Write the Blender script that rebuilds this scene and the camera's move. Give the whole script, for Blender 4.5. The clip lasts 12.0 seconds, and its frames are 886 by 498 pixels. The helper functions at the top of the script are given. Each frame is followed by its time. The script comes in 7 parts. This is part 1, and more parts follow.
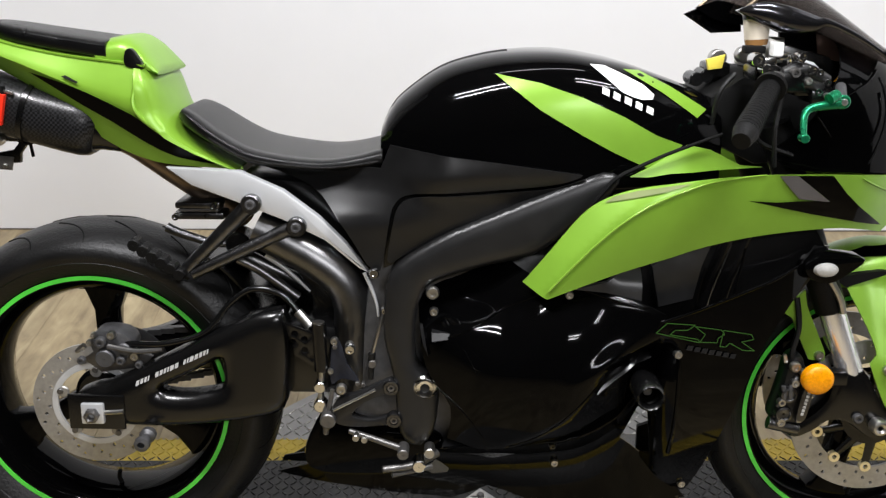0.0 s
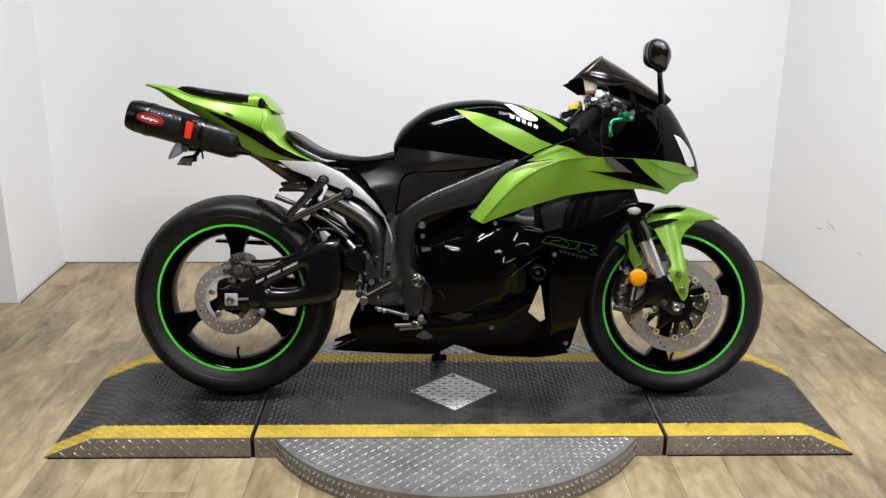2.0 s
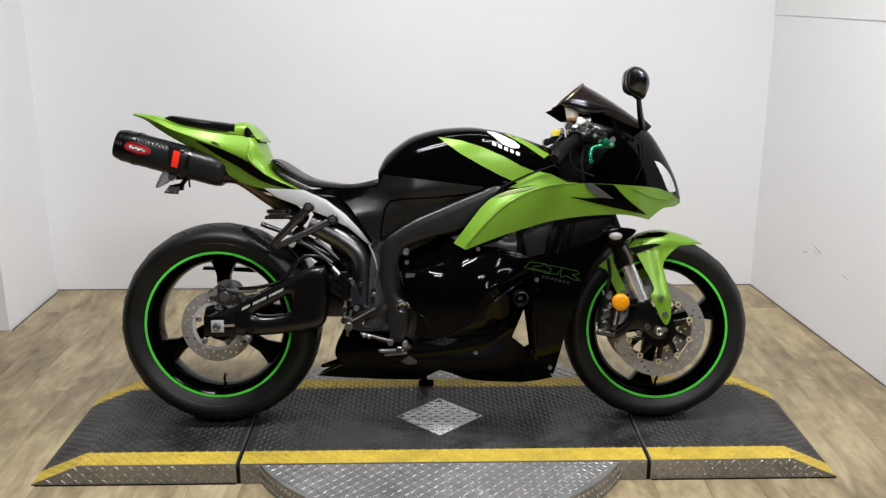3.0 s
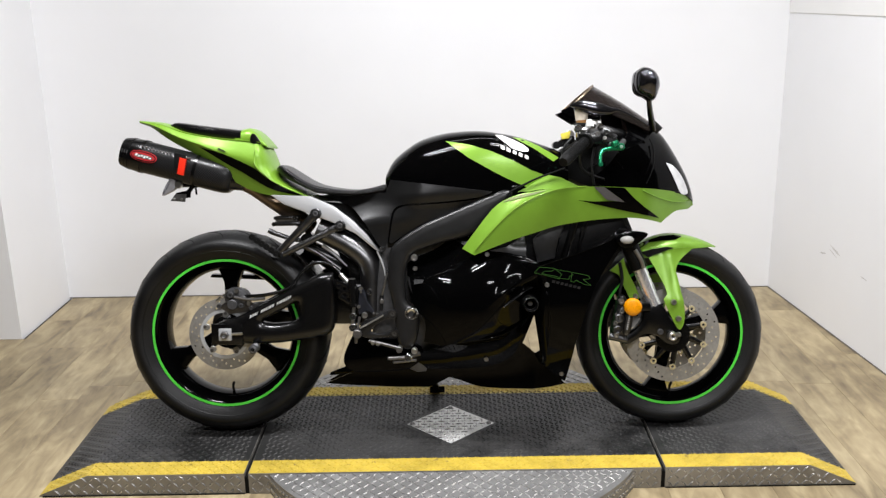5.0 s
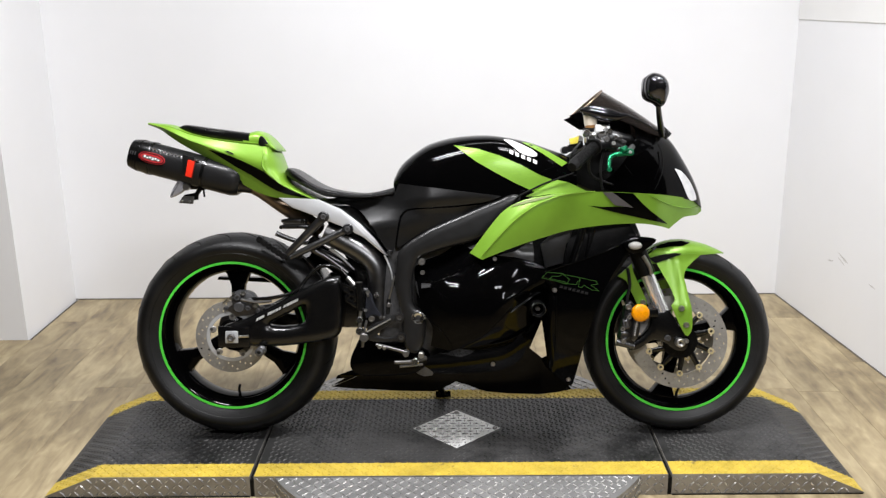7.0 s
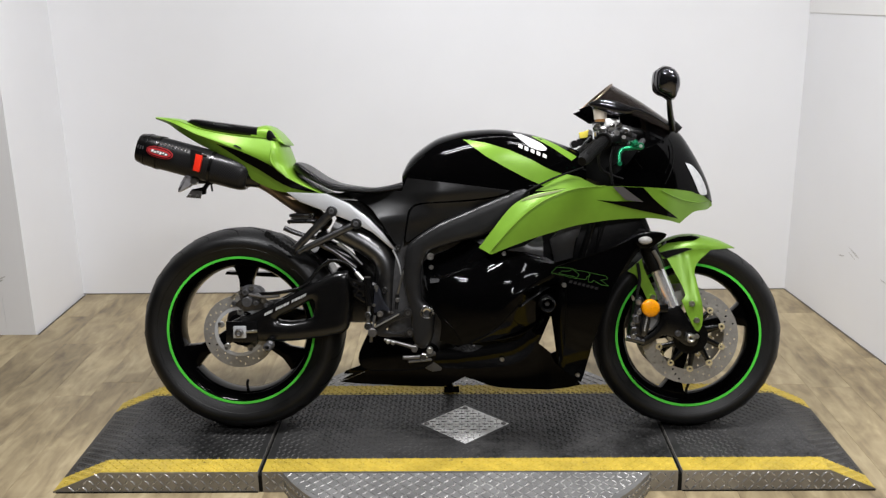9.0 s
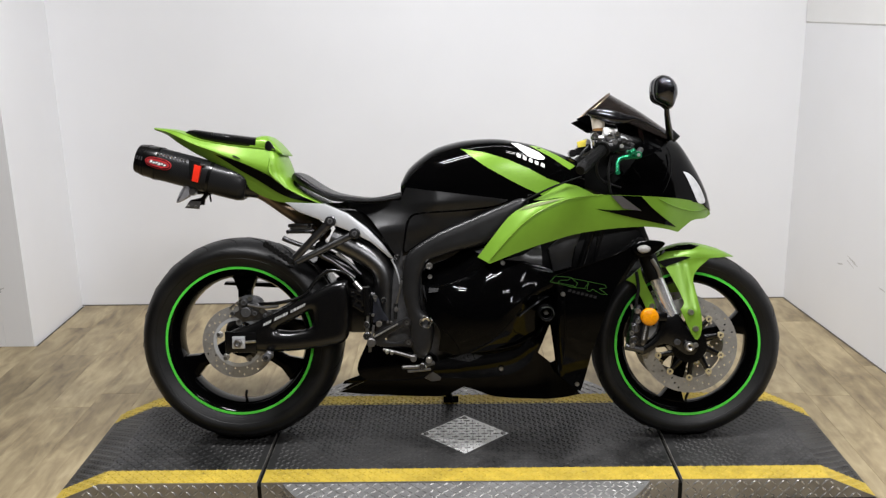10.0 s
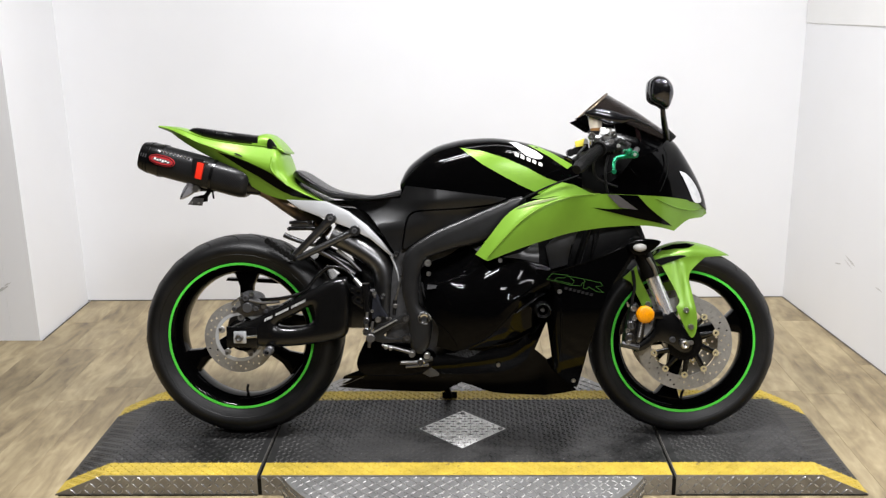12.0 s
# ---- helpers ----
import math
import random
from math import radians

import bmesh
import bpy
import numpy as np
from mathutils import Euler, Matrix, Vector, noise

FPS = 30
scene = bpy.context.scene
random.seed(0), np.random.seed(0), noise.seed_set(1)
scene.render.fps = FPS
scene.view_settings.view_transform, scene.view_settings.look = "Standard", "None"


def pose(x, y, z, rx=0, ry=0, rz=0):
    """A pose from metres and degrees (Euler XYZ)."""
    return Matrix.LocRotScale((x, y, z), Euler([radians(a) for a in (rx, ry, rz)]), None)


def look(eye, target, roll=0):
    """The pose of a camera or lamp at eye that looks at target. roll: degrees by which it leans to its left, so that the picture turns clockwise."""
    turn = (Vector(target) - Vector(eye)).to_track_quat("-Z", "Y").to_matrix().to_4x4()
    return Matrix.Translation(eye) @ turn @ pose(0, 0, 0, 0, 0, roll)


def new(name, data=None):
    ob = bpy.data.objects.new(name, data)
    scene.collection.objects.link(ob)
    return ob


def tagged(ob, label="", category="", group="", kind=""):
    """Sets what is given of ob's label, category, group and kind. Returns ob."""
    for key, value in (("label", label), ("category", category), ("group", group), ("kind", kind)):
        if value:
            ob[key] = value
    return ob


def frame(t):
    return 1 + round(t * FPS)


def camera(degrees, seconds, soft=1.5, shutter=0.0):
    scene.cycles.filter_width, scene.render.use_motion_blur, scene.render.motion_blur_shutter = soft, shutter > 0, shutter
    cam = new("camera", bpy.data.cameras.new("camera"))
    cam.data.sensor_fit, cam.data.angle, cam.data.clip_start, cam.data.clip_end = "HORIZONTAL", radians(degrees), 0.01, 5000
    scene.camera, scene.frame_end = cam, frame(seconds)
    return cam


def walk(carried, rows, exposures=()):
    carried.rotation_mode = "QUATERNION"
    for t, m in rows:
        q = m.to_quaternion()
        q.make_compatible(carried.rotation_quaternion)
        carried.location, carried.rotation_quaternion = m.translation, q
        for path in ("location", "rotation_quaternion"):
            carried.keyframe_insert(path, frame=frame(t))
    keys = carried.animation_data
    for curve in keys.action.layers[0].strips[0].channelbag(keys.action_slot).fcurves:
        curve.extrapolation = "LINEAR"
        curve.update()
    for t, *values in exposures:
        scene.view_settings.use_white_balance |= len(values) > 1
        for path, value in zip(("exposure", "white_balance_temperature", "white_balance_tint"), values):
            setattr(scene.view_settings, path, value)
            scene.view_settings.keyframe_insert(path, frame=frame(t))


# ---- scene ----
cam = camera(50.8, 12.0, soft=1.35)
PATH = [
    (0, (-0.121, -1.461, 1.3866), (-0.0978, 0.3232, 0.4831), 0.47),
    (0.5, (-0.0829, -1.8922, 1.37), (-0.0011, -0.0336, 0.6359), -0.1),
    (0.7, (-0.094, -2.0244, 1.3902), (-0.0069, -0.156, 0.6822), 0.12),
    (1, (-0.0386, -2.2541, 1.3997), (-0.0377, -0.3535, 0.7771), -0.44),
    (1.2, (-0.0089, -2.3881, 1.4234), (-0.0442, -0.4968, 0.7742), -0.41),
    (1.5, (-0.0095, -2.5626, 1.4231), (-0.0362, -0.6596, 0.8084), -0.99),
    (1.7, (-0.0516, -2.6882, 1.4364), (-0.0384, -0.7753, 0.8527), -0.58),
    (2, (-0.0944, -2.8189, 1.4209), (-0.0679, -0.914, 0.8119), 0.14),
    (2.2, (-0.0933, -2.8651, 1.4167), (-0.0468, -0.955, 0.8254), 0.39),
    (2.5, (-0.07, -2.8937, 1.4268), (-0.0362, -0.9771, 0.8563), -0.45),
    (2.7, (-0.0827, -2.8768, 1.4434), (-0.0563, -0.9596, 0.8743), -0.36),
    (3, (-0.0426, -2.8449, 1.4359), (-0.0183, -0.9251, 0.8756), -0.23),
    (3.2, (-0.042, -2.831, 1.433), (-0.031, -0.909, 0.878), -0.7),
    (5, (-0.013, -2.808, 1.435), (-0.028, -0.887, 0.88), -1.1),
    (5.5, (-0.009, -2.811, 1.425), (-0.032, -0.886, 0.883), -0.8),
    (6, (-0.017, -2.803, 1.433), (-0.046, -0.88, 0.884), -0.7),
    (6.5, (-0.016, -2.803, 1.432), (-0.041, -0.878, 0.89), -0.8),
    (7, (-0.023, -2.804, 1.432), (-0.047, -0.88, 0.887), -0.7),
    (9, (-0.03, -2.79, 1.427), (-0.068, -0.869, 0.872), -0.8),
    (9.5, (-0.033, -2.797, 1.414), (-0.072, -0.871, 0.879), -0.9),
    (10, (-0.03, -2.792, 1.424), (-0.065, -0.865, 0.891), -1.0),
    (10.5, (-0.024, -2.79, 1.43), (-0.052, -0.863, 0.895), -0.9),
    (11, (-0.027, -2.803, 1.427), (-0.059, -0.877, 0.892), -0.9),
    (11.5, (-0.014, -2.815, 1.427), (-0.055, -0.886, 0.9), -0.9),
    (12, (-0.004, -2.83, 1.431), (-0.054, -0.904, 0.895), -0.8),
]
EXPOSURE = [(0, 0.13), (0.5, 0.13), (1, 0.06), (1.5, 0.02), (2, -0.03), (3, -0.17), (5, 0.1), (5.5, 0.15), (6, 0.165), (6.5, 0.165), (7, 0.15), (9, -0.15), (9.5, -0.13), (10, -0.13), (10.5, -0.07), (11, -0.03), (11.5, 0.06), (12, 0.16)]
walk(cam, [(t, look(eye, target, roll)) for t, eye, target, roll in PATH], EXPOSURE)

# ---- world and lamps ----
world = bpy.data.worlds.new("world")
scene.world = world
world.use_nodes = True
world.node_tree.nodes["Background"].inputs[0].default_value = (1.0, 1.0, 1.0, 1)
world.node_tree.nodes["Background"].inputs[1].default_value = 0.15


def area_lamp(name, place, target, sx, sy, watts, colour=(1.0, 0.97, 0.92)):
    lamp = bpy.data.lights.new(name, "AREA")
    lamp.shape, lamp.size, lamp.size_y, lamp.energy, lamp.color = "RECTANGLE", sx, sy, watts, colour
    ob = new(name, lamp)
    ob.matrix_world = look(place, target)
    return ob


CEILING = 2.75
# short twin tubes over the ramp, a longer twin farther out, and one tube behind
TUBES = ((-0.84, -0.40, 26, 0.03, 0.55), (0.64, -0.40, 26, 0.03, 0.80), (-0.84, -0.66, 26, 0.03, 0.55), (0.64, -0.66, 26, 0.03, 0.80), (0.52, -2.75, 36, 0.035, 1.158), (0.52, -3.02, 36, 0.035, 1.158), (0.0, 0.5, 7, 0.03, 1.158))
for lx, ly, watts, deep, long in TUBES:
    area_lamp("ceiling_lamp", (lx, ly, CEILING - 0.075), (lx, ly + 0.001, 0), long, deep, watts, (0.975, 0.972, 1.0))



# ---- materials ----
def material(name, colour, rough=0.5, metal=0.0, coat=0.0, vary=0.12, grain=40.0, bump=0.0, bump_scale=200.0, spec=0.3, rough_vary=0.08, coat_rough=0.03, chips=None):
    """A principled surface with colour, roughness and relief varied at two scales."""
    m = bpy.data.materials.new(name)
    m.use_nodes = True
    nt = m.node_tree
    bsdf = nt.nodes["Principled BSDF"]
    co = nt.nodes.new("ShaderNodeTexCoord")
    big, small = nt.nodes.new("ShaderNodeTexNoise"), nt.nodes.new("ShaderNodeTexNoise")
    big.inputs["Scale"].default_value, small.inputs["Scale"].default_value = grain * 0.12, grain
    small.inputs["Detail"].default_value = 6
    for n in (big, small):
        nt.links.new(co.outputs["Object"], n.inputs["Vector"])
    both = nt.nodes.new("ShaderNodeMath")
    both.operation = "ADD"
    nt.links.new(big.outputs["Fac"], both.inputs[0])
    nt.links.new(small.outputs["Fac"], both.inputs[1])
    half = nt.nodes.new("ShaderNodeMath")
    half.operation, half.inputs[1].default_value = "MULTIPLY", 0.5
    nt.links.new(both.outputs[0], half.inputs[0])
    ramp = nt.nodes.new("ShaderNodeValToRGB")
    ramp.color_ramp.elements[0].position, ramp.color_ramp.elements[1].position = 0.3, 0.7
    for e, k in zip(ramp.color_ramp.elements, (1 - vary, 1 + vary)):
        e.color = (*[min(1, c * k) for c in colour], 1)
    nt.links.new(half.outputs[0], ramp.inputs[0])
    tint = ramp.outputs[0]
    for chip, scale, edge, soft in chips or ():
        spots = nt.nodes.new("ShaderNodeTexNoise")
        spots.inputs["Scale"].default_value, spots.inputs["Detail"].default_value, spots.inputs["Roughness"].default_value = scale, 5, 0.65
        nt.links.new(co.outputs["Object"], spots.inputs["Vector"])
        cover = nt.nodes.new("ShaderNodeMapRange")
        cover.inputs[1].default_value, cover.inputs[2].default_value = edge, edge + soft
        nt.links.new(spots.outputs["Fac"], cover.inputs[0])
        mix = nt.nodes.new("ShaderNodeMix")
        mix.data_type = "RGBA"
        nt.links.new(cover.outputs[0], mix.inputs[0])
        nt.links.new(tint, mix.inputs[6])
        mix.inputs[7].default_value = (*chip, 1)
        tint = mix.outputs[2]
    nt.links.new(tint, bsdf.inputs["Base Color"])
    rr = nt.nodes.new("ShaderNodeMapRange")
    rr.inputs[3].default_value, rr.inputs[4].default_value = max(0.02, rough - rough_vary), min(1, rough + rough_vary)
    nt.links.new(half.outputs[0], rr.inputs[0])
    nt.links.new(rr.outputs[0], bsdf.inputs["Roughness"])
    bsdf.inputs["Metallic"].default_value = metal
    bsdf.inputs["Coat Weight"].default_value = coat
    bsdf.inputs["Coat Roughness"].default_value = coat_rough
    bsdf.inputs["Specular IOR Level"].default_value = spec
    if bump:
        fine = nt.nodes.new("ShaderNodeTexNoise")
        fine.inputs["Scale"].default_value = bump_scale
        nt.links.new(co.outputs["Object"], fine.inputs["Vector"])
        b = nt.nodes.new("ShaderNodeBump")
        b.inputs["Strength"].default_value, b.inputs["Distance"].default_value = bump, 0.002
        nt.links.new(fine.outputs["Fac"], b.inputs["Height"])
        nt.links.new(b.outputs[0], bsdf.inputs["Normal"])
    return m


GREEN = material("lime_pearl_paint", (0.182, 0.355, 0.031), 0.38, 0.2, 0.25, 0.10, 18, 0.02, 1800, rough_vary=0.05, coat_rough=0.22)
BLACK = material("black_gloss_paint", (0.0010, 0.0010, 0.0011), 0.06, 0.0, 0.0, 0.2, 10, rough_vary=0.025, spec=0.10)
EDGEGREEN = material("lime_pearl_edge", (0.20, 0.37, 0.04), 0.2, 0.1, 1.0, 0.05, 18, coat_rough=0.12)
EDGEGREY = material("silver_grey_decal", (0.165, 0.20, 0.075), 0.5, 0.1, 0.0, 0.15, 30)
SHEEN = material("black_sheen_plastic", (0.004, 0.004, 0.0042), 0.24, 0.0, 0.0, 0.2, 30, spec=0.5)
TUBEBLACK = material("black_sheen_tube_paint", (0.13, 0.13, 0.132), 0.33, 1.0, 0.0, 0.3, 40, 0.1, 300, rough_vary=0.06)
HANGER = material("black_cast_alloy", (0.105, 0.105, 0.108), 0.30, 1.0, 0.0, 0.4, 60, 0.35, 240, spec=0.8)
FORKTUBE = material("bright_fork_tube", (0.80, 0.80, 0.82), 0.26, 0.75, 0.0, 0.06, 40)
SATIN = material("black_satin_paint", (0.0026, 0.0026, 0.0027), 0.22, 0.0, 0.0, 0.3, 30, 0.06, 400, spec=0.5)
MATTE = material("black_textured_plastic", (0.0054, 0.0054, 0.0056), 0.33, 0.0, 0.0, 0.35, 40, 0.12, 900, spec=0.40, rough_vary=0.07)
FRAME = material("dark_grey_frame_paint", (0.0095, 0.0095, 0.0098), 0.33, 0.1, 0.0, 0.25, 40, 0.1, 700, spec=0.5)
# black plastic with a lighter base, standing in for light inside the fairing
INNER = material("lightened_inner_plastic", (0.024, 0.024, 0.0245), 0.34, 0.0, 0.0, 0.3, 40, 0.1, 700, spec=0.5)
RUBBER = material("tyre_rubber", (0.0064, 0.0064, 0.0065), 0.44, 0.0, 0.0, 0.7, 10, 0.4, 220, spec=0.30, rough_vary=0.14)
GRIPR = material("grip_rubber", (0.0022, 0.0022, 0.0022), 0.5, 0.0, 0.0, 0.35, 80, 0.5, 500, spec=0.16)
VINYL = material("black_seat_vinyl", (0.0030, 0.0030, 0.0032), 0.30, 0.0, 0.0, 0.25, 50, 0.3, 700, spec=0.26)
SILVER = material("silver_paint", (0.55, 0.56, 0.57), 0.35, 0.4, 0.3, 0.06, 20)
CHROME = material("polished_steel", (0.72, 0.72, 0.72), 0.14, 1.0, 0.0, 0.08, 60)
STEEL = material("brushed_steel", (0.48, 0.47, 0.45), 0.33, 1.0, 0.0, 0.15, 90, 0.08, 600)
DISC = material("brake_disc_steel", (0.40, 0.39, 0.37), 0.42, 0.7, 0.0, 0.2, 120, 0.06, 900)
CASTING = material("cast_grey_metal", (0.10, 0.10, 0.103), 0.42, 0.6, 0.0, 0.3, 80, 0.2, 500)
HEATED = material("heat_browned_steel", (0.24, 0.18, 0.13), 0.36, 0.9, 0.0, 0.35, 22)
GOLD = material("gold_anodised_metal", (0.92, 0.80, 0.50), 0.3, 0.6, 0.0, 0.1, 60)
LEVER = material("green_anodised_metal", (0.012, 0.20, 0.088), 0.28, 0.7, 0.0, 0.15, 50)
STRIPE = material("rim_tape_green", (0.085, 0.60, 0.06), 0.3, 0.0, 0.3, 0.12, 30)
AMBER = material("amber_reflector", (0.80, 0.29, 0.0), 0.25, 0.0, 0.3, 0.3, 260, 0.5, 420)
REDREF = material("red_reflector", (0.75, 0.03, 0.012), 0.3, 0.0, 0.4, 0.08, 150, 0.2, 500)
WHITE = material("white_decal", (0.82, 0.82, 0.80), 0.4, 0.0, 0.2, 0.03, 30)
FLASH = material("black_vinyl_flash", (0.0011, 0.0011, 0.0012), 0.3, 0.0, 0.0, 0.2, 30, spec=0.06)
FADED = material("faded_white_lettering", (0.42, 0.42, 0.41), 0.5, 0.0, 0.0, 0.15, 60)
GREYD = material("grey_decal", (0.10, 0.095, 0.095), 0.35, 0.2, 0.2, 0.08, 30)
DIMLETTER = material("dark_grey_lettering", (0.011, 0.0107, 0.0107), 0.7, 0.0, 0.0, 0.08, 30, spec=0.1)
DULL = material("dull_dark_steel", (0.16, 0.155, 0.15), 0.38, 0.85, 0.0, 0.3, 120, 0.1, 700)
BLUEGREY = material("blue_grey_anodised_plate", (0.020, 0.022, 0.030), 0.4, 0.3, 0.0, 0.2, 60, 0.05, 600)
DIMGREEN = material("dull_green_outline", (0.024, 0.072, 0.012), 0.5, 0.0, 0.0, 0.08, 30, spec=0.15)
SMOKED = material("smoked_brown_plastic", (0.115, 0.085, 0.078), 0.3, 0.0, 0.0, 0.15, 30)
SIGNAL = material("dull_clear_lens", (0.36, 0.355, 0.34), 0.34, 0.1, 0.1, 0.3, 90, 0.4, 160)
LENS = material("clear_lens", (0.62, 0.63, 0.64), 0.12, 0.25, 0.8, 0.25, 60)
YELLOWD = material("yellow_decal", (0.75, 0.62, 0.08), 0.5, 0.0, 0.0, 0.08, 60)
FLUID = material("amber_fluid", (0.33, 0.17, 0.06), 0.25, 0.0, 0.2, 0.2, 40)
CREAM = material("cream_translucent_plastic", (0.74, 0.66, 0.54), 0.4, 0.0, 0.2, 0.15, 40)
SMOKE = material("grey_translucent_lens", (0.26, 0.26, 0.28), 0.18, 0.2, 0.5, 0.25, 60)
WALL = material("white_wall_paint", (0.835, 0.84, 0.855), 0.6, 0.0, 0.0, 0.025, 3, 0.05, 120)
TRIM = material("white_trim_paint", (0.82, 0.82, 0.81), 0.4, 0.0, 0.0, 0.02, 8)
DIMWALL = material("dark_surround_paint", (0.045, 0.045, 0.046), 0.8, 0.0, 0.0, 0.08, 3)
CEIL = material("dark_ceiling_board", (0.15, 0.145, 0.14), 0.85, 0.0, 0.0, 0.05, 10, 0.3, 90)
YELLOW = material("yellow_floor_paint", (0.54, 0.395, 0.055), 0.45, 0.0, 0.0, 0.30, 22, 0.2, 200, chips=(((0.20, 0.15, 0.05), 26, 0.64, 0.08), ((0.05, 0.045, 0.03), 110, 0.68, 0.04)))
MAT_ = material("worn_black_tread_paint", (0.032, 0.0315, 0.031), 0.42, 0.1, 0.0, 0.6, 9, 0.15, 300, spec=0.45, chips=(((0.009, 0.009, 0.009), 5, 0.50, 0.16), ((0.10, 0.098, 0.094), 70, 0.68, 0.04)))
TREAD = material("tread_plate_aluminium", (0.27, 0.267, 0.262), 0.40, 0.5, 0.0, 0.4, 14, 0.15, 300)
WORN = material("worn_tread_tops", (0.085, 0.083, 0.080), 0.42, 0.2, 0.0, 0.7, 7, 0.1, 300, chips=(((0.016, 0.016, 0.0155), 5, 0.49, 0.14), ((0.20, 0.197, 0.19), 30, 0.62, 0.06)))
LUGS = material("rubbed_bright_lugs", (0.66, 0.65, 0.63), 0.26, 0.85, 0.0, 0.2, 30)
DIAMOND = material("clean_tread_plate", (0.72, 0.715, 0.70), 0.38, 0.15, 0.0, 0.2, 25, 0.1, 300, chips=(((0.20, 0.19, 0.175), 45, 0.60, 0.08),))
SHELL = material("grey_black_mirror_shell", (0.085, 0.085, 0.093), 0.12, 0.95, 0.0, 0.2, 14, 0.03, 300)
REDINK = material("red_decal", (0.42, 0.025, 0.03), 0.45, 0.0, 0.0, 0.25, 120)
PLATE = material("dull_tread_plate", (0.30, 0.285, 0.26), 0.40, 0.4, 0.0, 0.35, 18, 0.12, 300)
DARK = material("dark_recess", (0.004, 0.004, 0.004), 0.6, spec=0.12)


def carbon_material():
    m = material("carbon_weave", (0.02, 0.02, 0.021), 0.34, 0.0, 0.10, 0.1, 40, spec=0.22)
    nt = m.node_tree
    co = nt.nodes["Texture Coordinate"]
    ch = nt.nodes.new("ShaderNodeTexChecker")
    ch.inputs["Scale"].default_value = 260
    ch.inputs["Color1"].default_value, ch.inputs["Color2"].default_value = (0.0030, 0.0030, 0.0030, 1), (0.018, 0.018, 0.019, 1)
    nt.links.new(co.outputs["Object"], ch.inputs["Vector"])
    nt.links.new(ch.outputs["Color"], nt.nodes["Principled BSDF"].inputs["Base Color"])
    return m


def tinted_glass():
    m = bpy.data.materials.new("smoked_screen")
    m.use_nodes = True
    nt = m.node_tree
    b = nt.nodes["Principled BSDF"]
    b.inputs["Base Color"].default_value = (0.085, 0.070, 0.062, 1)
    b.inputs["Roughness"].default_value = 0.05
    b.inputs["Transmission Weight"].default_value = 0.85
    b.inputs["IOR"].default_value = 1.2
    return m


def plank_material():
    """Vinyl oak planks: soft grain along y, mottled in patches, tone by plank."""
    m = bpy.data.materials.new("oak_vinyl_plank")
    m.use_nodes = True
    nt = m.node_tree
    b = nt.nodes["Principled BSDF"]
    co, info = nt.nodes.new("ShaderNodeTexCoord"), nt.nodes.new("ShaderNodeObjectInfo")
    shift = nt.nodes.new("ShaderNodeVectorMath")
    shift.operation = "SCALE"
    shift.inputs[0].default_value = (17.3, 31.1, 3.7)
    nt.links.new(info.outputs["Random"], shift.inputs["Scale"])
    add = nt.nodes.new("ShaderNodeVectorMath")
    add.operation = "ADD"
    nt.links.new(co.outputs["Object"], add.inputs[0])
    nt.links.new(shift.outputs[0], add.inputs[1])
    fac = []
    # broad mottling, middling cloud along the board, fine grain, small knots
    for sx, sy, detail, bend in ((4.5, 1.6, 3, 0.8), (13, 4.0, 4, 1.4), (70, 3.0, 6, 0.4), (24, 10, 3, 1.0)):
        mp = nt.nodes.new("ShaderNodeMapping")
        mp.inputs["Scale"].default_value = (sx, sy, 1)
        nt.links.new(add.outputs[0], mp.inputs["Vector"])
        n = nt.nodes.new("ShaderNodeTexNoise")
        n.inputs["Scale"].default_value, n.inputs["Detail"].default_value, n.inputs["Distortion"].default_value = 1.0, detail, bend
        nt.links.new(mp.outputs[0], n.inputs["Vector"])
        fac.append(n.outputs["Fac"])
    total = None
    for f, weight in zip(fac, (0.40, 0.46, 0.13, 0.20)):
        mul = nt.nodes.new("ShaderNodeMath")
        mul.operation, mul.inputs[1].default_value = "MULTIPLY_ADD", weight
        nt.links.new(f, mul.inputs[0])
        if total is None:
            mul.inputs[2].default_value = -0.095
        else:
            nt.links.new(total, mul.inputs[2])
        total = mul.outputs[0]
    ramp = nt.nodes.new("ShaderNodeValToRGB")
    ramp.color_ramp.elements[0].position, ramp.color_ramp.elements[1].position = 0.31, 0.72
    ramp.color_ramp.elements[0].color, ramp.color_ramp.elements[1].color = (0.125, 0.090, 0.048, 1), (0.56, 0.465, 0.285, 1)
    mid = ramp.color_ramp.elements.new(0.5)
    mid.color = (0.335, 0.265, 0.152, 1)
    nt.links.new(total, ramp.inputs[0])
    tone = nt.nodes.new("ShaderNodeMapRange")
    tone.inputs[3].default_value, tone.inputs[4].default_value = 0.92, 1.07
    nt.links.new(info.outputs["Random"], tone.inputs[0])
    mul = nt.nodes.new("ShaderNodeMix")
    mul.data_type, mul.blend_type = "RGBA", "MULTIPLY"
    mul.inputs[0].default_value = 1
    nt.links.new(ramp.outputs[0], mul.inputs[6])
    nt.links.new(tone.outputs[0], mul.inputs[7])
    nt.links.new(mul.outputs[2], b.inputs["Base Color"])
    rr = nt.nodes.new("ShaderNodeMapRange")
    rr.inputs[3].default_value, rr.inputs[4].default_value = 0.32, 0.6
    nt.links.new(fac[1], rr.inputs[0])
    nt.links.new(rr.outputs[0], b.inputs["Roughness"])
    bump = nt.nodes.new("ShaderNodeBump")
    bump.inputs["Strength"].default_value, bump.inputs["Distance"].default_value = 0.15, 0.001
    nt.links.new(fac[2], bump.inputs["Height"])
    nt.links.new(bump.outputs[0], b.inputs["Normal"])
    return m


CARBON, GLASS, PLANK = carbon_material(), tinted_glass(), plank_material()


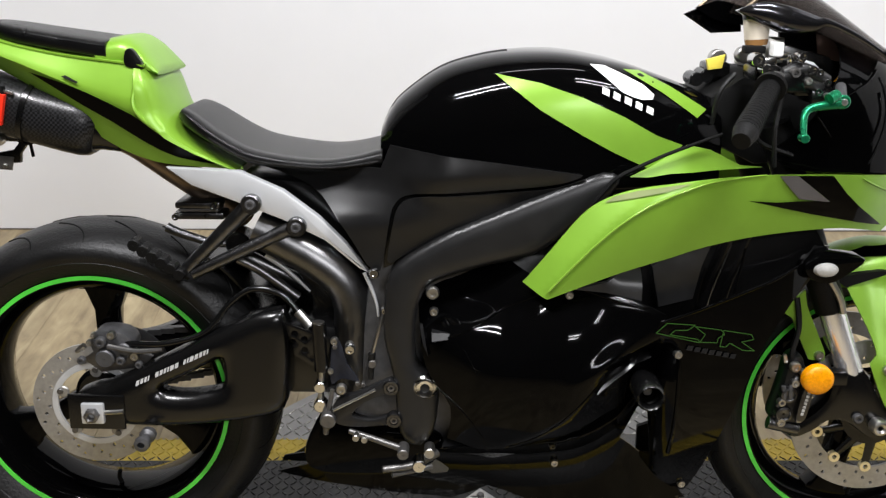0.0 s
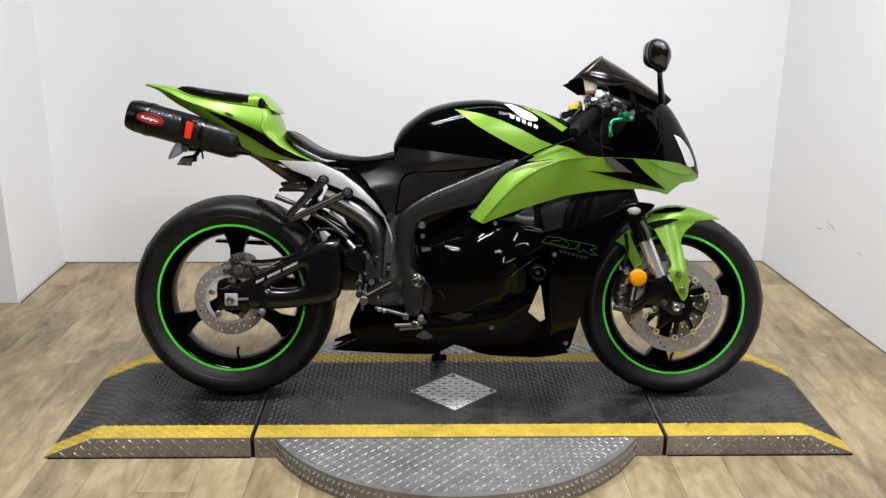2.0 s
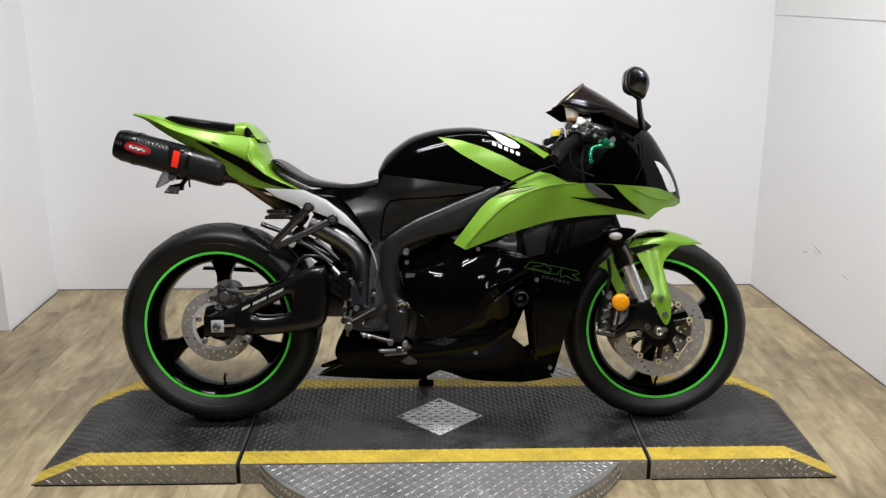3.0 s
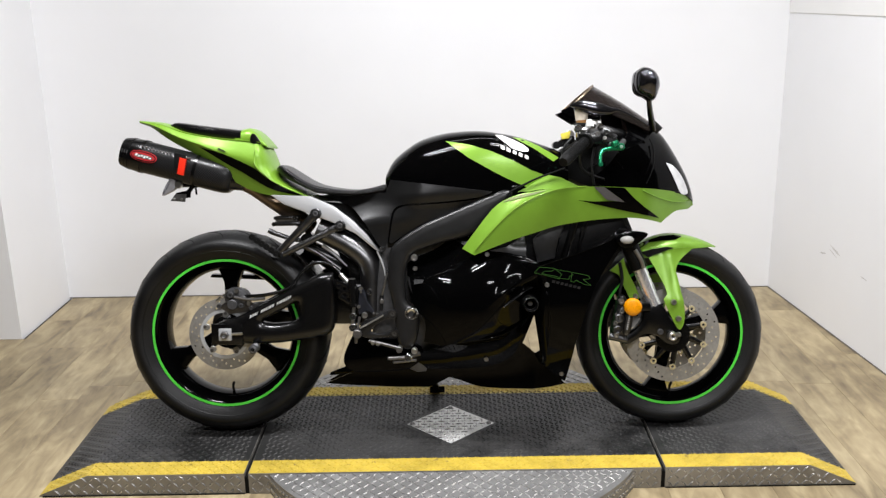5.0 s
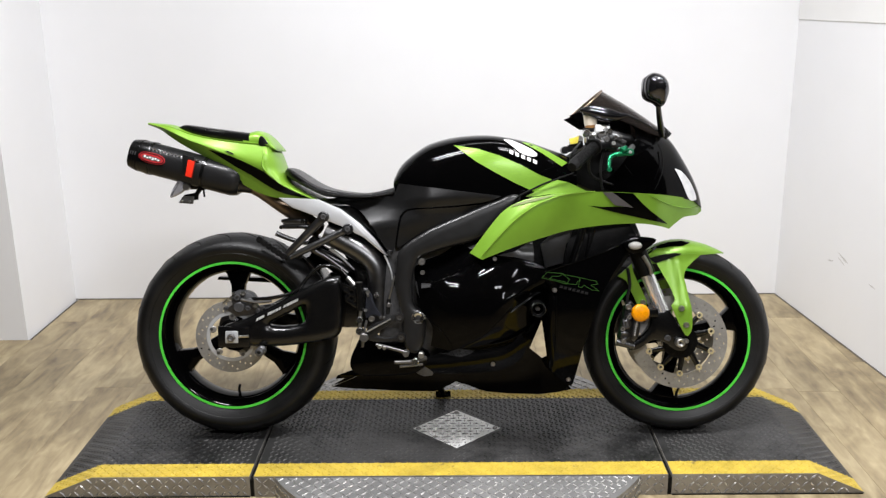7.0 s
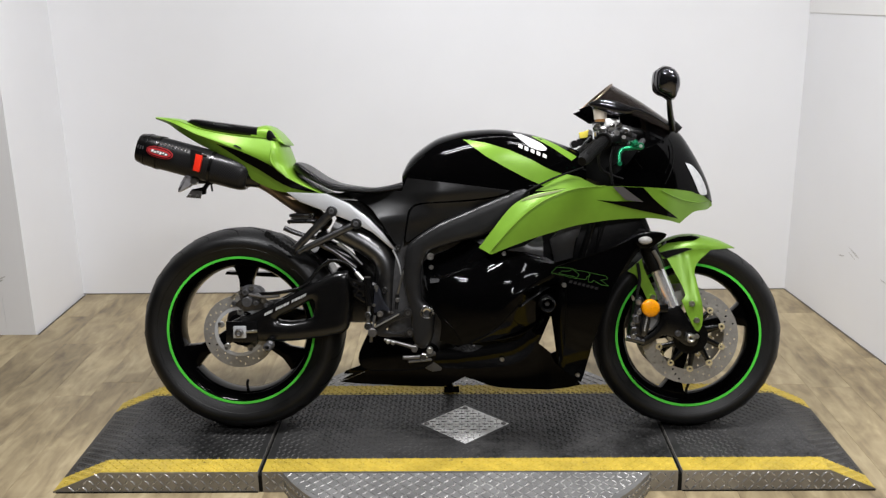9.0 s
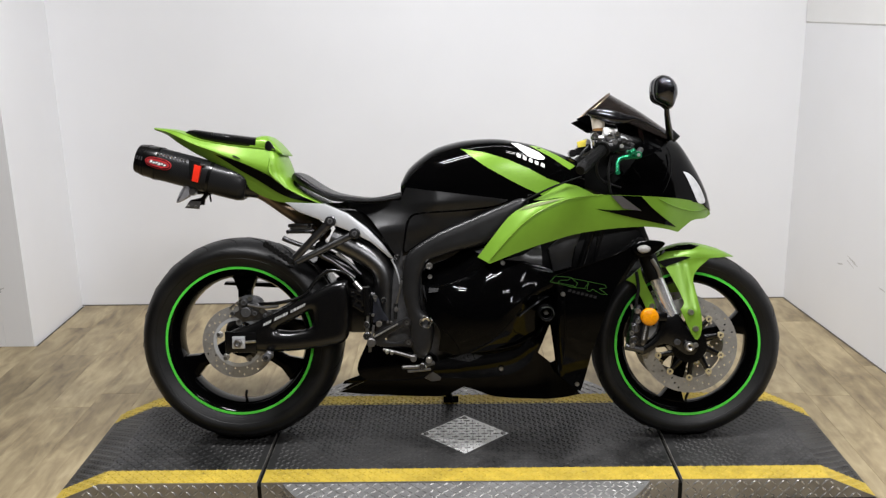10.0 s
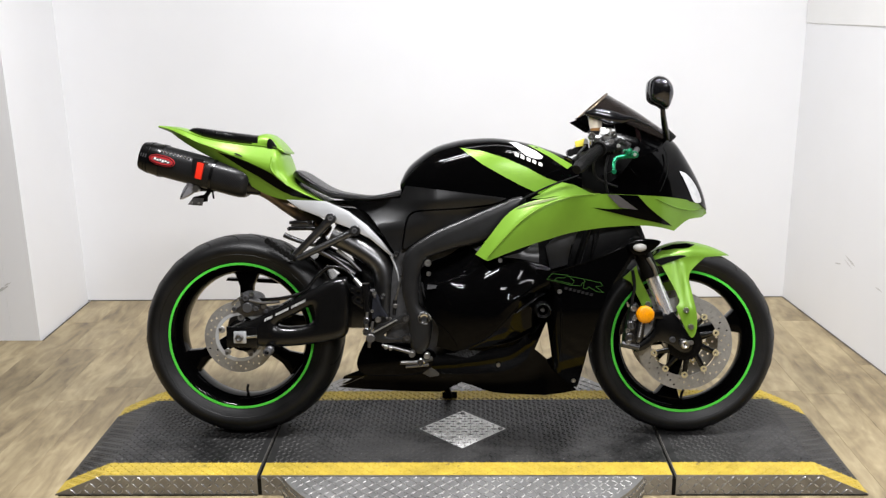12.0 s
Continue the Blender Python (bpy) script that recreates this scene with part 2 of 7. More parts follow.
# ---- building tools ----
def part(name, bm, mat, parent=None, label="", smooth=True, thick=0.0, back=0.0):
    me = bpy.data.meshes.new(name)
    if thick:
        bmesh.ops.recalc_face_normals(bm, faces=bm.faces[:])
        bmesh.ops.solidify(bm, geom=bm.faces[:], thickness=thick)
    if back:
        ext = bmesh.ops.extrude_face_region(bm, geom=bm.faces[:])
        bmesh.ops.translate(bm, verts=[v for v in ext["geom"] if isinstance(v, bmesh.types.BMVert)], vec=(0, back, 0))
    bmesh.ops.recalc_face_normals(bm, faces=bm.faces[:])
    bm.to_mesh(me)
    bm.free()
    me.materials.append(mat)
    if smooth:
        me.shade_smooth()
        me.set_sharp_from_angle(angle=radians(38))
    ob = new(name, me)
    ob.parent = parent
    if label:
        ob["label"] = label
    return ob


def thing(name, label, category, m=None, group="", kind=""):
    ob = new(name)
    if m is not None:
        ob.matrix_world = m
    return tagged(ob, label, category, group, kind)


def rounded(pts, closed=True, n=5, keep=()):
    """Catmull-Rom curve through points of any dimension; indices in keep stay corners."""
    pts = [np.array(p, float) for p in pts]
    out, count = [], len(pts)
    for i in range(count if closed else count - 1):
        p1, p2 = pts[i], pts[(i + 1) % count]
        p0 = pts[i - 1] if (closed or i) else p1
        p3 = pts[(i + 2) % count] if (closed or i + 2 < count) else p2
        if i in keep:
            p0 = p1 - (p2 - p1) * 0.3
        if (i + 1) % count in keep:
            p3 = p2 + (p2 - p1) * 0.3
        for k in range(n):
            t = k / n
            out.append(0.5 * (2 * p1 + (p2 - p0) * t + (2 * p0 - 5 * p1 + 4 * p2 - p3) * t * t + (3 * p1 - p0 - 3 * p2 + p3) * t ** 3))
    if not closed:
        out.append(pts[-1])
    return out


def table(pairs):
    xs, ys = [p[0] for p in pairs], [p[1] for p in pairs]
    return lambda x: float(np.interp(x, xs, ys))


def curve(pairs):
    """A smooth function through (x, value) pairs."""
    fine = rounded(pairs, False, 8)
    return table(sorted((float(a), float(b)) for a, b in fine))


def box(bm, x0, x1, y0, y1, z0, z1, bevel=0.0):
    made = bmesh.ops.create_cube(bm, size=1, matrix=Matrix.Translation(((x0 + x1) / 2, (y0 + y1) / 2, (z0 + z1) / 2)) @ Matrix.Diagonal((abs(x1 - x0), abs(y1 - y0), abs(z1 - z0), 1)))
    if bevel:
        edges = {e for v in made["verts"] for e in v.link_edges}
        bmesh.ops.bevel(bm, geom=list(edges), offset=bevel, segments=2, affect="EDGES", profile=0.6)
    return bm


def slab(outline, y0, y1, bevel=0.003, holes=()):
    """A plate with the outline (x, z), from y0 to y1, its rim edges rounded."""
    bm = bmesh.new()
    loops = []
    for ring in (outline, *holes):
        vs = [bm.verts.new((p[0], y0, p[1])) for p in ring]
        loops += [bm.edges.new((vs[i], vs[(i + 1) % len(vs)])) for i in range(len(vs))]
    bmesh.ops.triangle_fill(bm, use_beauty=True, use_dissolve=True, edges=loops)
    bmesh.ops.dissolve_limit(bm, angle_limit=0.01, verts=bm.verts[:], edges=[e for e in bm.edges if len(e.link_faces) == 2])
    ext = bmesh.ops.extrude_face_region(bm, geom=bm.faces[:])
    bmesh.ops.translate(bm, verts=[v for v in ext["geom"] if isinstance(v, bmesh.types.BMVert)], vec=(0, y1 - y0, 0))
    bmesh.ops.recalc_face_normals(bm, faces=bm.faces[:])
    if bevel:
        rim = [e for e in bm.edges if len(e.link_faces) == 2 and e.calc_face_angle(0) > 1.2 and abs(e.verts[0].co.y - e.verts[1].co.y) < 1e-6]
        bmesh.ops.bevel(bm, geom=rim, offset=bevel, segments=2, affect="EDGES", profile=0.6)
    return bm


def skin(outline, depth, step=0.018):
    """A curved sheet with the outline (x, z), laid on y = depth(x, z)."""
    bm = bmesh.new()
    bm.faces.new([bm.verts.new((p[0], 0, p[1])) for p in outline])
    xs, zs = [p[0] for p in outline], [p[1] for p in outline]
    for axis, lo, hi in ((0, min(xs), max(xs)), (2, min(zs), max(zs))):
        cut = lo + step
        while cut < hi - 0.002:
            co, no = [0, 0, 0], [0, 0, 0]
            co[axis], no[axis] = cut, 1
            bmesh.ops.bisect_plane(bm, geom=bm.verts[:] + bm.edges[:] + bm.faces[:], plane_co=co, plane_no=no, dist=1e-5)
            cut += step
    bmesh.ops.remove_doubles(bm, verts=bm.verts[:], dist=0.0004)
    for v in bm.verts:
        v.co.y = depth(v.co.x, v.co.z)
    return bm


def crown_y(rings, top, crown, reach):
    """Depth of a plate that swells from its rims to the face at y = top."""
    seg = np.array([(*r[i], *r[(i + 1) % len(r)]) for r in rings for i in range(len(r))])
    a, d = seg[:, :2], seg[:, 2:] - seg[:, :2]
    len2 = (d * d).sum(1) + 1e-12

    def depth(x, z):
        p = np.array((x, z)) - a
        u = np.clip((p * d).sum(1) / len2, 0, 1)
        gap = float(np.sqrt(((p - d * u[:, None]) ** 2).sum(1).min()))
        k = min(1.0, gap / reach)
        return top + crown * (1 - math.sqrt(1 - (1 - k) ** 2))
    return depth


def crowned(outline, depth, back, holes=(), step=0.009):
    """A cast plate with the outline (x, z), its face laid on y = depth(x, z), its back flat."""
    bm = bmesh.new()
    loops = []
    for ring in (outline, *holes):
        vs = [bm.verts.new((p[0], 0, p[1])) for p in ring]
        loops += [bm.edges.new((vs[i], vs[(i + 1) % len(vs)])) for i in range(len(vs))]
    bmesh.ops.triangle_fill(bm, use_beauty=True, use_dissolve=True, edges=loops)
    xs, zs = [p[0] for p in outline], [p[1] for p in outline]
    for ax, lo, hi in ((0, min(xs), max(xs)), (2, min(zs), max(zs))):
        for cut in np.arange(lo + step, hi - 0.002, step):
            co, no = [0, 0, 0], [0, 0, 0]
            co[ax], no[ax] = cut, 1
            bmesh.ops.bisect_plane(bm, geom=bm.verts[:] + bm.edges[:] + bm.faces[:], plane_co=co, plane_no=no, dist=1e-5)
    bmesh.ops.remove_doubles(bm, verts=bm.verts[:], dist=0.0004)
    face = bm.verts[:]
    ext = bmesh.ops.extrude_face_region(bm, geom=bm.faces[:])
    for v in face:
        v.co.y = back
    for v in ext["geom"]:
        if isinstance(v, bmesh.types.BMVert):
            v.co.y = depth(v.co.x, v.co.z)
    return bm


def flipped(bm):
    for v in bm.verts:
        v.co.y = -v.co.y
    return bm


def both_sides(name, make, mat, parent, label="", thick=0.004):
    """The same sheet on both sides of the bike, as two parts."""
    part(name, flipped(make()), mat, parent, label, back=-thick)
    return part(name, make(), mat, parent, label, back=thick)


def loft(rings, caps=True):
    bm = bmesh.new()
    rows = [[bm.verts.new(p) for p in ring] for ring in rings]
    n = len(rows[0])
    for a, b in zip(rows, rows[1:]):
        for i in range(n):
            bm.faces.new((a[i], a[(i + 1) % n], b[(i + 1) % n], b[i]))
    if caps:
        bm.faces.new(rows[0])
        bm.faces.new(rows[-1])
    return bm


def sheet(rows):
    """An open surface from rows of points."""
    bm = bmesh.new()
    rows = [[bm.verts.new(p) for p in row] for row in rows]
    for a, b in zip(rows, rows[1:]):
        for i in range(len(a) - 1):
            bm.faces.new((a[i], a[i + 1], b[i + 1], b[i]))
    return bm


def tube(bm, pts, radius, seg=12, smooth=6, flat=1.0):
    """A round bar along a smooth line of points; radius may be one number or one for each end."""
    line = [Vector(p) for p in (rounded(pts, False, smooth) if len(pts) > 2 else pts)]
    r0, r1 = radius if isinstance(radius, tuple) else (radius, radius)
    up = Vector((0, 1, 0.1)).normalized()
    rings = []
    for i, p in enumerate(line):
        d = (line[min(i + 1, len(line) - 1)] - line[max(i - 1, 0)]).normalized()
        if abs(d.dot(up)) > 0.95:
            up = Vector((0.1, 0, 1)).normalized()
        a = d.cross(up).normalized()
        b = a.cross(d).normalized()
        r = r0 + (r1 - r0) * i / (len(line) - 1)
        rings.append([bm.verts.new(p + r * (math.cos(k * 2 * math.pi / seg) * a + flat * math.sin(k * 2 * math.pi / seg) * b)) for k in range(seg)])
    for a, b in zip(rings, rings[1:]):
        for i in range(seg):
            bm.faces.new((a[i], a[(i + 1) % seg], b[(i + 1) % seg], b[i]))
    bm.faces.new(rings[0])
    bm.faces.new(rings[-1])
    return bm


def lathe(bm, profile, centre, seg=64, closed=True):
    """A profile of (radius, y) turned round the y axis through centre (x, z)."""
    rows = []
    for k in range(seg):
        a = 2 * math.pi * k / seg
        rows.append([bm.verts.new((centre[0] + r * math.cos(a), y, centre[1] + r * math.sin(a))) for r, y in profile])
    m = len(profile)
    for k in range(seg):
        p, q = rows[k], rows[(k + 1) % seg]
        for i in range(m if closed else m - 1):
            bm.faces.new((p[i], p[(i + 1) % m], q[(i + 1) % m], q[i]))
    return bm


def drum(bm, x, z, r, y0, y1, seg=20, bevel=0.15):
    """A short round body along y with softened rims."""
    b = bevel * r
    s = 1 if y1 > y0 else -1
    prof = [(0.0008, y0), (r - b, y0), (r, y0 + s * b), (r, y1 - s * b), (r - b, y1), (0.0008, y1)]
    return lathe(bm, prof, (x, z), seg)


def drilled_ring(centre, r0, r1, y, count, rows, hole, twist=0.0):
    """A flat ring with rows of real holes."""
    bm = bmesh.new()
    cells = count * rows
    for k in range(cells):
        a0, a1 = 2 * math.pi * k / cells, 2 * math.pi * (k + 1) / cells
        j = k % rows
        lo = r0 + (r1 - r0) * (0.12 + 0.76 * j / rows)
        hi = r0 + (r1 - r0) * (0.12 + 0.76 * (j + 1) / rows)
        corner = []
        for a, r in ((a0, r0), (a0, lo), (a0, hi), (a0, r1), ((a0 + a1) / 2, r1), (a1, r1), (a1, hi), (a1, lo), (a1, r0), ((a0 + a1) / 2, r0)):
            corner.append(bm.verts.new((centre[0] + r * math.cos(a), y, centre[1] + r * math.sin(a))))
        am, rm = (a0 + a1) / 2, (lo + hi) / 2
        cx, cz = centre[0] + rm * math.cos(am), centre[1] + rm * math.sin(am)
        ring = []
        for c in corner:
            d = Vector((c.co.x - cx, 0, c.co.z - cz)).normalized()
            ring.append(bm.verts.new((cx + hole * d.x, y, cz + hole * d.z)))
        for i in range(10):
            bm.faces.new((corner[i], corner[(i + 1) % 10], ring[(i + 1) % 10], ring[i]))
    bmesh.ops.remove_doubles(bm, verts=bm.verts[:], dist=1e-5)
    return bm


# ---- the room ----
BACK, LEFT, RIGHT, RETURN = 1.42, -1.838, 1.498, 0.89


def wall(name, x0, x1, y0, y1, z0, z1, label, mat=None, category="wall"):
    bm = bmesh.new()
    box(bm, x0, x1, y0, y1, z0, z1)
    ob = part(name, bm, mat or WALL, smooth=False)
    return tagged(ob, label, category, kind="structure")


wall("wall_north", LEFT - 0.12, RIGHT + 0.12, BACK, BACK + 0.12, -0.02, CEILING, "white painted back wall of the photo booth")
wall("wall_west", LEFT - 0.12, LEFT, RETURN, BACK, -0.02, CEILING, "short white painted return wall beside the back wall")
wall("wall_west_front", -5.0, LEFT - 0.121, RETURN, RETURN + 0.12, -0.02, CEILING, "white painted wall facing the bay, scuffed low down")
bm = bmesh.new()
a, b = (RIGHT, BACK), (1.68, -0.6)
for z in (-0.02, CEILING):
    for p in (a, b, (b[0] + 0.12, b[1]), (a[0] + 0.12, a[1])):
        bm.verts.new((p[0], p[1], z))
v = list(bm.verts)
for f in ((0, 1, 2, 3), (4, 5, 6, 7), (0, 1, 5, 4), (1, 2, 6, 5), (2, 3, 7, 6), (3, 0, 4, 7)):
    bm.faces.new([v[i] for i in f])
tagged(part("wall_east", bm, WALL, smooth=False), "white painted side wall with a few scuffs", "wall", kind="structure")
# ledge on the side wall
bm = bmesh.new()
dx, dy = (b[0] - a[0]) / (a[1] - b[1]), -1
rows = []
for k in range(2):
    y = BACK - 0.004 if k == 0 else -0.6
    x = RIGHT + (BACK - y) * dx - 0.002
    low = 1.266 + 0.026 * k
    rows.append([(x, y, low), (x - 0.0022, y, low + 0.004), (x - 0.0022, y, low + 0.318), (x, y, low + 0.322)])
tagged(part("trim", loft(rows), TRIM, smooth=False), "white painted board fixed along the side wall", "wall trim", kind="structure")

# dark joint where the walls meet the floor
JOINT = material("dark_wall_joint", (0.14, 0.125, 0.11), 0.7, 0.0, 0.0, 0.5, 30)
SCUFF = material("grey_wall_scuff", (0.62, 0.615, 0.61), 0.7, 0.0, 0.0, 0.3, 90)
bm = bmesh.new()
box(bm, LEFT + 0.001, RIGHT - 0.001, BACK - 0.004, BACK - 0.0005, 0.0005, 0.004)
tagged(part("trim", bm, JOINT, smooth=False), "thin dark joint along the foot of the wall", "wall trim", kind="structure")
rows = [[(x - 0.0005, y, 0.0005), (x - 0.005, y, 0.0005), (x - 0.005, y, 0.004), (x - 0.0005, y, 0.004)] for y, x in ((BACK - 0.006, RIGHT + 0.0005), (-0.6, b[0]))]
tagged(part("trim", loft(rows), JOINT, smooth=False), "thin dark joint along the foot of the wall", "wall trim", kind="structure")


def scuff(x, y, z, along, length, height, tilt):
    """A short irregular rub mark lying on a wall."""
    rng_ = random.Random(int(1000 * (x + z)))
    top, low = [], []
    for k in range(9):
        u = k / 8 - 0.5
        h = height * (1 - (2 * u) ** 2) * rng_.uniform(0.3, 1.0) + 0.0008
        c = tilt * u * length + rng_.uniform(-0.25, 0.25) * height
        top.append((x + along[0] * u * length, y + along[1] * u * length, z + c + h))
        low.append((x + along[0] * u * length, y + along[1] * u * length, z + c - h))
    return tagged(part("scuff_mark", sheet([top, low]), SCUFF, smooth=False), "faint grey scuff mark on the white wall", "scuff mark", "wall scuffs")


for x, y, z, length, height, tilt in ((1.5465, 0.835, 0.35, 0.09, 0.006, -0.25), (1.5665, 0.60, 0.303, 0.05, 0.003, -0.1), (1.5385, 0.93, 0.31, 0.05, 0.003, 0.2), (1.5455, 0.845, 0.332, 0.06, 0.002, -0.3)):
    scuff(a[0] + (a[1] - y) * (b[0] - a[0]) / (a[1] - b[1]) - 0.0012, y, z, (0.0897, -0.996), length, height, tilt)
for x, z, length, height, tilt in ((-1.882, 0.235, 0.05, 0.007, 0.45), (-1.905, 0.222, 0.04, 0.005, 0.3), (-1.86, 0.255, 0.03, 0.004, 0.5)):
    scuff(x - 0.085, RETURN - 0.0012, z, (1, 0), length, height, tilt)

# unseen ceiling, coloured dark so that the black paint mirrors little light
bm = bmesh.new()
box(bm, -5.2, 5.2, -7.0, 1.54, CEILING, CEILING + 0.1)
tagged(part("ceiling", bm, CEIL, smooth=False), "unseen dark grey ceiling board", "ceiling", kind="structure")
# unseen dark walls, added to keep reflections in the gloss black low
wall("wall_south", -5.2, 5.2, -7.1, -7.0, -0.02, CEILING, "unseen dark wall added round the bay for dark reflections", DIMWALL)
wall("wall_far_west", -5.2, -5.1, -7.0, 1.4, -0.02, CEILING, "unseen dark wall added round the bay for dark reflections", DIMWALL)
wall("wall_far_east", 5.1, 5.2, -7.0, 1.4, -0.02, CEILING, "unseen dark wall added round the bay for dark reflections", DIMWALL)

bm = bmesh.new()
box(bm, -5.2, 5.2, -7.0, 1.54, -0.12, -0.006)
FLOOR = tagged(part("floor", bm, DARK, smooth=False), "light oak vinyl plank floor", "floor", kind="structure")

# ceiling light fittings round the lamps
for lx, ly, watts, deep, long in TUBES:
    fitting = thing("ceiling_light", "white light fitting on the ceiling", "ceiling light", pose(lx, ly, CEILING), "ceiling lights")
    bm = bmesh.new()
    box(bm, -long / 2, long / 2, -0.04 - deep / 2, 0.04 + deep / 2, -0.06, -0.001, 0.01)
    part("housing", bm, TRIM, fitting)

# ---- the turntable ramp ----
TOP, PY0, PY1 = 0.065, -0.386, 0.207
ramp = thing("turntable_ramp", "black tread-plate bike ramp with yellow edges on a round turntable", "ramp", pose(0, 0, 0))


def lug(bm, x, y, z, ang, length=0.0215, width=0.0062, height=0.0019, m=None):
    c, s = math.cos(ang), math.sin(ang)
    pts = []
    for u, w, h in ((-length / 2, 0, 0), (0, -width / 2, 0), (length / 2, 0, 0), (0, width / 2, 0), (-0.34 * length, 0, height), (0.34 * length, 0, height)):
        p = Vector((x + u * c - w * s, y + u * s + w * c, z + h))
        pts.append(bm.verts.new(m @ p if m else p))
    for f in ((0, 1, 4), (1, 5, 4), (1, 2, 5), (2, 3, 5), (3, 4, 5), (3, 0, 4)):
        bm.faces.new([pts[i] for i in f])


def lugs(inside, x0, x1, y0, y1, z, pitch=0.0158, m=None, turn=45, **kw):
    bm = bmesh.new()
    nx, ny = int((x1 - x0) / pitch) + 1, int((y1 - y0) / pitch) + 1
    for i in range(nx):
        for j in range(ny):
            x, y = x0 + (i + 0.5) * pitch, y0 + (j + 0.5) * pitch
            if inside(x, y):
                zz = z(x) if callable(z) else z
                lug(bm, x, y, zz, radians(turn if (i + j) % 2 else turn - 90), m=m, **kw)
    return bm


WEST, EAST, JOINTS = (-1.228, -1.082), (1.02, 1.158), (-0.617, 0.595)
MX, MY = -0.0205, -0.0885


def top_z(x):
    if x < WEST[1]:
        return 0.004 + (TOP - 0.004) * (x - WEST[0]) / (WEST[1] - WEST[0])
    if x > EAST[0]:
        return 0.004 + (TOP - 0.004) * (EAST[1] - x) / (EAST[1] - EAST[0])
    return TOP


def ramp_section(name, x0, x1, label=""):
    """One length of the ramp: body, painted top, yellow edges and raised lugs."""
    xs = [x for x in (x0, WEST[1], EAST[0], x1) if x0 <= x <= x1]
    xs = sorted(set(xs))
    prof = [(x, 0.0) for x in (x0, x1)][::-1]
    outline = [(x, top_z(x)) for x in xs] + prof
    if abs(outline[0][1] - outline[-1][1]) < 1e-6:
        outline.pop()
    body = part(name, slab(outline, PY0, PY1, 0.0), PLATE, ramp, label, smooth=False)
    for part_name, y0, y1, mat in (("yellow_edge", PY0 + 0.0015, PY0 + 0.076, YELLOW), ("yellow_edge", PY1 - 0.073, PY1 - 0.0015, YELLOW), ("black_top", PY0 + 0.076, PY1 - 0.073, MAT_)):
        rows = [[(x, y0, top_z(x) + 0.0008), (x, y1, top_z(x) + 0.0008)] for x in [x0 + 0.001] + xs[1:-1] + [x1 - 0.001]]
        part(part_name, sheet(rows), mat, body, smooth=False)
        diamond = lambda x, y: abs(x - MX) / 0.1395 + abs(y - MY) / 0.1335 < 1.06
        clear = lambda x: x0 + 0.012 < x < x1 - 0.012
        keep = (lambda x, y: clear(x) and not diamond(x, y)) if mat is MAT_ else (lambda x, y: clear(x))
        ob = part("tread_relief", lugs(keep, x0 + 0.004, x1 - 0.004, y0, y1, lambda x: top_z(x) + 0.0008, length=0.0175, width=0.0048, height=0.0018), WORN if mat is MAT_ else mat, body, smooth=False)
        tagged(ob, kind="stuff")
    # lugs on the upright front face
    face = Matrix(((1, 0, 0, 0), (0, 0, -1, PY0 - 0.0004), (0, 1, 0, 0), (0, 0, 0, 1)))
    ob = part("tread_relief", lugs(lambda x, y: y < top_z(x) - 0.008 and x0 + 0.012 < x < x1 - 0.012, x0 + 0.004, x1 - 0.004, 0.002, 0.064, 0.0, 0.0205, face, length=0.026, width=0.0062, height=0.0024), LUGS, body, smooth=False)
    tagged(ob, kind="stuff")
    return body


ramp_section("ramp_end", WEST[0], JOINTS[0] - 0.006, "tapered ramp end, black top")
ramp_section("ramp_middle", JOINTS[0] + 0.006, JOINTS[1] - 0.006)
ramp_section("ramp_end", JOINTS[1] + 0.006, EAST[1], "tapered ramp end, black top")
for x0, x1 in ((WEST[0] + 0.01, JOINTS[0] - 0.008), (JOINTS[1] + 0.008, EAST[1] - 0.004)):
    bm = bmesh.new()
    box(bm, x0, x1, PY0 - 0.003, PY0 - 0.0005, 0.0, 0.0032)
    part("rubber_foot_strip", bm, DARK, ramp, "thin black strip along the foot of the plate edge", smooth=False)
# dark filler in the joints between the sections
for jx in JOINTS:
    bm = bmesh.new()
    box(bm, jx - 0.0058, jx + 0.0058, PY0 + 0.002, PY1 - 0.002, 0.0, TOP - 0.012)
    part("joint_strip", bm, DARK, ramp, smooth=False)
# bare plate diamond in the middle
part("diamond_plate", sheet([[(MX - 0.1395, MY, TOP + 0.0014), (MX, MY - 0.1335, TOP + 0.0014)], [(MX, MY + 0.1335, TOP + 0.0014), (MX + 0.1395, MY, TOP + 0.0014)]]), DIAMOND, ramp, "bare aluminium tread plate diamond", smooth=False)
ob = part("tread_relief", lugs(lambda x, y: abs(x - MX) / 0.1395 + abs(y - MY) / 0.1335 < 0.95, -0.17, 0.13, -0.23, 0.055, TOP + 0.0014, 0.0185, turn=90, length=0.024, width=0.0062), LUGS, ramp, smooth=False)
tagged(ob, kind="stuff")
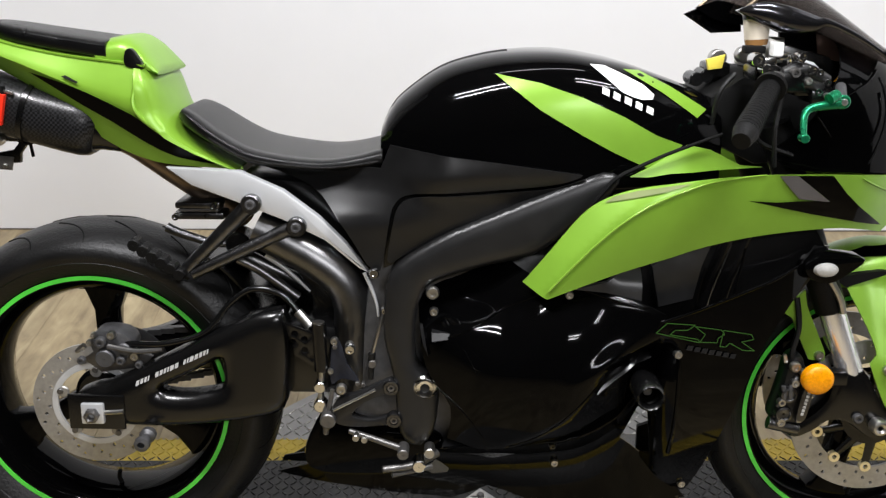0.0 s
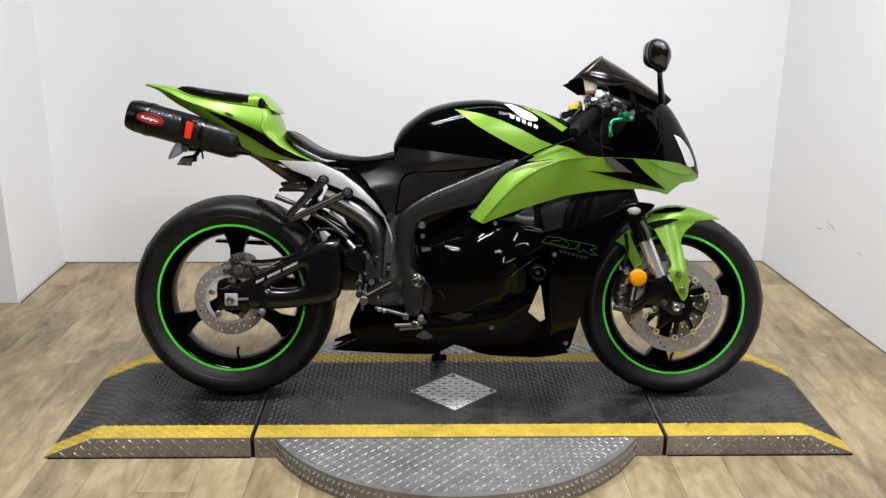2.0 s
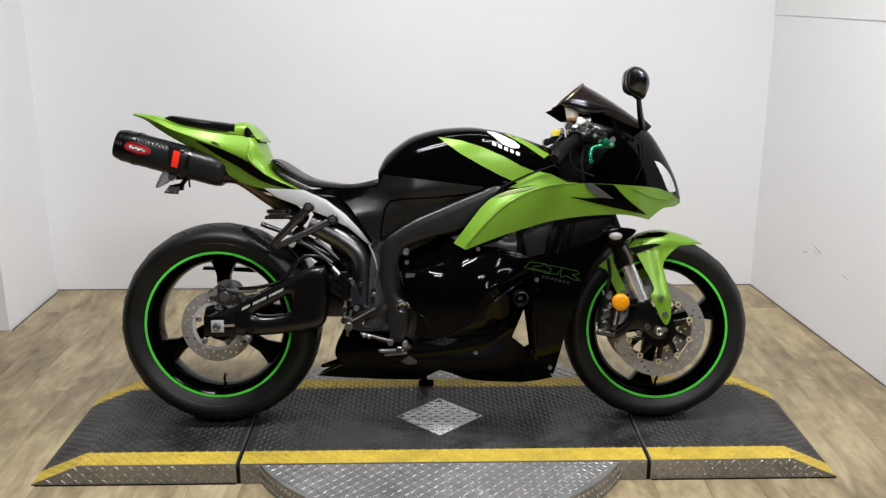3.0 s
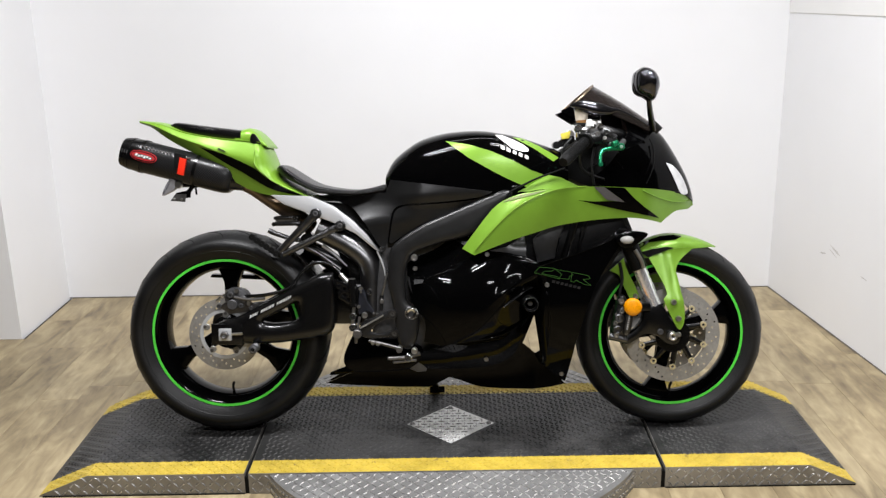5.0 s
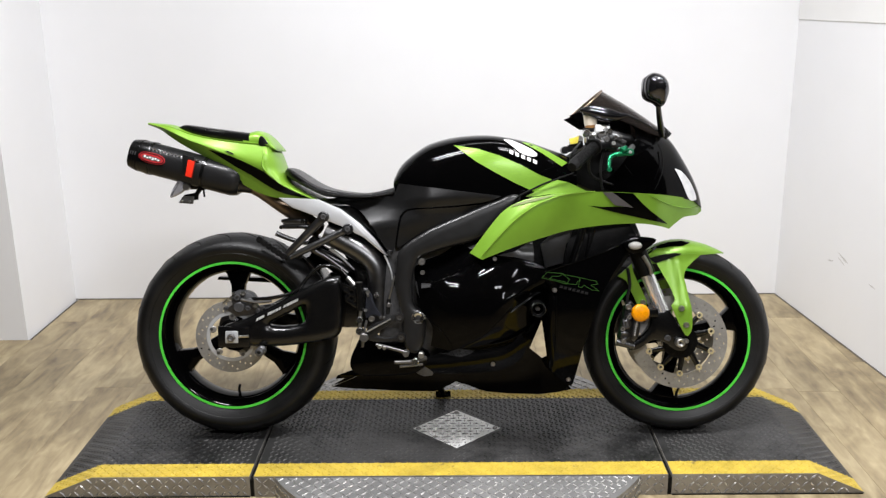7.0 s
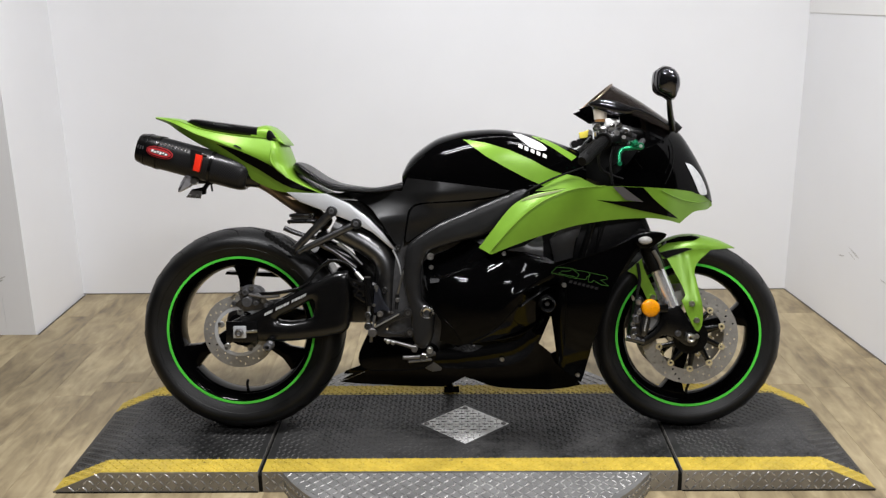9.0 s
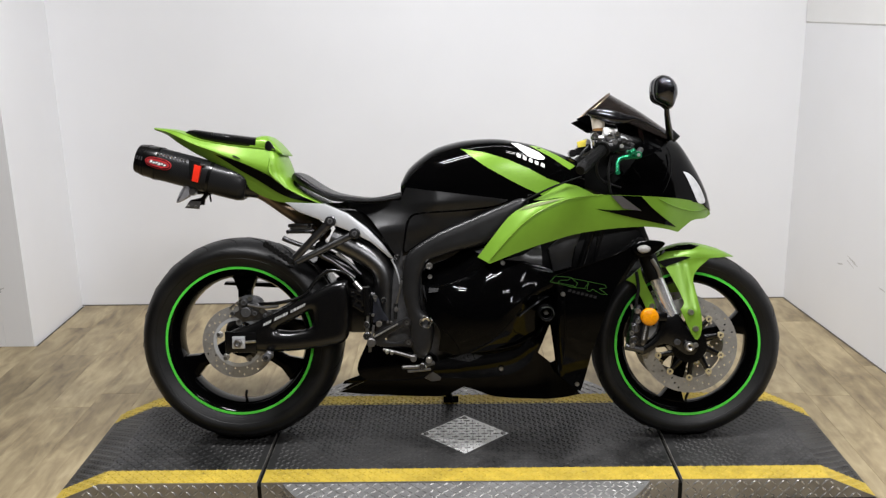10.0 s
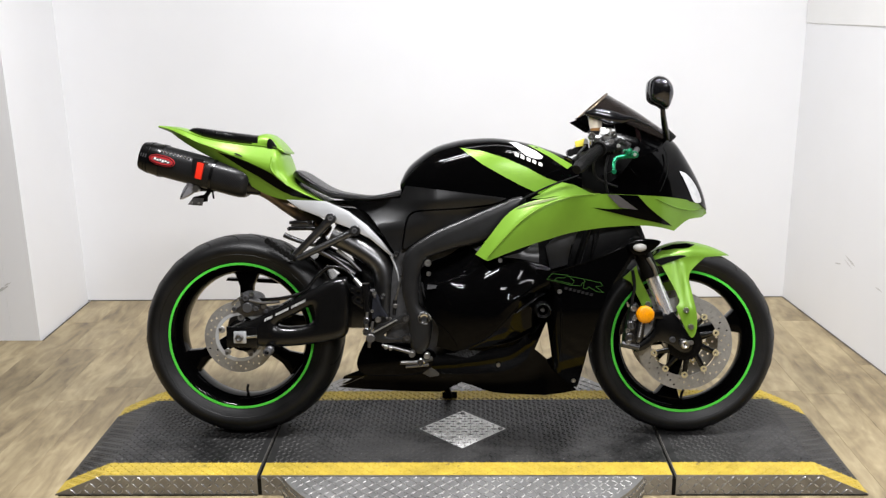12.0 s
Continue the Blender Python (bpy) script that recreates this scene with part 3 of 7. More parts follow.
# round turntable plate under the ramp
DISC_R = 0.607
for sgn, yc in ((1, PY1 + 0.002), (-1, PY0 - 0.002)):
    half = math.sqrt(DISC_R ** 2 - (yc - MY) ** 2)
    a0, a1 = math.atan2(yc - MY, half), math.atan2(yc - MY, -half)
    n = 48
    ring = [(MX + DISC_R * math.cos(a0 + (a1 - a0) * k / n), MY + DISC_R * math.sin(a0 + (a1 - a0) * k / n)) for k in range(n + 1)]
    bm = bmesh.new()
    lo, hi = [bm.verts.new((x, y, 0.0)) for x, y in ring], [bm.verts.new((x, y, TOP - 0.002)) for x, y in ring]
    bm.faces.new(hi), bm.faces.new(lo)
    for i in range(n + 1):
        k = (i + 1) % (n + 1)
        bm.faces.new((lo[i], lo[k], hi[k], hi[i]))
    table_plate = part("turntable_plate", bm, TREAD, ramp, "round aluminium tread-plate turntable", smooth=False)
    y0, y1 = (PY0 - 0.35, PY0 - 0.012) if sgn < 0 else (PY1 + 0.012, PY1 + 0.35)
    ob = part("tread_relief", lugs(lambda x, y: (x - MX) ** 2 + (y - MY) ** 2 < (DISC_R - 0.012) ** 2, -0.64, 0.6, y0, y1, TOP - 0.002, 0.0205, length=0.027, width=0.0050, height=0.0022), LUGS, table_plate, smooth=False)
    tagged(ob, kind="stuff")
bm = bmesh.new()
for k in range(140):
    ang = -math.pi * (0.16 + 0.68 * k / 139)
    for row in range(2):
        u = Matrix.Translation((MX + DISC_R * math.cos(ang) * 1.0006, MY + DISC_R * math.sin(ang) * 1.0006, 0.016 + 0.029 * row)) @ Matrix.Rotation(ang + math.pi / 2, 4, "Z") @ Matrix.Rotation(math.pi / 2, 4, "X")
        lug(bm, 0, 0, 0, radians(45 if (k + row) % 2 else -45), 0.026, 0.007, 0.002, u)
tagged(part("tread_relief", bm, LUGS, table_plate, smooth=False), kind="stuff")
for bx, by in ((-0.122, 0.0), (0.122, 0.0), (0.0, 0.112)):
    bm = bmesh.new()
    bmesh.ops.create_cone(bm, cap_ends=True, segments=14, radius1=0.0085, radius2=0.006, depth=0.004, matrix=Matrix.Translation((MX + bx, MY + by, TOP + 0.0036)))
    part("plate_screw", bm, DULL, ramp, "flat screw head in the plate diamond", smooth=False)


# ---- the motorcycle ----
bike = thing("motorcycle", "black and lime green sport motorcycle leaning on its kickstand", "motorcycle", pose(-0.0175, -0.072, TOP - 0.0015, -11.36, 0, -0.7))
REAR, FRONT = (-0.696, 0.3176), (0.6888, 0.2922)


def wheel(name, centre, tyre_r, rim_r, tyre_w, rim_w, spokes, label):
    root = new(name)
    root.parent = bike
    root["label"] = label
    w, rw = tyre_w, rim_w
    k = tyre_r - rim_r
    half = [(rim_r - 0.004, rw - 0.004), (rim_r + 0.004, rw + 0.002), (rim_r + 0.25 * k, w * 0.93), (rim_r + 0.45 * k, w), (rim_r + 0.62 * k, w * 0.95), (rim_r + 0.78 * k, w * 0.78), (rim_r + 0.92 * k, w * 0.5), (tyre_r - 0.002, w * 0.22)]
    prof = [(r, -y) for r, y in half] + [(tyre_r, 0)] + [(r, y) for r, y in half[::-1]]
    prof = [tuple(p) for p in rounded(prof, False, 3)]
    bm = lathe(bmesh.new(), prof, centre, 96)
    part("tyre", bm, RUBBER, root)
    for side in (-1, 1):
        r0, y0 = rim_r + 0.30 * k, side * (w * 0.955)
        part("sidewall_rib", lathe(bmesh.new(), [(r0 - 0.0016, y0 - side * 0.0012), (r0, y0 + side * 0.0007), (r0 + 0.0016, y0 - side * 0.0006), (r0, y0 - side * 0.004)], centre, 96), RUBBER, root)
    # sipes on the shoulders, lying in the tread surface
    ys, rs = zip(*sorted((y, r) for r, y in prof if r > rim_r + 0.55 * k))
    bm = bmesh.new()
    for i in range(20):
        a0 = 2 * math.pi * i / 20
        for side in (-1, 1):
            line = []
            for j in range(8):
                u = j / 7
                a = a0 + 0.20 * u * u + (0.08 if side > 0 else 0)
                y = side * w * (0.86 - 0.70 * u)
                r = float(np.interp(y, ys, rs)) - 0.0004
                line.append((centre[0] + r * math.cos(a), y, centre[1] + r * math.sin(a)))
            tube(bm, line, (0.0012, 0.0022), 5, 2)
    part("tread_groove", bm, DARK, root)
    rim = [(rim_r, rw), (rim_r - 0.002, rw - 0.005), (rim_r - 0.014, rw - 0.012), (rim_r - 0.022, 0.35 * rw), (rim_r - 0.022, -0.35 * rw), (rim_r - 0.014, -rw + 0.012), (rim_r - 0.002, -rw + 0.005), (rim_r, -rw),
           (rim_r - 0.012, -rw + 0.001), (rim_r - 0.026, -rw + 0.014), (rim_r - 0.037, -0.3 * rw), (rim_r - 0.037, 0.3 * rw), (rim_r - 0.026, rw - 0.014), (rim_r - 0.012, rw - 0.001)]
    part("rim", lathe(bmesh.new(), rim, centre, 96), BLACK, root, "black cast wheel rim")
    for side in (-1, 1):
        y = side * (rw + 0.0012)
        part("rim_stripe", lathe(bmesh.new(), [(rim_r - 0.0088, y), (rim_r - 0.0012, y), (rim_r - 0.0012, y - side * 0.0015), (rim_r - 0.0088, y - side * 0.0015)], centre, 96), STRIPE, root, "bright green rim tape")
    ri = rim_r - 0.034
    for ang in spokes:
        prof = [(0.035, 0.024), (0.07, 0.022), (0.11, 0.019), (0.15, 0.021), (ri - 0.012, 0.036), (ri + 0.003, 0.052)]
        out = [(r, s) for r, s in prof] + [(r, -s) for r, s in prof[::-1]]
        c, s_ = math.cos(radians(ang)), math.sin(radians(ang))
        ring = [(centre[0] + r * c - s * s_, centre[1] + r * s_ + s * c) for r, s in out]
        part("spoke", slab(ring, -0.02, 0.02, 0.006), BLACK, root)
    bm = drum(bmesh.new(), *centre, 0.052, -0.055, 0.055, 32)
    part("hub", bm, SATIN, root)
    bm = tube(bmesh.new(), [(centre[0] + 0.006, -0.012, centre[1] - ri - 0.004), (centre[0] + 0.003, -0.022, centre[1] - ri + 0.016), (centre[0] + 0.008, -0.03, centre[1] - ri + 0.034)], 0.0042, 8)
    part("valve_stem", bm, RUBBER, root)
    return root


rear_wheel = wheel("rear_wheel", REAR, 0.3175, 0.2327, 0.0915, 0.073, (88, 208, 328), "black three-spoke rear wheel with green rim tape")
front_wheel = wheel("front_wheel", FRONT, 0.2925, 0.2256, 0.062, 0.048, (18, 138, 258), "black three-spoke front wheel with green rim tape")

part("brake_disc", drilled_ring(REAR, 0.074, 0.112, -0.088, 14, 3, 0.0033), DISC, rear_wheel, "drilled steel brake disc", smooth=False, back=0.005)
bm = lathe(bmesh.new(), [(0.067, -0.086), (0.0775, -0.086), (0.0775, -0.09), (0.067, -0.09)], REAR, 48)
part("disc_carrier", bm, SILVER, rear_wheel)
for k in range(5):
    a = 2 * math.pi * (k + 0.2) / 5
    part("carrier_bolt", drum(bmesh.new(), REAR[0] + 0.0655 * math.cos(a), REAR[1] + 0.0655 * math.sin(a), 0.0055, -0.094, -0.088, 10), DULL, rear_wheel)
    part("carrier_lobe", drum(bmesh.new(), REAR[0] + 0.061 * math.cos(a), REAR[1] + 0.061 * math.sin(a), 0.0105, -0.0905, -0.085, 14), DISC, rear_wheel)
for side in (-1, 1):
    y = side * 0.074
    part("brake_disc", drilled_ring(FRONT, 0.103, 0.146, y, 18, 3, 0.0034), DISC, front_wheel, "drilled steel brake disc", smooth=False, back=0.0045)
    part("disc_carrier", lathe(bmesh.new(), [(0.03, y - 0.004), (0.054, y - 0.004), (0.054, y + 0.004), (0.03, y + 0.004)], FRONT, 40), SATIN, front_wheel, "black spider carrier")
    for k in range(10):
        a = 2 * math.pi * (k + 0.5) / 10
        p, q = (math.cos(a + 0.2), math.sin(a + 0.2)), (math.cos(a), math.sin(a))
        bm = tube(bmesh.new(), [(FRONT[0] + 0.04 * p[0], y, FRONT[1] + 0.04 * p[1]), (FRONT[0] + 0.099 * q[0], y, FRONT[1] + 0.099 * q[1])], (0.0105, 0.0070), 8, flat=0.4)
        part("carrier_arm", bm, SATIN, front_wheel)
    for k in range(10):
        a = 2 * math.pi * (k + 0.5) / 10
        x, z = FRONT[0] + 0.1 * math.cos(a), FRONT[1] + 0.1 * math.sin(a)
        bm = lathe(bmesh.new(), [(0.0045, y - 0.005), (0.0098, y - 0.005), (0.0098, y + 0.005), (0.0045, y + 0.005)], (x, z), 16)
        part("disc_bobbin", bm, GOLD, front_wheel, "gold disc bobbin")

# the wheels stand a little towards the right side
rear_wheel.location, front_wheel.location = (0, -0.018, -0.0035), (0, -0.008, -0.0015)

# half width of the fairing along the bike
WIDE = curve([(-0.42, 0.10), (-0.2, 0.16), (-0.1, 0.198), (0.0, 0.226), (0.072, 0.243), (0.16, 0.252), (0.24, 0.254), (0.30, 0.247), (0.39, 0.222), (0.45, 0.207), (0.52, 0.188), (0.59, 0.163), (0.64, 0.128), (0.70, 0.082), (0.735, 0.042), (0.757, 0.004)])
CREASE = curve([(0.03, 0.505), (0.076, 0.573), (0.157, 0.664), (0.22, 0.713), (0.285, 0.741), (0.336, 0.751), (0.448, 0.757), (0.80, 0.757)])


def fairing_depth(x, z):
    c = WIDE(x)
    up = z - CREASE(x)
    c -= 0.55 * up if up > 0 else 0.10 * -up + 0.9 * up * up
    return -max(c, 0.002)


# green middle fairing with its pointed nose
mid = [(0.041, 0.578), (0.076, 0.561), (0.125, 0.581), (0.19, 0.605), (0.255, 0.625), (0.32, 0.643), (0.421, 0.656), (0.523, 0.660), (0.586, 0.653), (0.636, 0.640),
       (0.661, 0.659), (0.689, 0.675), (0.735, 0.678), (0.757, 0.688), (0.752, 0.705), (0.72, 0.722), (0.667, 0.736), (0.597, 0.745), (0.558, 0.748), (0.498, 0.752), (0.417, 0.755), (0.318, 0.753), (0.253, 0.745), (0.206, 0.736), (0.165, 0.720), (0.128, 0.692), (0.082, 0.633)]
mid_outline = [tuple(p) for p in rounded(mid, True, 3, keep=(0, 1, 9, 13))]
middle_fairing = both_sides("middle_fairing", lambda: skin(mid_outline, fairing_depth, 0.010), GREEN, bike, "lime green middle fairing with pointed nose", 0.004)


def on_fairing(outline, lift=0.0024, depth=fairing_depth):
    return skin(outline, lambda x, z: depth(x, z) - lift, 0.010)


part("fairing_decal", on_fairing([(0.375, 0.716), (0.422, 0.711), (0.470, 0.711), (0.513, 0.709), (0.452, 0.753), (0.513, 0.750), (0.544, 0.718), (0.574, 0.693), (0.629, 0.655), (0.557, 0.672), (0.487, 0.688)]), BLACK, middle_fairing, "black arrow graphic")
part("fairing_decal", on_fairing([(0.421, 0.754), (0.452, 0.753), (0.515, 0.707), (0.460, 0.715)], 0.0034), GREYD, middle_fairing, "grey arrow graphic")
part("fairing_decal", on_fairing([(0.158, 0.713), (0.172, 0.7235), (0.206, 0.7345), (0.253, 0.7435), (0.285, 0.748), (0.245, 0.735), (0.205, 0.725)]), EDGEGREY, middle_fairing, "grey edge graphic")
ridge = [(x, fairing_depth(x, z) - 0.001, z) for x, z in ((0.568, 0.742), (0.596, 0.728), (0.638, 0.712), (0.689, 0.702), (0.735, 0.704))]
part("nose_ridge", tube(bmesh.new(), ridge, (0.0012, 0.002), 10, 4, flat=1.6), GREEN, middle_fairing)
crease_line = [(x, fairing_depth(x, CREASE(x)) - 0.0008, CREASE(x)) for x in np.linspace(0.077, 0.40, 30)]
part("fairing_crease", tube(bmesh.new(), crease_line, (0.0022, 0.0012), 10, 1), EDGEGREEN, middle_fairing)

# black side fairing: bulged cover, belly and front panel
RIDGE = table([(-0.2, 0.44), (-0.069, 0.482), (-0.025, 0.505), (0.02, 0.531), (0.066, 0.554), (0.112, 0.570), (0.152, 0.561), (0.224, 0.545), (0.30, 0.528)])
SLANT = table([(0.27, -0.03), (0.304, 0.024), (0.325, 0.060), (0.350, 0.091), (0.382, 0.121), (0.419, 0.155), (0.43, 0.165), (0.47, 0.205), (0.53, 0.30)])


def bulge_depth(x, z):
    # a full swelling that rolls over just below the shoulder line
    full = 1 / (1 + (abs(x - 0.050) / 0.112) ** 6)
    c = WIDE(x) - 0.014 - 0.027 * full
    if z > 0.425:
        c += 0.062 * full * (1 - min(1, (z - 0.425) / max(RIDGE(x) - 0.425, 0.10)) ** 2.2)
    else:
        c += 0.062 * full * (1 - 0.53 * ((0.425 - z) / 0.16) ** 2)
    u, v = (x - 0.172) * 0.77 + (z - 0.462) * 0.64, (z - 0.462) * 0.77 - (x - 0.172) * 0.64
    c += 0.014 * math.exp(-(u / 0.045) ** 2 - (v / 0.015) ** 2)
    over = z - RIDGE(x)
    c -= 0.75 * max(0, over) if x < 0.10 else 1.1 * max(0, over)
    # the panel turns under beyond the slanting edge
    c -= 0.5 * max(0, 0.80 * (x - SLANT(z)))
    # recess round the crash slider
    c -= 0.030 * math.exp(-((x - 0.255) / 0.035) ** 4 - ((z - 0.41) / 0.055) ** 4)
    return -c


LOW_W = table([(-0.39, 0.02), (-0.3, 0.06), (-0.2, 0.095), (-0.1, 0.115), (0.0, 0.14), (0.1, 0.15), (0.25, 0.15), (0.337, 0.128)])
HIGH_W = table([(-0.39, 0.03), (-0.3, 0.075), (-0.2, 0.12), (-0.1, 0.16), (-0.02, 0.208), (0.05, 0.226), (0.112, 0.230), (0.162, 0.222), (0.2, 0.208), (0.24, 0.19)])
SHELF = table([(-0.4, 0.18), (-0.2, 0.235), (-0.03, 0.290), (0.07, 0.308), (0.136, 0.318), (0.2, 0.345), (0.25, 0.40)])


def belly_depth(x, z):
    under = min(1, max(0, (SHELF(x) - z) / max(SHELF(x) - 0.17, 0.01)))
    return -(HIGH_W(x) - (HIGH_W(x) - LOW_W(x)) * (1 - (1 - under) ** 2.6))


def front_depth(x, z):
    c = WIDE(x) - 0.012 - 1.5 * max(0, 0.43 - z) ** 2 - 1.5 * max(0, x - 0.40) ** 2
    # turned in behind its lip
    c -= 1.6 * max(0, min(0.04, 0.280 - x)) * max(0, min(1, (0.50 - z) / 0.03))
    return -c


upper = [(-0.126, 0.548), (-0.06, 0.582), (-0.003, 0.612), (0.04, 0.588), (0.085, 0.572), (0.115, 0.580), (0.155, 0.570), (0.225, 0.552), (0.262, 0.535), (0.262, 0.46), (0.24, 0.40), (0.214, 0.362), (0.197, 0.346), (0.162, 0.327), (0.112, 0.314), (0.070, 0.3075), (0.024, 0.301), (-0.024, 0.290), (-0.075, 0.30), (-0.07, 0.36), (-0.105, 0.41), (-0.118, 0.46)]
both_sides("side_fairing", lambda: skin([tuple(p) for p in rounded(upper, True, 3, keep=(0, 2, 8, 17, 18))], bulge_depth, 0.007), BLACK, bike, "gloss black engine cover fairing", 0.004)
belly = [(-0.392, 0.136), (-0.308, 0.178), (-0.347, 0.168), (-0.381, 0.163), (-0.376, 0.173), (-0.318, 0.202), (-0.282, 0.224), (-0.14, 0.236), (-0.075, 0.262), (-0.024, 0.288), (0.024, 0.299), (0.07, 0.3055), (0.112, 0.312), (0.162, 0.325), (0.197, 0.344), (0.214, 0.360), (0.24, 0.40), (0.249, 0.368), (0.217, 0.286), (0.264, 0.245), (0.31, 0.196), (0.345, 0.152), (0.303, 0.145), (0.243, 0.142), (0.15, 0.145), (0.092, 0.150), (0.067, 0.156), (0.03, 0.170), (-0.003, 0.179), (-0.035, 0.160), (-0.066, 0.145), (-0.142, 0.142), (-0.235, 0.141), (-0.33, 0.137)]
part("belly_pan", skin(belly, belly_depth, 0.010), BLACK, bike, "gloss black belly pan with forked tail", back=0.004)
far_belly = [(-0.392, 0.136), (-0.308, 0.178), (-0.318, 0.202), (-0.282, 0.224), (-0.14, 0.236), (-0.024, 0.284), (0.03, 0.30), (0.10, 0.27), (0.10, 0.15), (-0.003, 0.179), (-0.066, 0.145), (-0.235, 0.141)]
part("belly_pan", skin(far_belly, lambda x, z: -belly_depth(x, z), 0.02), BLACK, bike, back=-0.004)
rows = []
for x, z in (tuple(p) for p in rounded([(-0.024, 0.290), (0.024, 0.301), (0.07, 0.3075), (0.112, 0.314), (0.162, 0.327), (0.197, 0.346), (0.214, 0.362), (0.24, 0.402)], False, 4)):
    near = belly_depth(x, z - 0.002)
    rows.append([(x, near, z - 0.0015), (x, near + 0.004, z - 0.0005), (x, near + 0.06, z + 0.006)])
part("belly_shelf", sheet(rows), BLACK, bike, "narrow black shelf along the belly pan", thick=0.003)
part("header_shield", slab([(0.295, 0.155), (0.335, 0.155), (0.345, 0.22), (0.295, 0.20)], 0.05, 0.06, 0.0), DARK, bike)
bm = bmesh.new()
box(bm, 0.10, 0.335, -0.13, 0.10, 0.148, 0.160, 0.004)
part("belly_floor", bm, SATIN, bike, "black floor of the belly pan", smooth=False)
front = [(0.252, 0.525), (0.302, 0.539), (0.357, 0.555), (0.428, 0.578), (0.486, 0.602), (0.511, 0.629), (0.542, 0.623), (0.498, 0.571), (0.462, 0.519), (0.428, 0.464), (0.398, 0.383), (0.3725, 0.294), (0.366, 0.258), (0.3595, 0.222), (0.351, 0.172), (0.347, 0.156), (0.325, 0.170), (0.290, 0.206), (0.250, 0.249), (0.266, 0.266), (0.251, 0.370), (0.241, 0.378), (0.225, 0.447), (0.236, 0.481)]
far_front = front[:14] + [(0.34, 0.20), (0.33, 0.38), (0.25, 0.475)]
front_fairing = part("front_fairing", skin(front, front_depth, 0.010), BLACK, bike, "gloss black lower fairing beside the front wheel", back=0.004)
part("front_fairing", flipped(skin(far_front, front_depth, 0.014)), BLACK, bike, "gloss black lower fairing beside the front wheel", back=-0.004)
lip = [(x, front_depth(x, z) - 0.001, z) for x, z in ((0.262, 0.492), (0.276, 0.488), (0.286, 0.462), (0.289, 0.407), (0.290, 0.338), (0.289, 0.280))]
part("fairing_lip", tube(bmesh.new(), lip, 0.0035, 8, 4), BLACK, front_fairing)

# moulded edges that catch the light: shoulder, slanting edge, shelf, rolled rim and two inner folds
for pts, r, f in (([(-0.069, 0.482), (-0.025, 0.505), (0.02, 0.531), (0.066, 0.554)], (0.0012, 0.0022), bulge_depth), ([(0.024, 0.304), (0.060, 0.325), (0.091, 0.350), (0.121, 0.382), (0.155, 0.419), (0.165, 0.430)], (0.0012, 0.0016), bulge_depth),
                  ([(0.0, 0.2935), (0.024, 0.300), (0.07, 0.3065), (0.112, 0.313), (0.140, 0.3185)], (0.0012, 0.0026), belly_depth), ([(0.085, 0.566), (0.115, 0.572), (0.155, 0.563), (0.224, 0.546)], (0.0052, 0.0024), bulge_depth),
                  ([(-0.050, 0.466), (-0.039, 0.449), (-0.029, 0.430)], (0.0014, 0.0010), bulge_depth), ([(-0.091, 0.389), (-0.049, 0.357), (-0.021, 0.321), (-0.009, 0.290)], (0.0012, 0.0016), bulge_depth)):
    line_ = [(x, f(x, z) + 0.0004, z) for x, z in (tuple(p) for p in rounded(pts, False, 6))]
    part("fairing_ridge", tube(bmesh.new(), line_, r, 10, 1), BLACK, bike, "moulded ridge of the black fairing")
for pts in ([(0.255, 0.524), (0.302, 0.538), (0.357, 0.554), (0.428, 0.577), (0.480, 0.598)], [(0.386, 0.634), (0.382, 0.606), (0.374, 0.560)], [(0.321, 0.608), (0.313, 0.570), (0.310, 0.546)]):
    edge_line = [(x, front_depth(x, min(z, 0.56)) + (0.0 if z < 0.6 and pts[0][0] < 0.3 else 0.012), z) for x, z in (tuple(p) for p in rounded(pts, False, 5))]
    part("panel_edge", tube(bmesh.new(), edge_line, 0.0018, 8, 1), BLACK, front_fairing, "rolled edge of the black panel")
# shelves that face upward: beside the slider and below the frame
facet = [(0.206, 0.468), (0.243, 0.464), (0.217, 0.4475), (0.187, 0.428), (0.157, 0.408), (0.174, 0.4315), (0.191, 0.452)]
facet_low = table([(0.157, 0.408), (0.187, 0.428), (0.217, 0.4475), (0.243, 0.464)])
part("fairing_facet", skin(facet, lambda x, z: min(bulge_depth(x, facet_low(x)), bulge_depth(0.215, 0.438) + 0.25 * (0.215 - x)) - 0.008 + 0.95 * (z - facet_low(x)) + 5.0 * (z - facet_low(x)) ** 2, 0.006), SHEEN, bike, "raised facet above the crash slider", back=0.02)
louvre = [(-0.101, 0.486), (-0.078, 0.486), (-0.054, 0.482), (-0.069, 0.477), (-0.101, 0.473)]
part("fairing_facet", skin(louvre, lambda x, z: bulge_depth(-0.08, 0.48) - 0.006 + 0.42 * (z - 0.473), 0.008), FRAME, bike, back=0.02)
part("fairing_facet", skin([(-0.122, 0.492), (-0.116, 0.490), (-0.112, 0.470), (-0.107, 0.444), (-0.115, 0.462)], lambda x, z: bulge_depth(x, z) - 0.006, 0.02), FRAME, bike, back=0.01)


# lettering shapes on the front fairing, a slanted outline of three blocks and a small bar
def outline_strip(pts, width, depth, lift):
    bm = bmesh.new()
    n = len(pts)
    for i in range(n):
        a, b = Vector((pts[i][0], pts[i][1])), Vector((pts[(i + 1) % n][0], pts[(i + 1) % n][1]))
        d = (b - a).normalized()
        o = Vector((-d.y, d.x)) * width / 2
        vs = []
        for p in (a + o, b + o, b - o, a - o):
            vs.append(bm.verts.new((p.x, depth(p.x, p.y) - lift, p.y)))
        bm.faces.new(vs)
    return bm


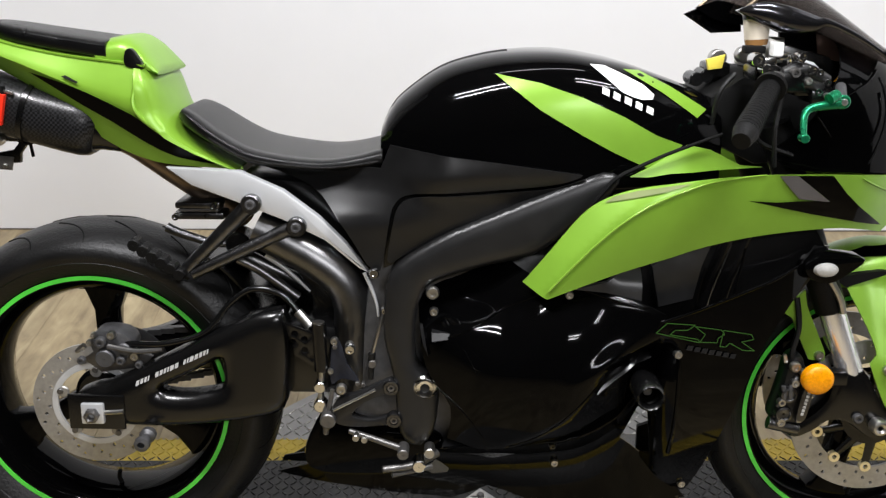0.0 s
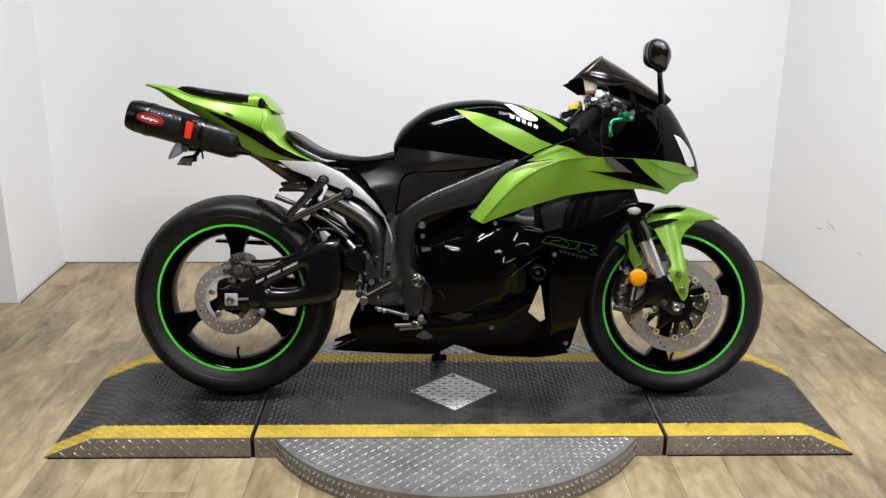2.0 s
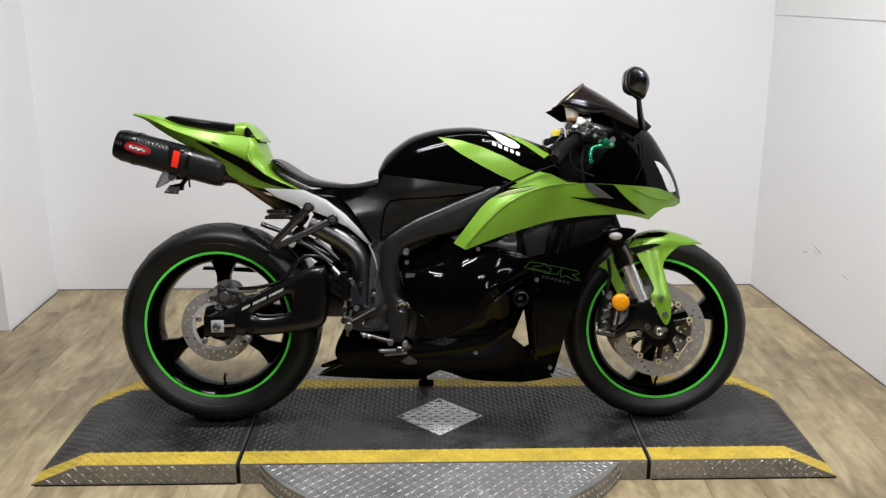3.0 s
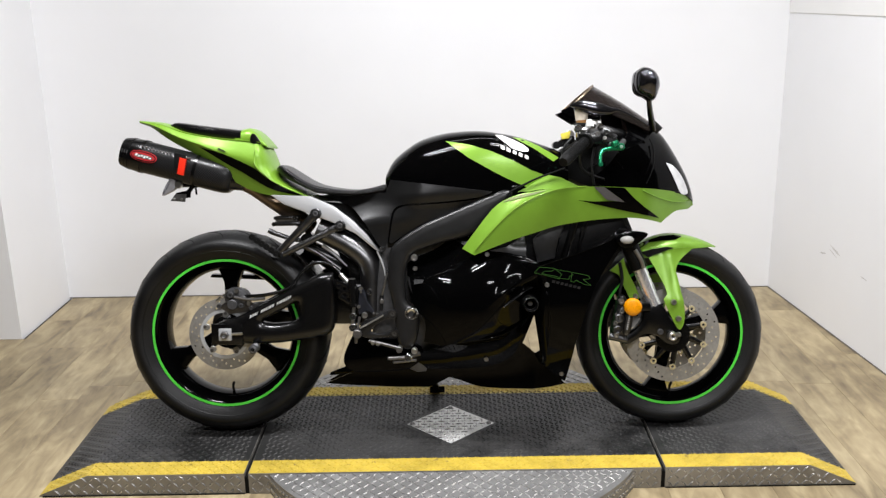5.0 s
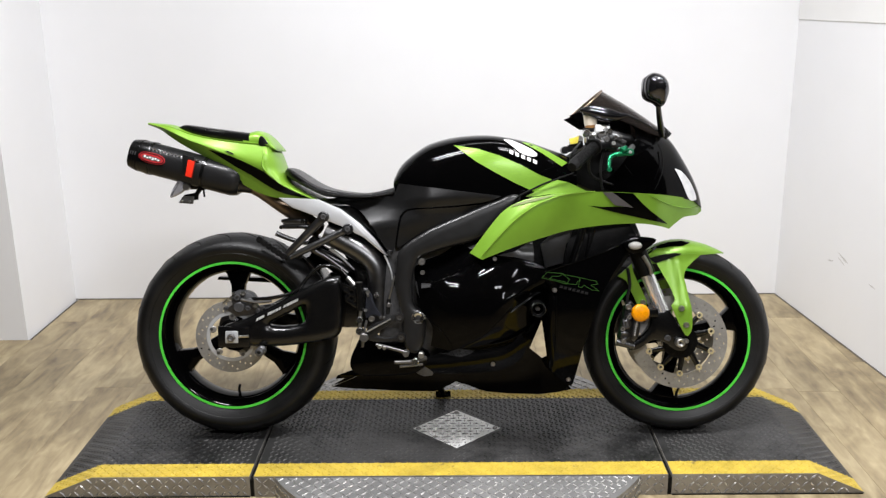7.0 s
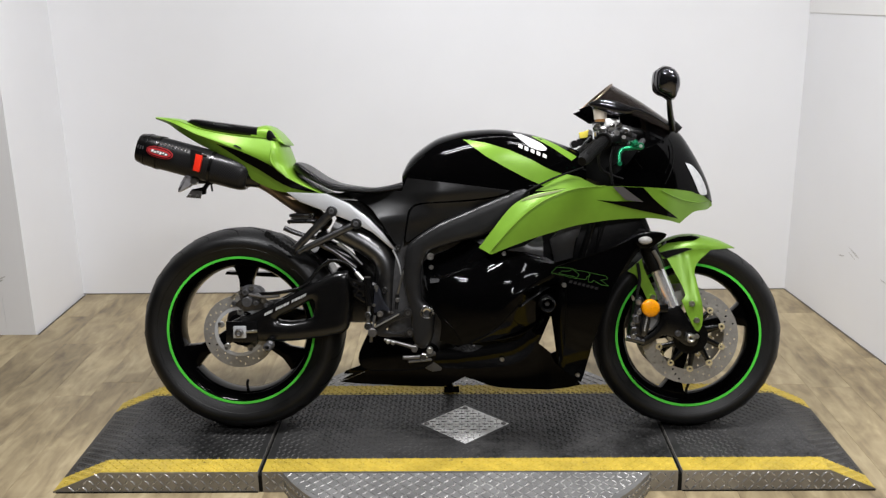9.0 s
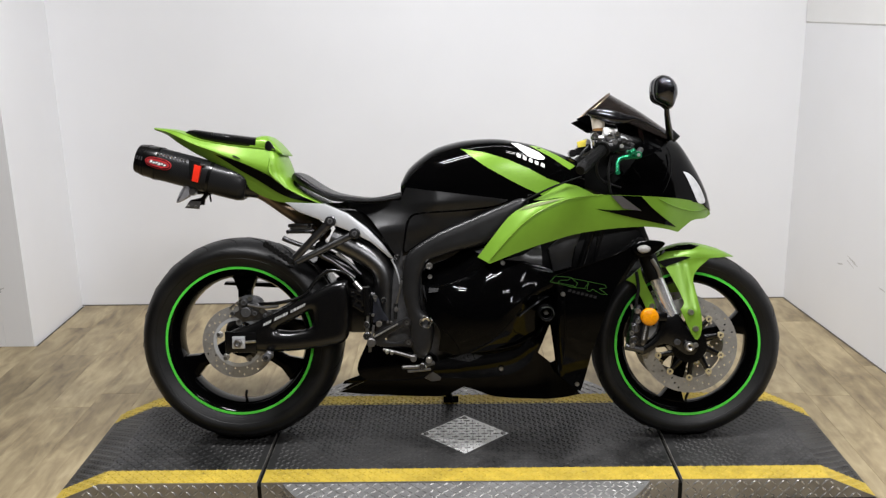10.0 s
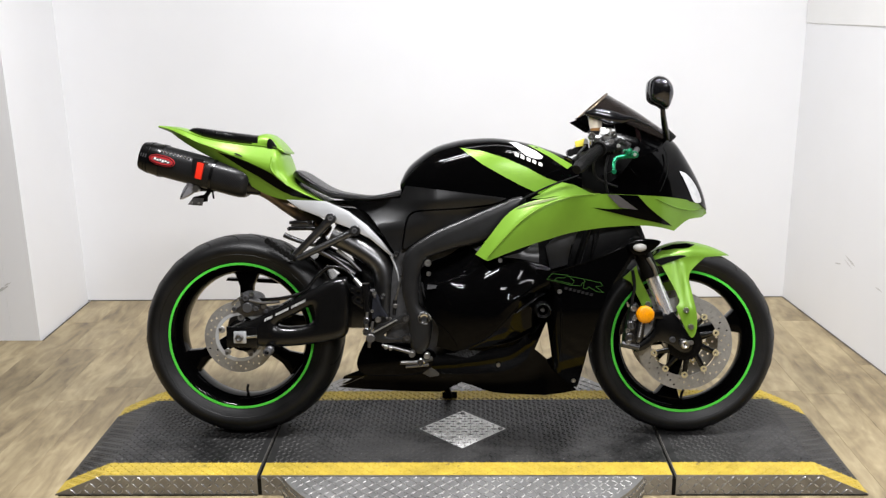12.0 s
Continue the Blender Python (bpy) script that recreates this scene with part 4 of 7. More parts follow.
LETTER = [(0.0, 0.0), (0.016, 0.016), (0.062, 0.0105), (0.050, 0.003), (0.030, 0.004), (0.022, -0.003), (0.068, -0.014), (0.072, -0.020)], [(0.062, 0.008), (0.107, -0.002), (0.113, -0.010), (0.103, -0.015), (0.101, -0.023), (0.072, -0.019), (0.080, -0.007)], [(0.111, -0.003), (0.160, -0.015), (0.165, -0.024), (0.144, -0.026), (0.168, -0.044), (0.148, -0.041), (0.123, -0.026), (0.117, -0.032), (0.107, -0.030)]
for pts in LETTER:
    part("letter_outline", outline_strip([(0.246 + x, 0.508 + z) for x, z in pts], 0.0015, front_depth, 0.0030), DIMGREEN, front_fairing, "green outlined letter shape")
for k in range(7):
    x = 0.296 + k * 0.0125
    z = 0.4815 - 0.0036 * k
    part("letter_bar", skin([(x, z - 0.0042), (x + 0.0095, z - 0.0060), (x + 0.0122, z + 0.0016), (x + 0.0027, z + 0.0034)], lambda x, z: front_depth(x, z) - 0.0030, 0.03), DIMLETTER, front_fairing)


def bolt(x, y, z, r=0.008, mat=None, parent=None, name="bolt"):
    """A round-headed screw with a socket, its head towards the rider's right."""
    bm = lathe(bmesh.new(), [(0.0008, y - 0.001), (0.42 * r, y - 0.001), (0.45 * r, y - 0.004), (0.8 * r, y - 0.004), (r, y - 0.001), (r, y + 0.006), (0.0008, y + 0.006)], (x, z), 16)
    return part(name, bm, mat or STEEL, parent or bike)


for x, z, f in ((0.283, 0.471, front_depth), (0.113, 0.561, bulge_depth), (0.334, 0.185, front_depth), (0.108, 0.238, belly_depth)):
    bolt(x, f(x, z) - 0.004, z, 0.0068)
# crash slider
slider = part("crash_slider", lathe(bmesh.new(), [(0.014, -0.283), (0.0155, -0.296), (0.019, -0.300), (0.0230, -0.295), (0.0235, -0.25), (0.010, -0.20), (0.008, -0.24), (0.013, -0.265)], (0.2325, 0.4215), 32), SATIN, bike, "round black crash slider")
part("slider_bolt", drum(bmesh.new(), 0.2325, 0.4215, 0.008, -0.272, -0.26, 6), DULL, slider)

# dark inner panels, engine and radiator
part("inner_panel", slab([(0.08, 0.57), (0.30, 0.66), (0.50, 0.675), (0.54, 0.61), (0.47, 0.50), (0.40, 0.44), (0.25, 0.44), (0.12, 0.50)], -0.150, -0.143, 0.002), SATIN, bike)
part("inner_panel", skin([(0.120, 0.571), (0.170, 0.583), (0.20, 0.600), (0.225, 0.612), (0.225, 0.553), (0.17, 0.566)], lambda x, z: -(0.222 - 0.45 * max(0, z - 0.60 + 0.16 * (x - 0.12)) - 0.9 * max(0, z - 0.583)), 0.012), INNER, bike, "black textured inner panel", back=0.01)
part("radiator_shroud", slab([(0.245, 0.60), (0.30, 0.648), (0.345, 0.658), (0.325, 0.60), (0.315, 0.545), (0.26, 0.53)], -0.188, -0.174, 0.005), INNER, bike)
for x, y in ((0.355, -0.150), (0.388, -0.140)):
    part("radiator_hose", tube(bmesh.new(), [(x + 0.028, y, 0.672), (x + 0.012, y, 0.62), (x - 0.008, y, 0.555), (x - 0.016, y, 0.52)], 0.0115, 12), SATIN, bike, "black radiator hose")
part("engine", slab([(-0.20, 0.60), (0.20, 0.60), (0.24, 0.50), (0.19, 0.40), (0.12, 0.21), (-0.10, 0.19), (-0.24, 0.26), (-0.22, 0.45)], -0.125, 0.125, 0.01), CASTING, bike, "dark cast engine block")
bm = bmesh.new()
for k in range(26):
    z = 0.37 + 0.0105 * k
    x = 0.315 + 0.22 * (z - 0.3)
    box(bm, x, x + 0.024, -0.13, 0.13, z, z + 0.004)
part("radiator", bm, SATIN, bike, "black radiator core")
bm = bmesh.new()
for k in range(4):
    tube(bm, [(0.21, -0.09 + 0.06 * k, 0.46), (0.20, -0.09 + 0.06 * k, 0.36), (0.15, -0.075 + 0.05 * k, 0.25), (0.06, -0.05 + 0.035 * k, 0.21)], 0.019, 12)
part("exhaust_header", bm, HEATED, bike)

# tank
TANK_TOP = curve([(-0.188, 0.80), (-0.182, 0.811), (-0.169, 0.837), (-0.138, 0.866), (-0.091, 0.898), (-0.043, 0.915), (0.015, 0.926), (0.09, 0.929), (0.156, 0.921), (0.215, 0.908), (0.275, 0.888), (0.329, 0.868), (0.36, 0.852)])
TANK_W = curve([(-0.19, 0.085), (-0.15, 0.115), (-0.1, 0.135), (0.0, 0.157), (0.1, 0.168), (0.2, 0.165), (0.28, 0.15), (0.36, 0.115)])
TANK_LOW = table([(-0.19, 0.775), (0.14, 0.735), (0.36, 0.735)])


TANK_P = table([(-0.19, 0.85), (-0.05, 0.76), (0.04, 0.64), (0.13, 0.52), (0.36, 0.56)])


def tank_ring(x, n=56):
    zt, zb, w = TANK_TOP(x), TANK_LOW(x), TANK_W(x)
    ring = []
    for k in range(n):
        a = 2 * math.pi * k / n
        c, s = math.cos(a), math.sin(a)
        y = w * math.copysign(abs(c) ** (TANK_P(x) - 0.08), c)
        z = zb + (zt - zb) * s ** TANK_P(x) if s >= 0 else zb + 0.05 * s
        ring.append((x, y, z))
    return ring


tank_xs = list(np.linspace(-0.187, 0.36, 46))
tank = part("fuel_tank", loft([tank_ring(x) for x in tank_xs]), BLACK, bike, "gloss black fuel tank with green stripes")


def tank_depth(x, z):
    zt, zb, w = TANK_TOP(x), TANK_LOW(x), TANK_W(x)
    u = min(max((z - zb) / (zt - zb), 0), 0.995) ** (1 / TANK_P(x))
    return -w * (1 - u * u) ** (0.5 * (TANK_P(x) - 0.08))


def on_tank(outline, lift=0.0018, step=0.010):
    return skin(outline, lambda x, z: tank_depth(x, z) - lift, step)


part("tank_stripe", on_tank([(-0.005, 0.897), (0.064, 0.885), (0.129, 0.864), (0.195, 0.834), (0.245, 0.806), (0.29, 0.789), (0.262, 0.770), (0.236, 0.753), (0.178, 0.780), (0.128, 0.807), (0.063, 0.845)]), GREEN, tank, "lime green tank stripe")
part("tank_stripe", on_tank([(0.196, 0.905), (0.224, 0.902), (0.274, 0.877), (0.332, 0.842), (0.314, 0.830), (0.256, 0.870)]), GREEN, tank, "lime green tank stripe")
part("wing_emblem", on_tank([(0.142, 0.913), (0.165, 0.911), (0.196, 0.897), (0.224, 0.883), (0.241, 0.868), (0.238, 0.861), (0.222, 0.8605), (0.205, 0.8655), (0.190, 0.872), (0.174, 0.886)], 0.0026), WHITE, tank, "white wing-shaped tank emblem")
for k in range(5):
    x, z = 0.1575 + 0.0174 * k, 0.8755 - 0.0072 * k
    wide = 0.0112 - 0.0006 * (k % 2)
    part("letter_bar", on_tank([(x, z - 0.0045), (x + wide, z - 0.0098), (x + wide + 0.0012, z + 0.0003), (x + 0.0014, z + 0.0056)], 0.0026), WHITE, tank)
xs = np.linspace(-0.185, 0.02, 24)
pad_half = table([(-0.185, 0.040), (-0.15, 0.058), (-0.06, 0.054), (0.0, 0.034), (0.02, 0.012)])
part("tank_pad", sheet([[(x, pad_half(x) * v, max(tank_ring(x), key=lambda q: q[2])[2] + 0.0014 - 5.0 * (pad_half(x) * v) ** 2) for v in np.linspace(-1, 1, 11)] for x in xs]), GRIPR, tank, "black rubber tank pad", thick=0.004)

# upper side panel that carries the stripe down to the fairing
side = [(0.205, 0.742), (0.236, 0.757), (0.262, 0.773), (0.295, 0.791), (0.334, 0.782), (0.384, 0.757), (0.42, 0.7535), (0.334, 0.7515), (0.268, 0.7475), (0.235, 0.742)]
both_sides("upper_side_panel", lambda: skin(side, lambda x, z: -(0.1735 - 0.35 * (z - 0.745) - 0.25 * max(0, x - 0.30)), 0.010), GREEN, bike, "lime green panel between tank and fairing", 0.004)
part("tank_seam", tube(bmesh.new(), [(0.150, -0.178, 0.700), (0.166, -0.181, 0.722), (0.185, -0.182, 0.743), (0.219, -0.181, 0.761), (0.26, -0.178, 0.780), (0.312, -0.172, 0.799), (0.345, -0.165, 0.810)], (0.0040, 0.0024), 8), DARK, bike, "black seam between tank and fairing")
part("side_infill", slab([(0.12, 0.738), (0.16, 0.757), (0.20, 0.761), (0.222, 0.752), (0.20, 0.738), (0.165, 0.722)], -0.166, -0.156, 0.002), BLACK, bike)

# black textured side covers
cover_depth = lambda x, z: -(0.150 + 0.03 * max(0, x) + 0.020 * max(0, min(1, (x + 0.19) / 0.10)) * max(0, min(1, (z - 0.70) / 0.035)) - 0.28 * max(0, -0.08 - x) * max(0, min(1, (z - 0.66) / 0.06)) + 0.018 * math.exp(-((x + 0.12) / 0.09) ** 2 - ((z - 0.70) / 0.06) ** 2) - 0.10 * max(0, -0.2 - x))
cover = [(-0.169, 0.783), (-0.02, 0.764), (0.132, 0.744), (0.125, 0.739), (0.092, 0.7275), (0.044, 0.7205), (-0.026, 0.7145), (-0.106, 0.711), (-0.144, 0.705), (-0.161, 0.691), (-0.169, 0.669), (-0.180, 0.600), (-0.186, 0.577), (-0.206, 0.587), (-0.227, 0.622), (-0.258, 0.668), (-0.301, 0.707), (-0.402, 0.735), (-0.30, 0.744), (-0.185, 0.744)]
both_sides("side_cover", lambda: skin([tuple(p) for p in rounded(cover, True, 3, keep=(0, 2, 12, 17, 19))], cover_depth, 0.014), MATTE, bike, "black textured plastic side cover", 0.005)
duct = [(-0.155, 0.688), (-0.140, 0.700), (-0.106, 0.706), (-0.026, 0.7095), (0.045, 0.7155), (0.093, 0.7225), (0.135, 0.7385), (0.106, 0.724), (0.045, 0.700), (-0.008, 0.677), (-0.070, 0.651), (-0.124, 0.6205), (-0.167, 0.592), (-0.174, 0.597), (-0.168, 0.638), (-0.162, 0.669)]
both_sides("duct_cover", lambda: skin([tuple(p) for p in rounded(duct, True, 2, keep=(6, 12))], lambda x, z: cover_depth(x, z) - 0.004, 0.014), MATTE, bike, "black plastic frame cover", 0.005)

# frame
spar = [(0.136, 0.7375), (0.165, 0.748), (0.190, 0.7415), (0.180, 0.716), (0.134, 0.675), (0.096, 0.638), (0.056, 0.611), (-0.006, 0.596), (-0.060, 0.580), (-0.101, 0.565), (-0.116, 0.545), (-0.125, 0.518), (-0.129, 0.476), (-0.127, 0.426), (-0.112, 0.406), (-0.091, 0.383), (-0.090, 0.349), (-0.097, 0.302), (-0.119, 0.272), (-0.147, 0.283), (-0.158, 0.317), (-0.161, 0.375), (-0.170, 0.426), (-0.179, 0.466), (-0.178, 0.525), (-0.173, 0.567), (-0.158, 0.592), (-0.124, 0.618), (-0.070, 0.6495), (-0.008, 0.676), (0.0445, 0.699)]
spar_outline = [tuple(p) for p in rounded(spar, True, 2, keep=(0,))]
part("frame_spar", crowned(spar_outline, crown_y([spar_outline], -0.180, 0.010, 0.026), -0.14, (), 0.0055), FRAME, bike, "dark grey frame spar")
part("frame_spar", slab(spar_outline, 0.172, 0.14, 0.008), FRAME, bike, "dark grey frame spar")
bm = lathe(bmesh.new(), [(0.008, -0.172), (0.008, -0.182), (0.013, -0.183), (0.0145, -0.180), (0.0175, -0.182), (0.021, -0.178), (0.021, -0.165), (0.008, -0.165)], (-0.112, 0.383), 28)
part("pivot_nut", bm, CHROME, bike, "bright swingarm pivot nut")
for x, z, r in ((-0.100, 0.550, 0.011), (-0.098, 0.518, 0.0072)):
    bolt(x, -0.182, z, r)
for x, z in ((-0.195, 0.576), (-0.178, 0.512)):
    bolt(x, -0.162, z, 0.0085 if z > 0.55 else 0.006, CHROME)

# silver subframe and the black rear frame tube
part("cover_backing", slab([(-0.18, 0.70), (0.06, 0.72), (0.14, 0.742), (0.15, 0.725), (-0.05, 0.63), (-0.18, 0.58)], -0.140, -0.10, 0.002), SATIN, bike)
part("subframe", slab([(-0.53, 0.742), (-0.411, 0.737), (-0.343, 0.706), (-0.285, 0.661), (-0.243, 0.617), (-0.203, 0.563), (-0.222, 0.572), (-0.277, 0.620), (-0.345, 0.655), (-0.42, 0.685), (-0.49, 0.712)], -0.125, -0.105, 0.006), SILVER, bike, "silver painted subframe rail")
part("subframe", slab([(-0.545, 0.742), (-0.404, 0.735), (-0.30, 0.698), (-0.219, 0.592), (-0.33, 0.636), (-0.49, 0.705)], 0.125, 0.105, 0.006), SILVER, bike, "silver painted subframe rail")
part("rear_frame_tube", tube(bmesh.new(), [(-0.396, -0.087, 0.633), (-0.36, -0.088, 0.616), (-0.292, -0.092, 0.577), (-0.250, -0.095, 0.54), (-0.236, -0.096, 0.50), (-0.236, -0.096, 0.44), (-0.238, -0.096, 0.34)], 0.034, 20, 8), TUBEBLACK, bike, "thick black rear frame tube")
part("shock_linkage", tube(bmesh.new(), [(-0.45, -0.05, 0.585), (-0.40, -0.05, 0.560), (-0.31, -0.05, 0.515)], 0.013, 12), TUBEBLACK, bike)
part("shock_linkage", tube(bmesh.new(), [(-0.45, 0.02, 0.57), (-0.38, 0.02, 0.53), (-0.30, 0.02, 0.46)], 0.03, 14), SATIN, bike)
bolt(-0.235, -0.172, 0.447, 0.009, CHROME)
# added bright strip for the white wall showing through the gap; black rod below
part("linkage_rod", tube(bmesh.new(), [(-0.384, -0.078, 0.583), (-0.350, -0.078, 0.556), (-0.311, -0.078, 0.517)], (0.0068, 0.0022), 10), SILVER, bike, "tapered silver strip standing in for the wall seen through the gap")
part("linkage_rod", tube(bmesh.new(), [(-0.430, -0.084, 0.576), (-0.393, -0.084, 0.556), (-0.330, -0.084, 0.508)], 0.0085, 12), TUBEBLACK, bike)
part("subframe_edge", tube(bmesh.new(), [(-0.2135, -0.127, 0.567), (-0.202, -0.129, 0.540), (-0.193, -0.131, 0.512), (-0.1905, -0.132, 0.4915)], (0.0036, 0.0022), 8), SILVER, bike, "thin silver frame edge")
part("chassis_core", slab([(-0.42, 0.72), (-0.2, 0.70), (0.10, 0.72), (0.12, 0.60), (-0.16, 0.55), (-0.20, 0.30), (-0.30, 0.34), (-0.31, 0.50), (-0.36, 0.60)], -0.075, 0.075, 0.01), SATIN, bike)

# swingarm
swing = [(-0.705, 0.345), (-0.680, 0.36), (-0.63, 0.375), (-0.535, 0.424), (-0.44, 0.474), (-0.39, 0.498), (-0.348, 0.504), (-0.338, 0.46), (-0.342, 0.38), (-0.352, 0.325), (-0.40, 0.306), (-0.50, 0.292), (-0.59, 0.288), (-0.65, 0.293), (-0.695, 0.298), (-0.705, 0.31)]
hole = [(-0.562, 0.360), (-0.50, 0.392), (-0.460, 0.414), (-0.453, 0.403), (-0.456, 0.363), (-0.50, 0.351), (-0.54, 0.350)]
swing_outline = [tuple(p) for p in rounded(swing, True, 3, keep=(6,))]
hole_outline = [tuple(p) for p in rounded(hole, True, 3)]
arm_y = crown_y([swing_outline, hole_outline], -0.152, 0.016, 0.026)
swingarm = part("swingarm", crowned(swing_outline, arm_y, -0.110, (hole_outline,)), SATIN, bike, "black alloy swingarm")
part("swingarm", slab(swing_outline, 0.150, 0.110, 0.006, (hole_outline,)), SATIN, bike, "black alloy swingarm")
bm = bmesh.new()
box(bm, -0.36, -0.26, -0.12, 0.12, 0.34, 0.47, 0.02)
part("swingarm_pivot", bm, SATIN, bike)
part("adjuster_plate", slab([tuple(p) for p in ((-0.714, 0.29), (-0.62, 0.289), (-0.618, 0.352), (-0.714, 0.354))], -0.156, -0.147, 0.004), SATIN, swingarm)
bm = bmesh.new()
box(bm, -0.690, -0.652, -0.163, -0.152, 0.303, 0.340, 0.003)
part("axle_block", bm, SILVER, swingarm, "square steel axle block")
part("axle_nut", lathe(bmesh.new(), [(0.006, -0.172), (0.009, -0.174), (0.013, -0.172), (0.0135, -0.16), (0.006, -0.16)], (-0.671, 0.3206), 6), DULL, swingarm)
part("adjuster_bolt", tube(bmesh.new(), [(-0.652, -0.157, 0.322), (-0.620, -0.157, 0.324)], 0.004, 8), STEEL, swingarm)
part("stand_spool", lathe(bmesh.new(), [(0.006, -0.197), (0.0125, -0.195), (0.0135, -0.187), (0.0085, -0.182), (0.0085, -0.168), (0.0135, -0.163), (0.0135, -0.152), (0.006, -0.152)], (-0.582, 0.281), 24), CASTING, swingarm, "grey paddock stand spool")
x = -0.598
for k in range(19):
    wide = (0.0058, 0.0042, 0.0066, 0.0050, 0.0028)[k * 3 % 5]
    z = 0.3690 + 0.485 * (x + 0.598)
    if k not in (4, 11):
        part("letter_bar", skin([(x, z), (x + wide, z + 0.485 * wide), (x + wide + 0.0016, z + 0.485 * wide + 0.0088), (x + 0.0016, z + 0.0088)], lambda x, z: arm_y(x, z) - 0.0012, 0.02), FADED, swingarm)
    x += wide + 0.0019
# chain run and guard
for z0, rise in ((0.372, 0.05), (0.262, 0.10)):
    bm = bmesh.new()
    for k in range(34):
        u = k / 33
        x, z = -0.66 + 0.42 * u, z0 + rise * u
        box(bm, x, x + 0.014, 0.074 if k % 2 else 0.072, 0.088 if k % 2 else 0.09, z + (0.001 if k % 2 else 0), z + 0.011)
    part("chain", bm, CASTING, bike, "dark drive chain")
part("sprocket", lathe(bmesh.new(), [(0.03, 0.078), (0.082, 0.078), (0.084, 0.081), (0.082, 0.084), (0.03, 0.084)], REAR, 44), CASTING, rear_wheel)
part("chain_guard", slab([(-0.77, 0.472), (-0.60, 0.462), (-0.50, 0.47), (-0.48, 0.487), (-0.60, 0.478), (-0.765, 0.482)], 0.06, 0.1, 0.003), SATIN, bike)
part("tyre_hugger", sheet([[(-0.685 + 0.328 * math.cos(a), y, REAR[1] + 0.328 * math.sin(a) - 14 * y ** 4 * 6) for y in np.linspace(-0.07, 0.07, 9)] for a in np.linspace(radians(18), radians(52), 12)]), SATIN, bike, thick=0.004)

# rear brake
caliper = part("rear_caliper", slab([tuple(p) for p in rounded([(-0.682, 0.432), (-0.668, 0.455), (-0.625, 0.452), (-0.608, 0.428), (-0.628, 0.398), (-0.67, 0.405)], True, 3)], -0.118, -0.07, 0.007), CASTING, bike, "dark cast rear brake caliper")
part("caliper_piston", drum(bmesh.new(), -0.655, 0.408, 0.0165, -0.130, -0.11), CASTING, caliper)
part("caliper_piston", drum(bmesh.new(), -0.622, 0.424, 0.011, -0.126, -0.11), CASTING, caliper)
part("caliper_bracket", slab([(-0.70, 0.40), (-0.655, 0.43), (-0.58, 0.405), (-0.60, 0.385), (-0.67, 0.375)], -0.108, -0.098, 0.003), DULL, caliper)
for x, z, r in ((-0.680, 0.436, 0.006), (-0.642, 0.450, 0.0075), (-0.605, 0.412, 0.0085), (-0.672, 0.45, 0.005)):
    bolt(x, -0.124, z, r, STEEL, caliper)
for x, z, r in ((-0.695, 0.405, 0.007), (-0.66, 0.438, 0.010), (-0.628, 0.405, 0.008), (-0.598, 0.398, 0.0065)):
    bolt(x, -0.128, z, r, CASTING, caliper)
part("bleed_nipple", tube(bmesh.new(), [(-0.69, -0.12, 0.43), (-0.705, -0.12, 0.418)], (0.0055, 0.0035), 8), STEEL, caliper)
part("caliper_pipe", tube(bmesh.new(), [(-0.648, -0.128, 0.432), (-0.60, -0.13, 0.424), (-0.555, -0.13, 0.428)], 0.0045, 8), DULL, caliper)
part("brake_hose", tube(bmesh.new(), [(-0.62, -0.115, 0.432), (-0.55, -0.13, 0.438), (-0.482, -0.125, 0.458), (-0.441, -0.115, 0.506), (-0.399, -0.115, 0.533), (-0.351, -0.12, 0.523), (-0.317, -0.13, 0.488), (-0.30, -0.14, 0.472)], 0.0056, 10, 6), SATIN, bike, "black brake hose")
part("hose_fitting", tube(bmesh.new(), [(-0.325, -0.128, 0.497), (-0.303, -0.138, 0.474)], 0.0085, 10), STEEL, bike)
part("master_cylinder", tube(bmesh.new(), [(-0.288, -0.148, 0.485), (-0.285, -0.148, 0.40)], 0.0125, 14), SATIN, bike)
part("hose_fitting", tube(bmesh.new(), [(-0.289, -0.148, 0.487), (-0.289, -0.148, 0.463)], 0.0105, 10), STEEL, bike)
part("brake_rod", tube(bmesh.new(), [(-0.285, -0.148, 0.40), (-0.289, -0.15, 0.335)], 0.0055, 10), STEEL, bike)
for z, r in ((0.372, 0.010), (0.338, 0.0115)):
    part("rod_joint", drum(bmesh.new(), -0.288, z, r, -0.162, -0.14), CHROME, bike)

# rider foot controls
def ring_hole(x, z, r):
    return [(x + r * math.cos(a), z + r * math.sin(a)) for a in np.linspace(0, 5.5, 8)]


part("heel_guard", slab([(-0.344, 0.486), (-0.292, 0.468), (-0.268, 0.460), (-0.275, 0.418), (-0.300, 0.408), (-0.330, 0.428)], -0.152, -0.147, 0.0015, (ring_hole(-0.328, 0.467, 0.0055), ring_hole(-0.331, 0.452, 0.0055), ring_hole(-0.312, 0.457, 0.0055), ring_hole(-0.312, 0.438, 0.0055), ring_hole(-0.300, 0.424, 0.004))), SATIN, bike, "black heel guard plate with holes")
part("heel_guard", slab([tuple(p) for p in rounded([(-0.263, 0.462), (-0.249, 0.444), (-0.241, 0.415), (-0.222, 0.383), (-0.250, 0.388), (-0.268, 0.378), (-0.270, 0.41)], True, 3)], -0.157, -0.151, 0.0015), BLUEGREY, bike, "blue-grey heel plate")
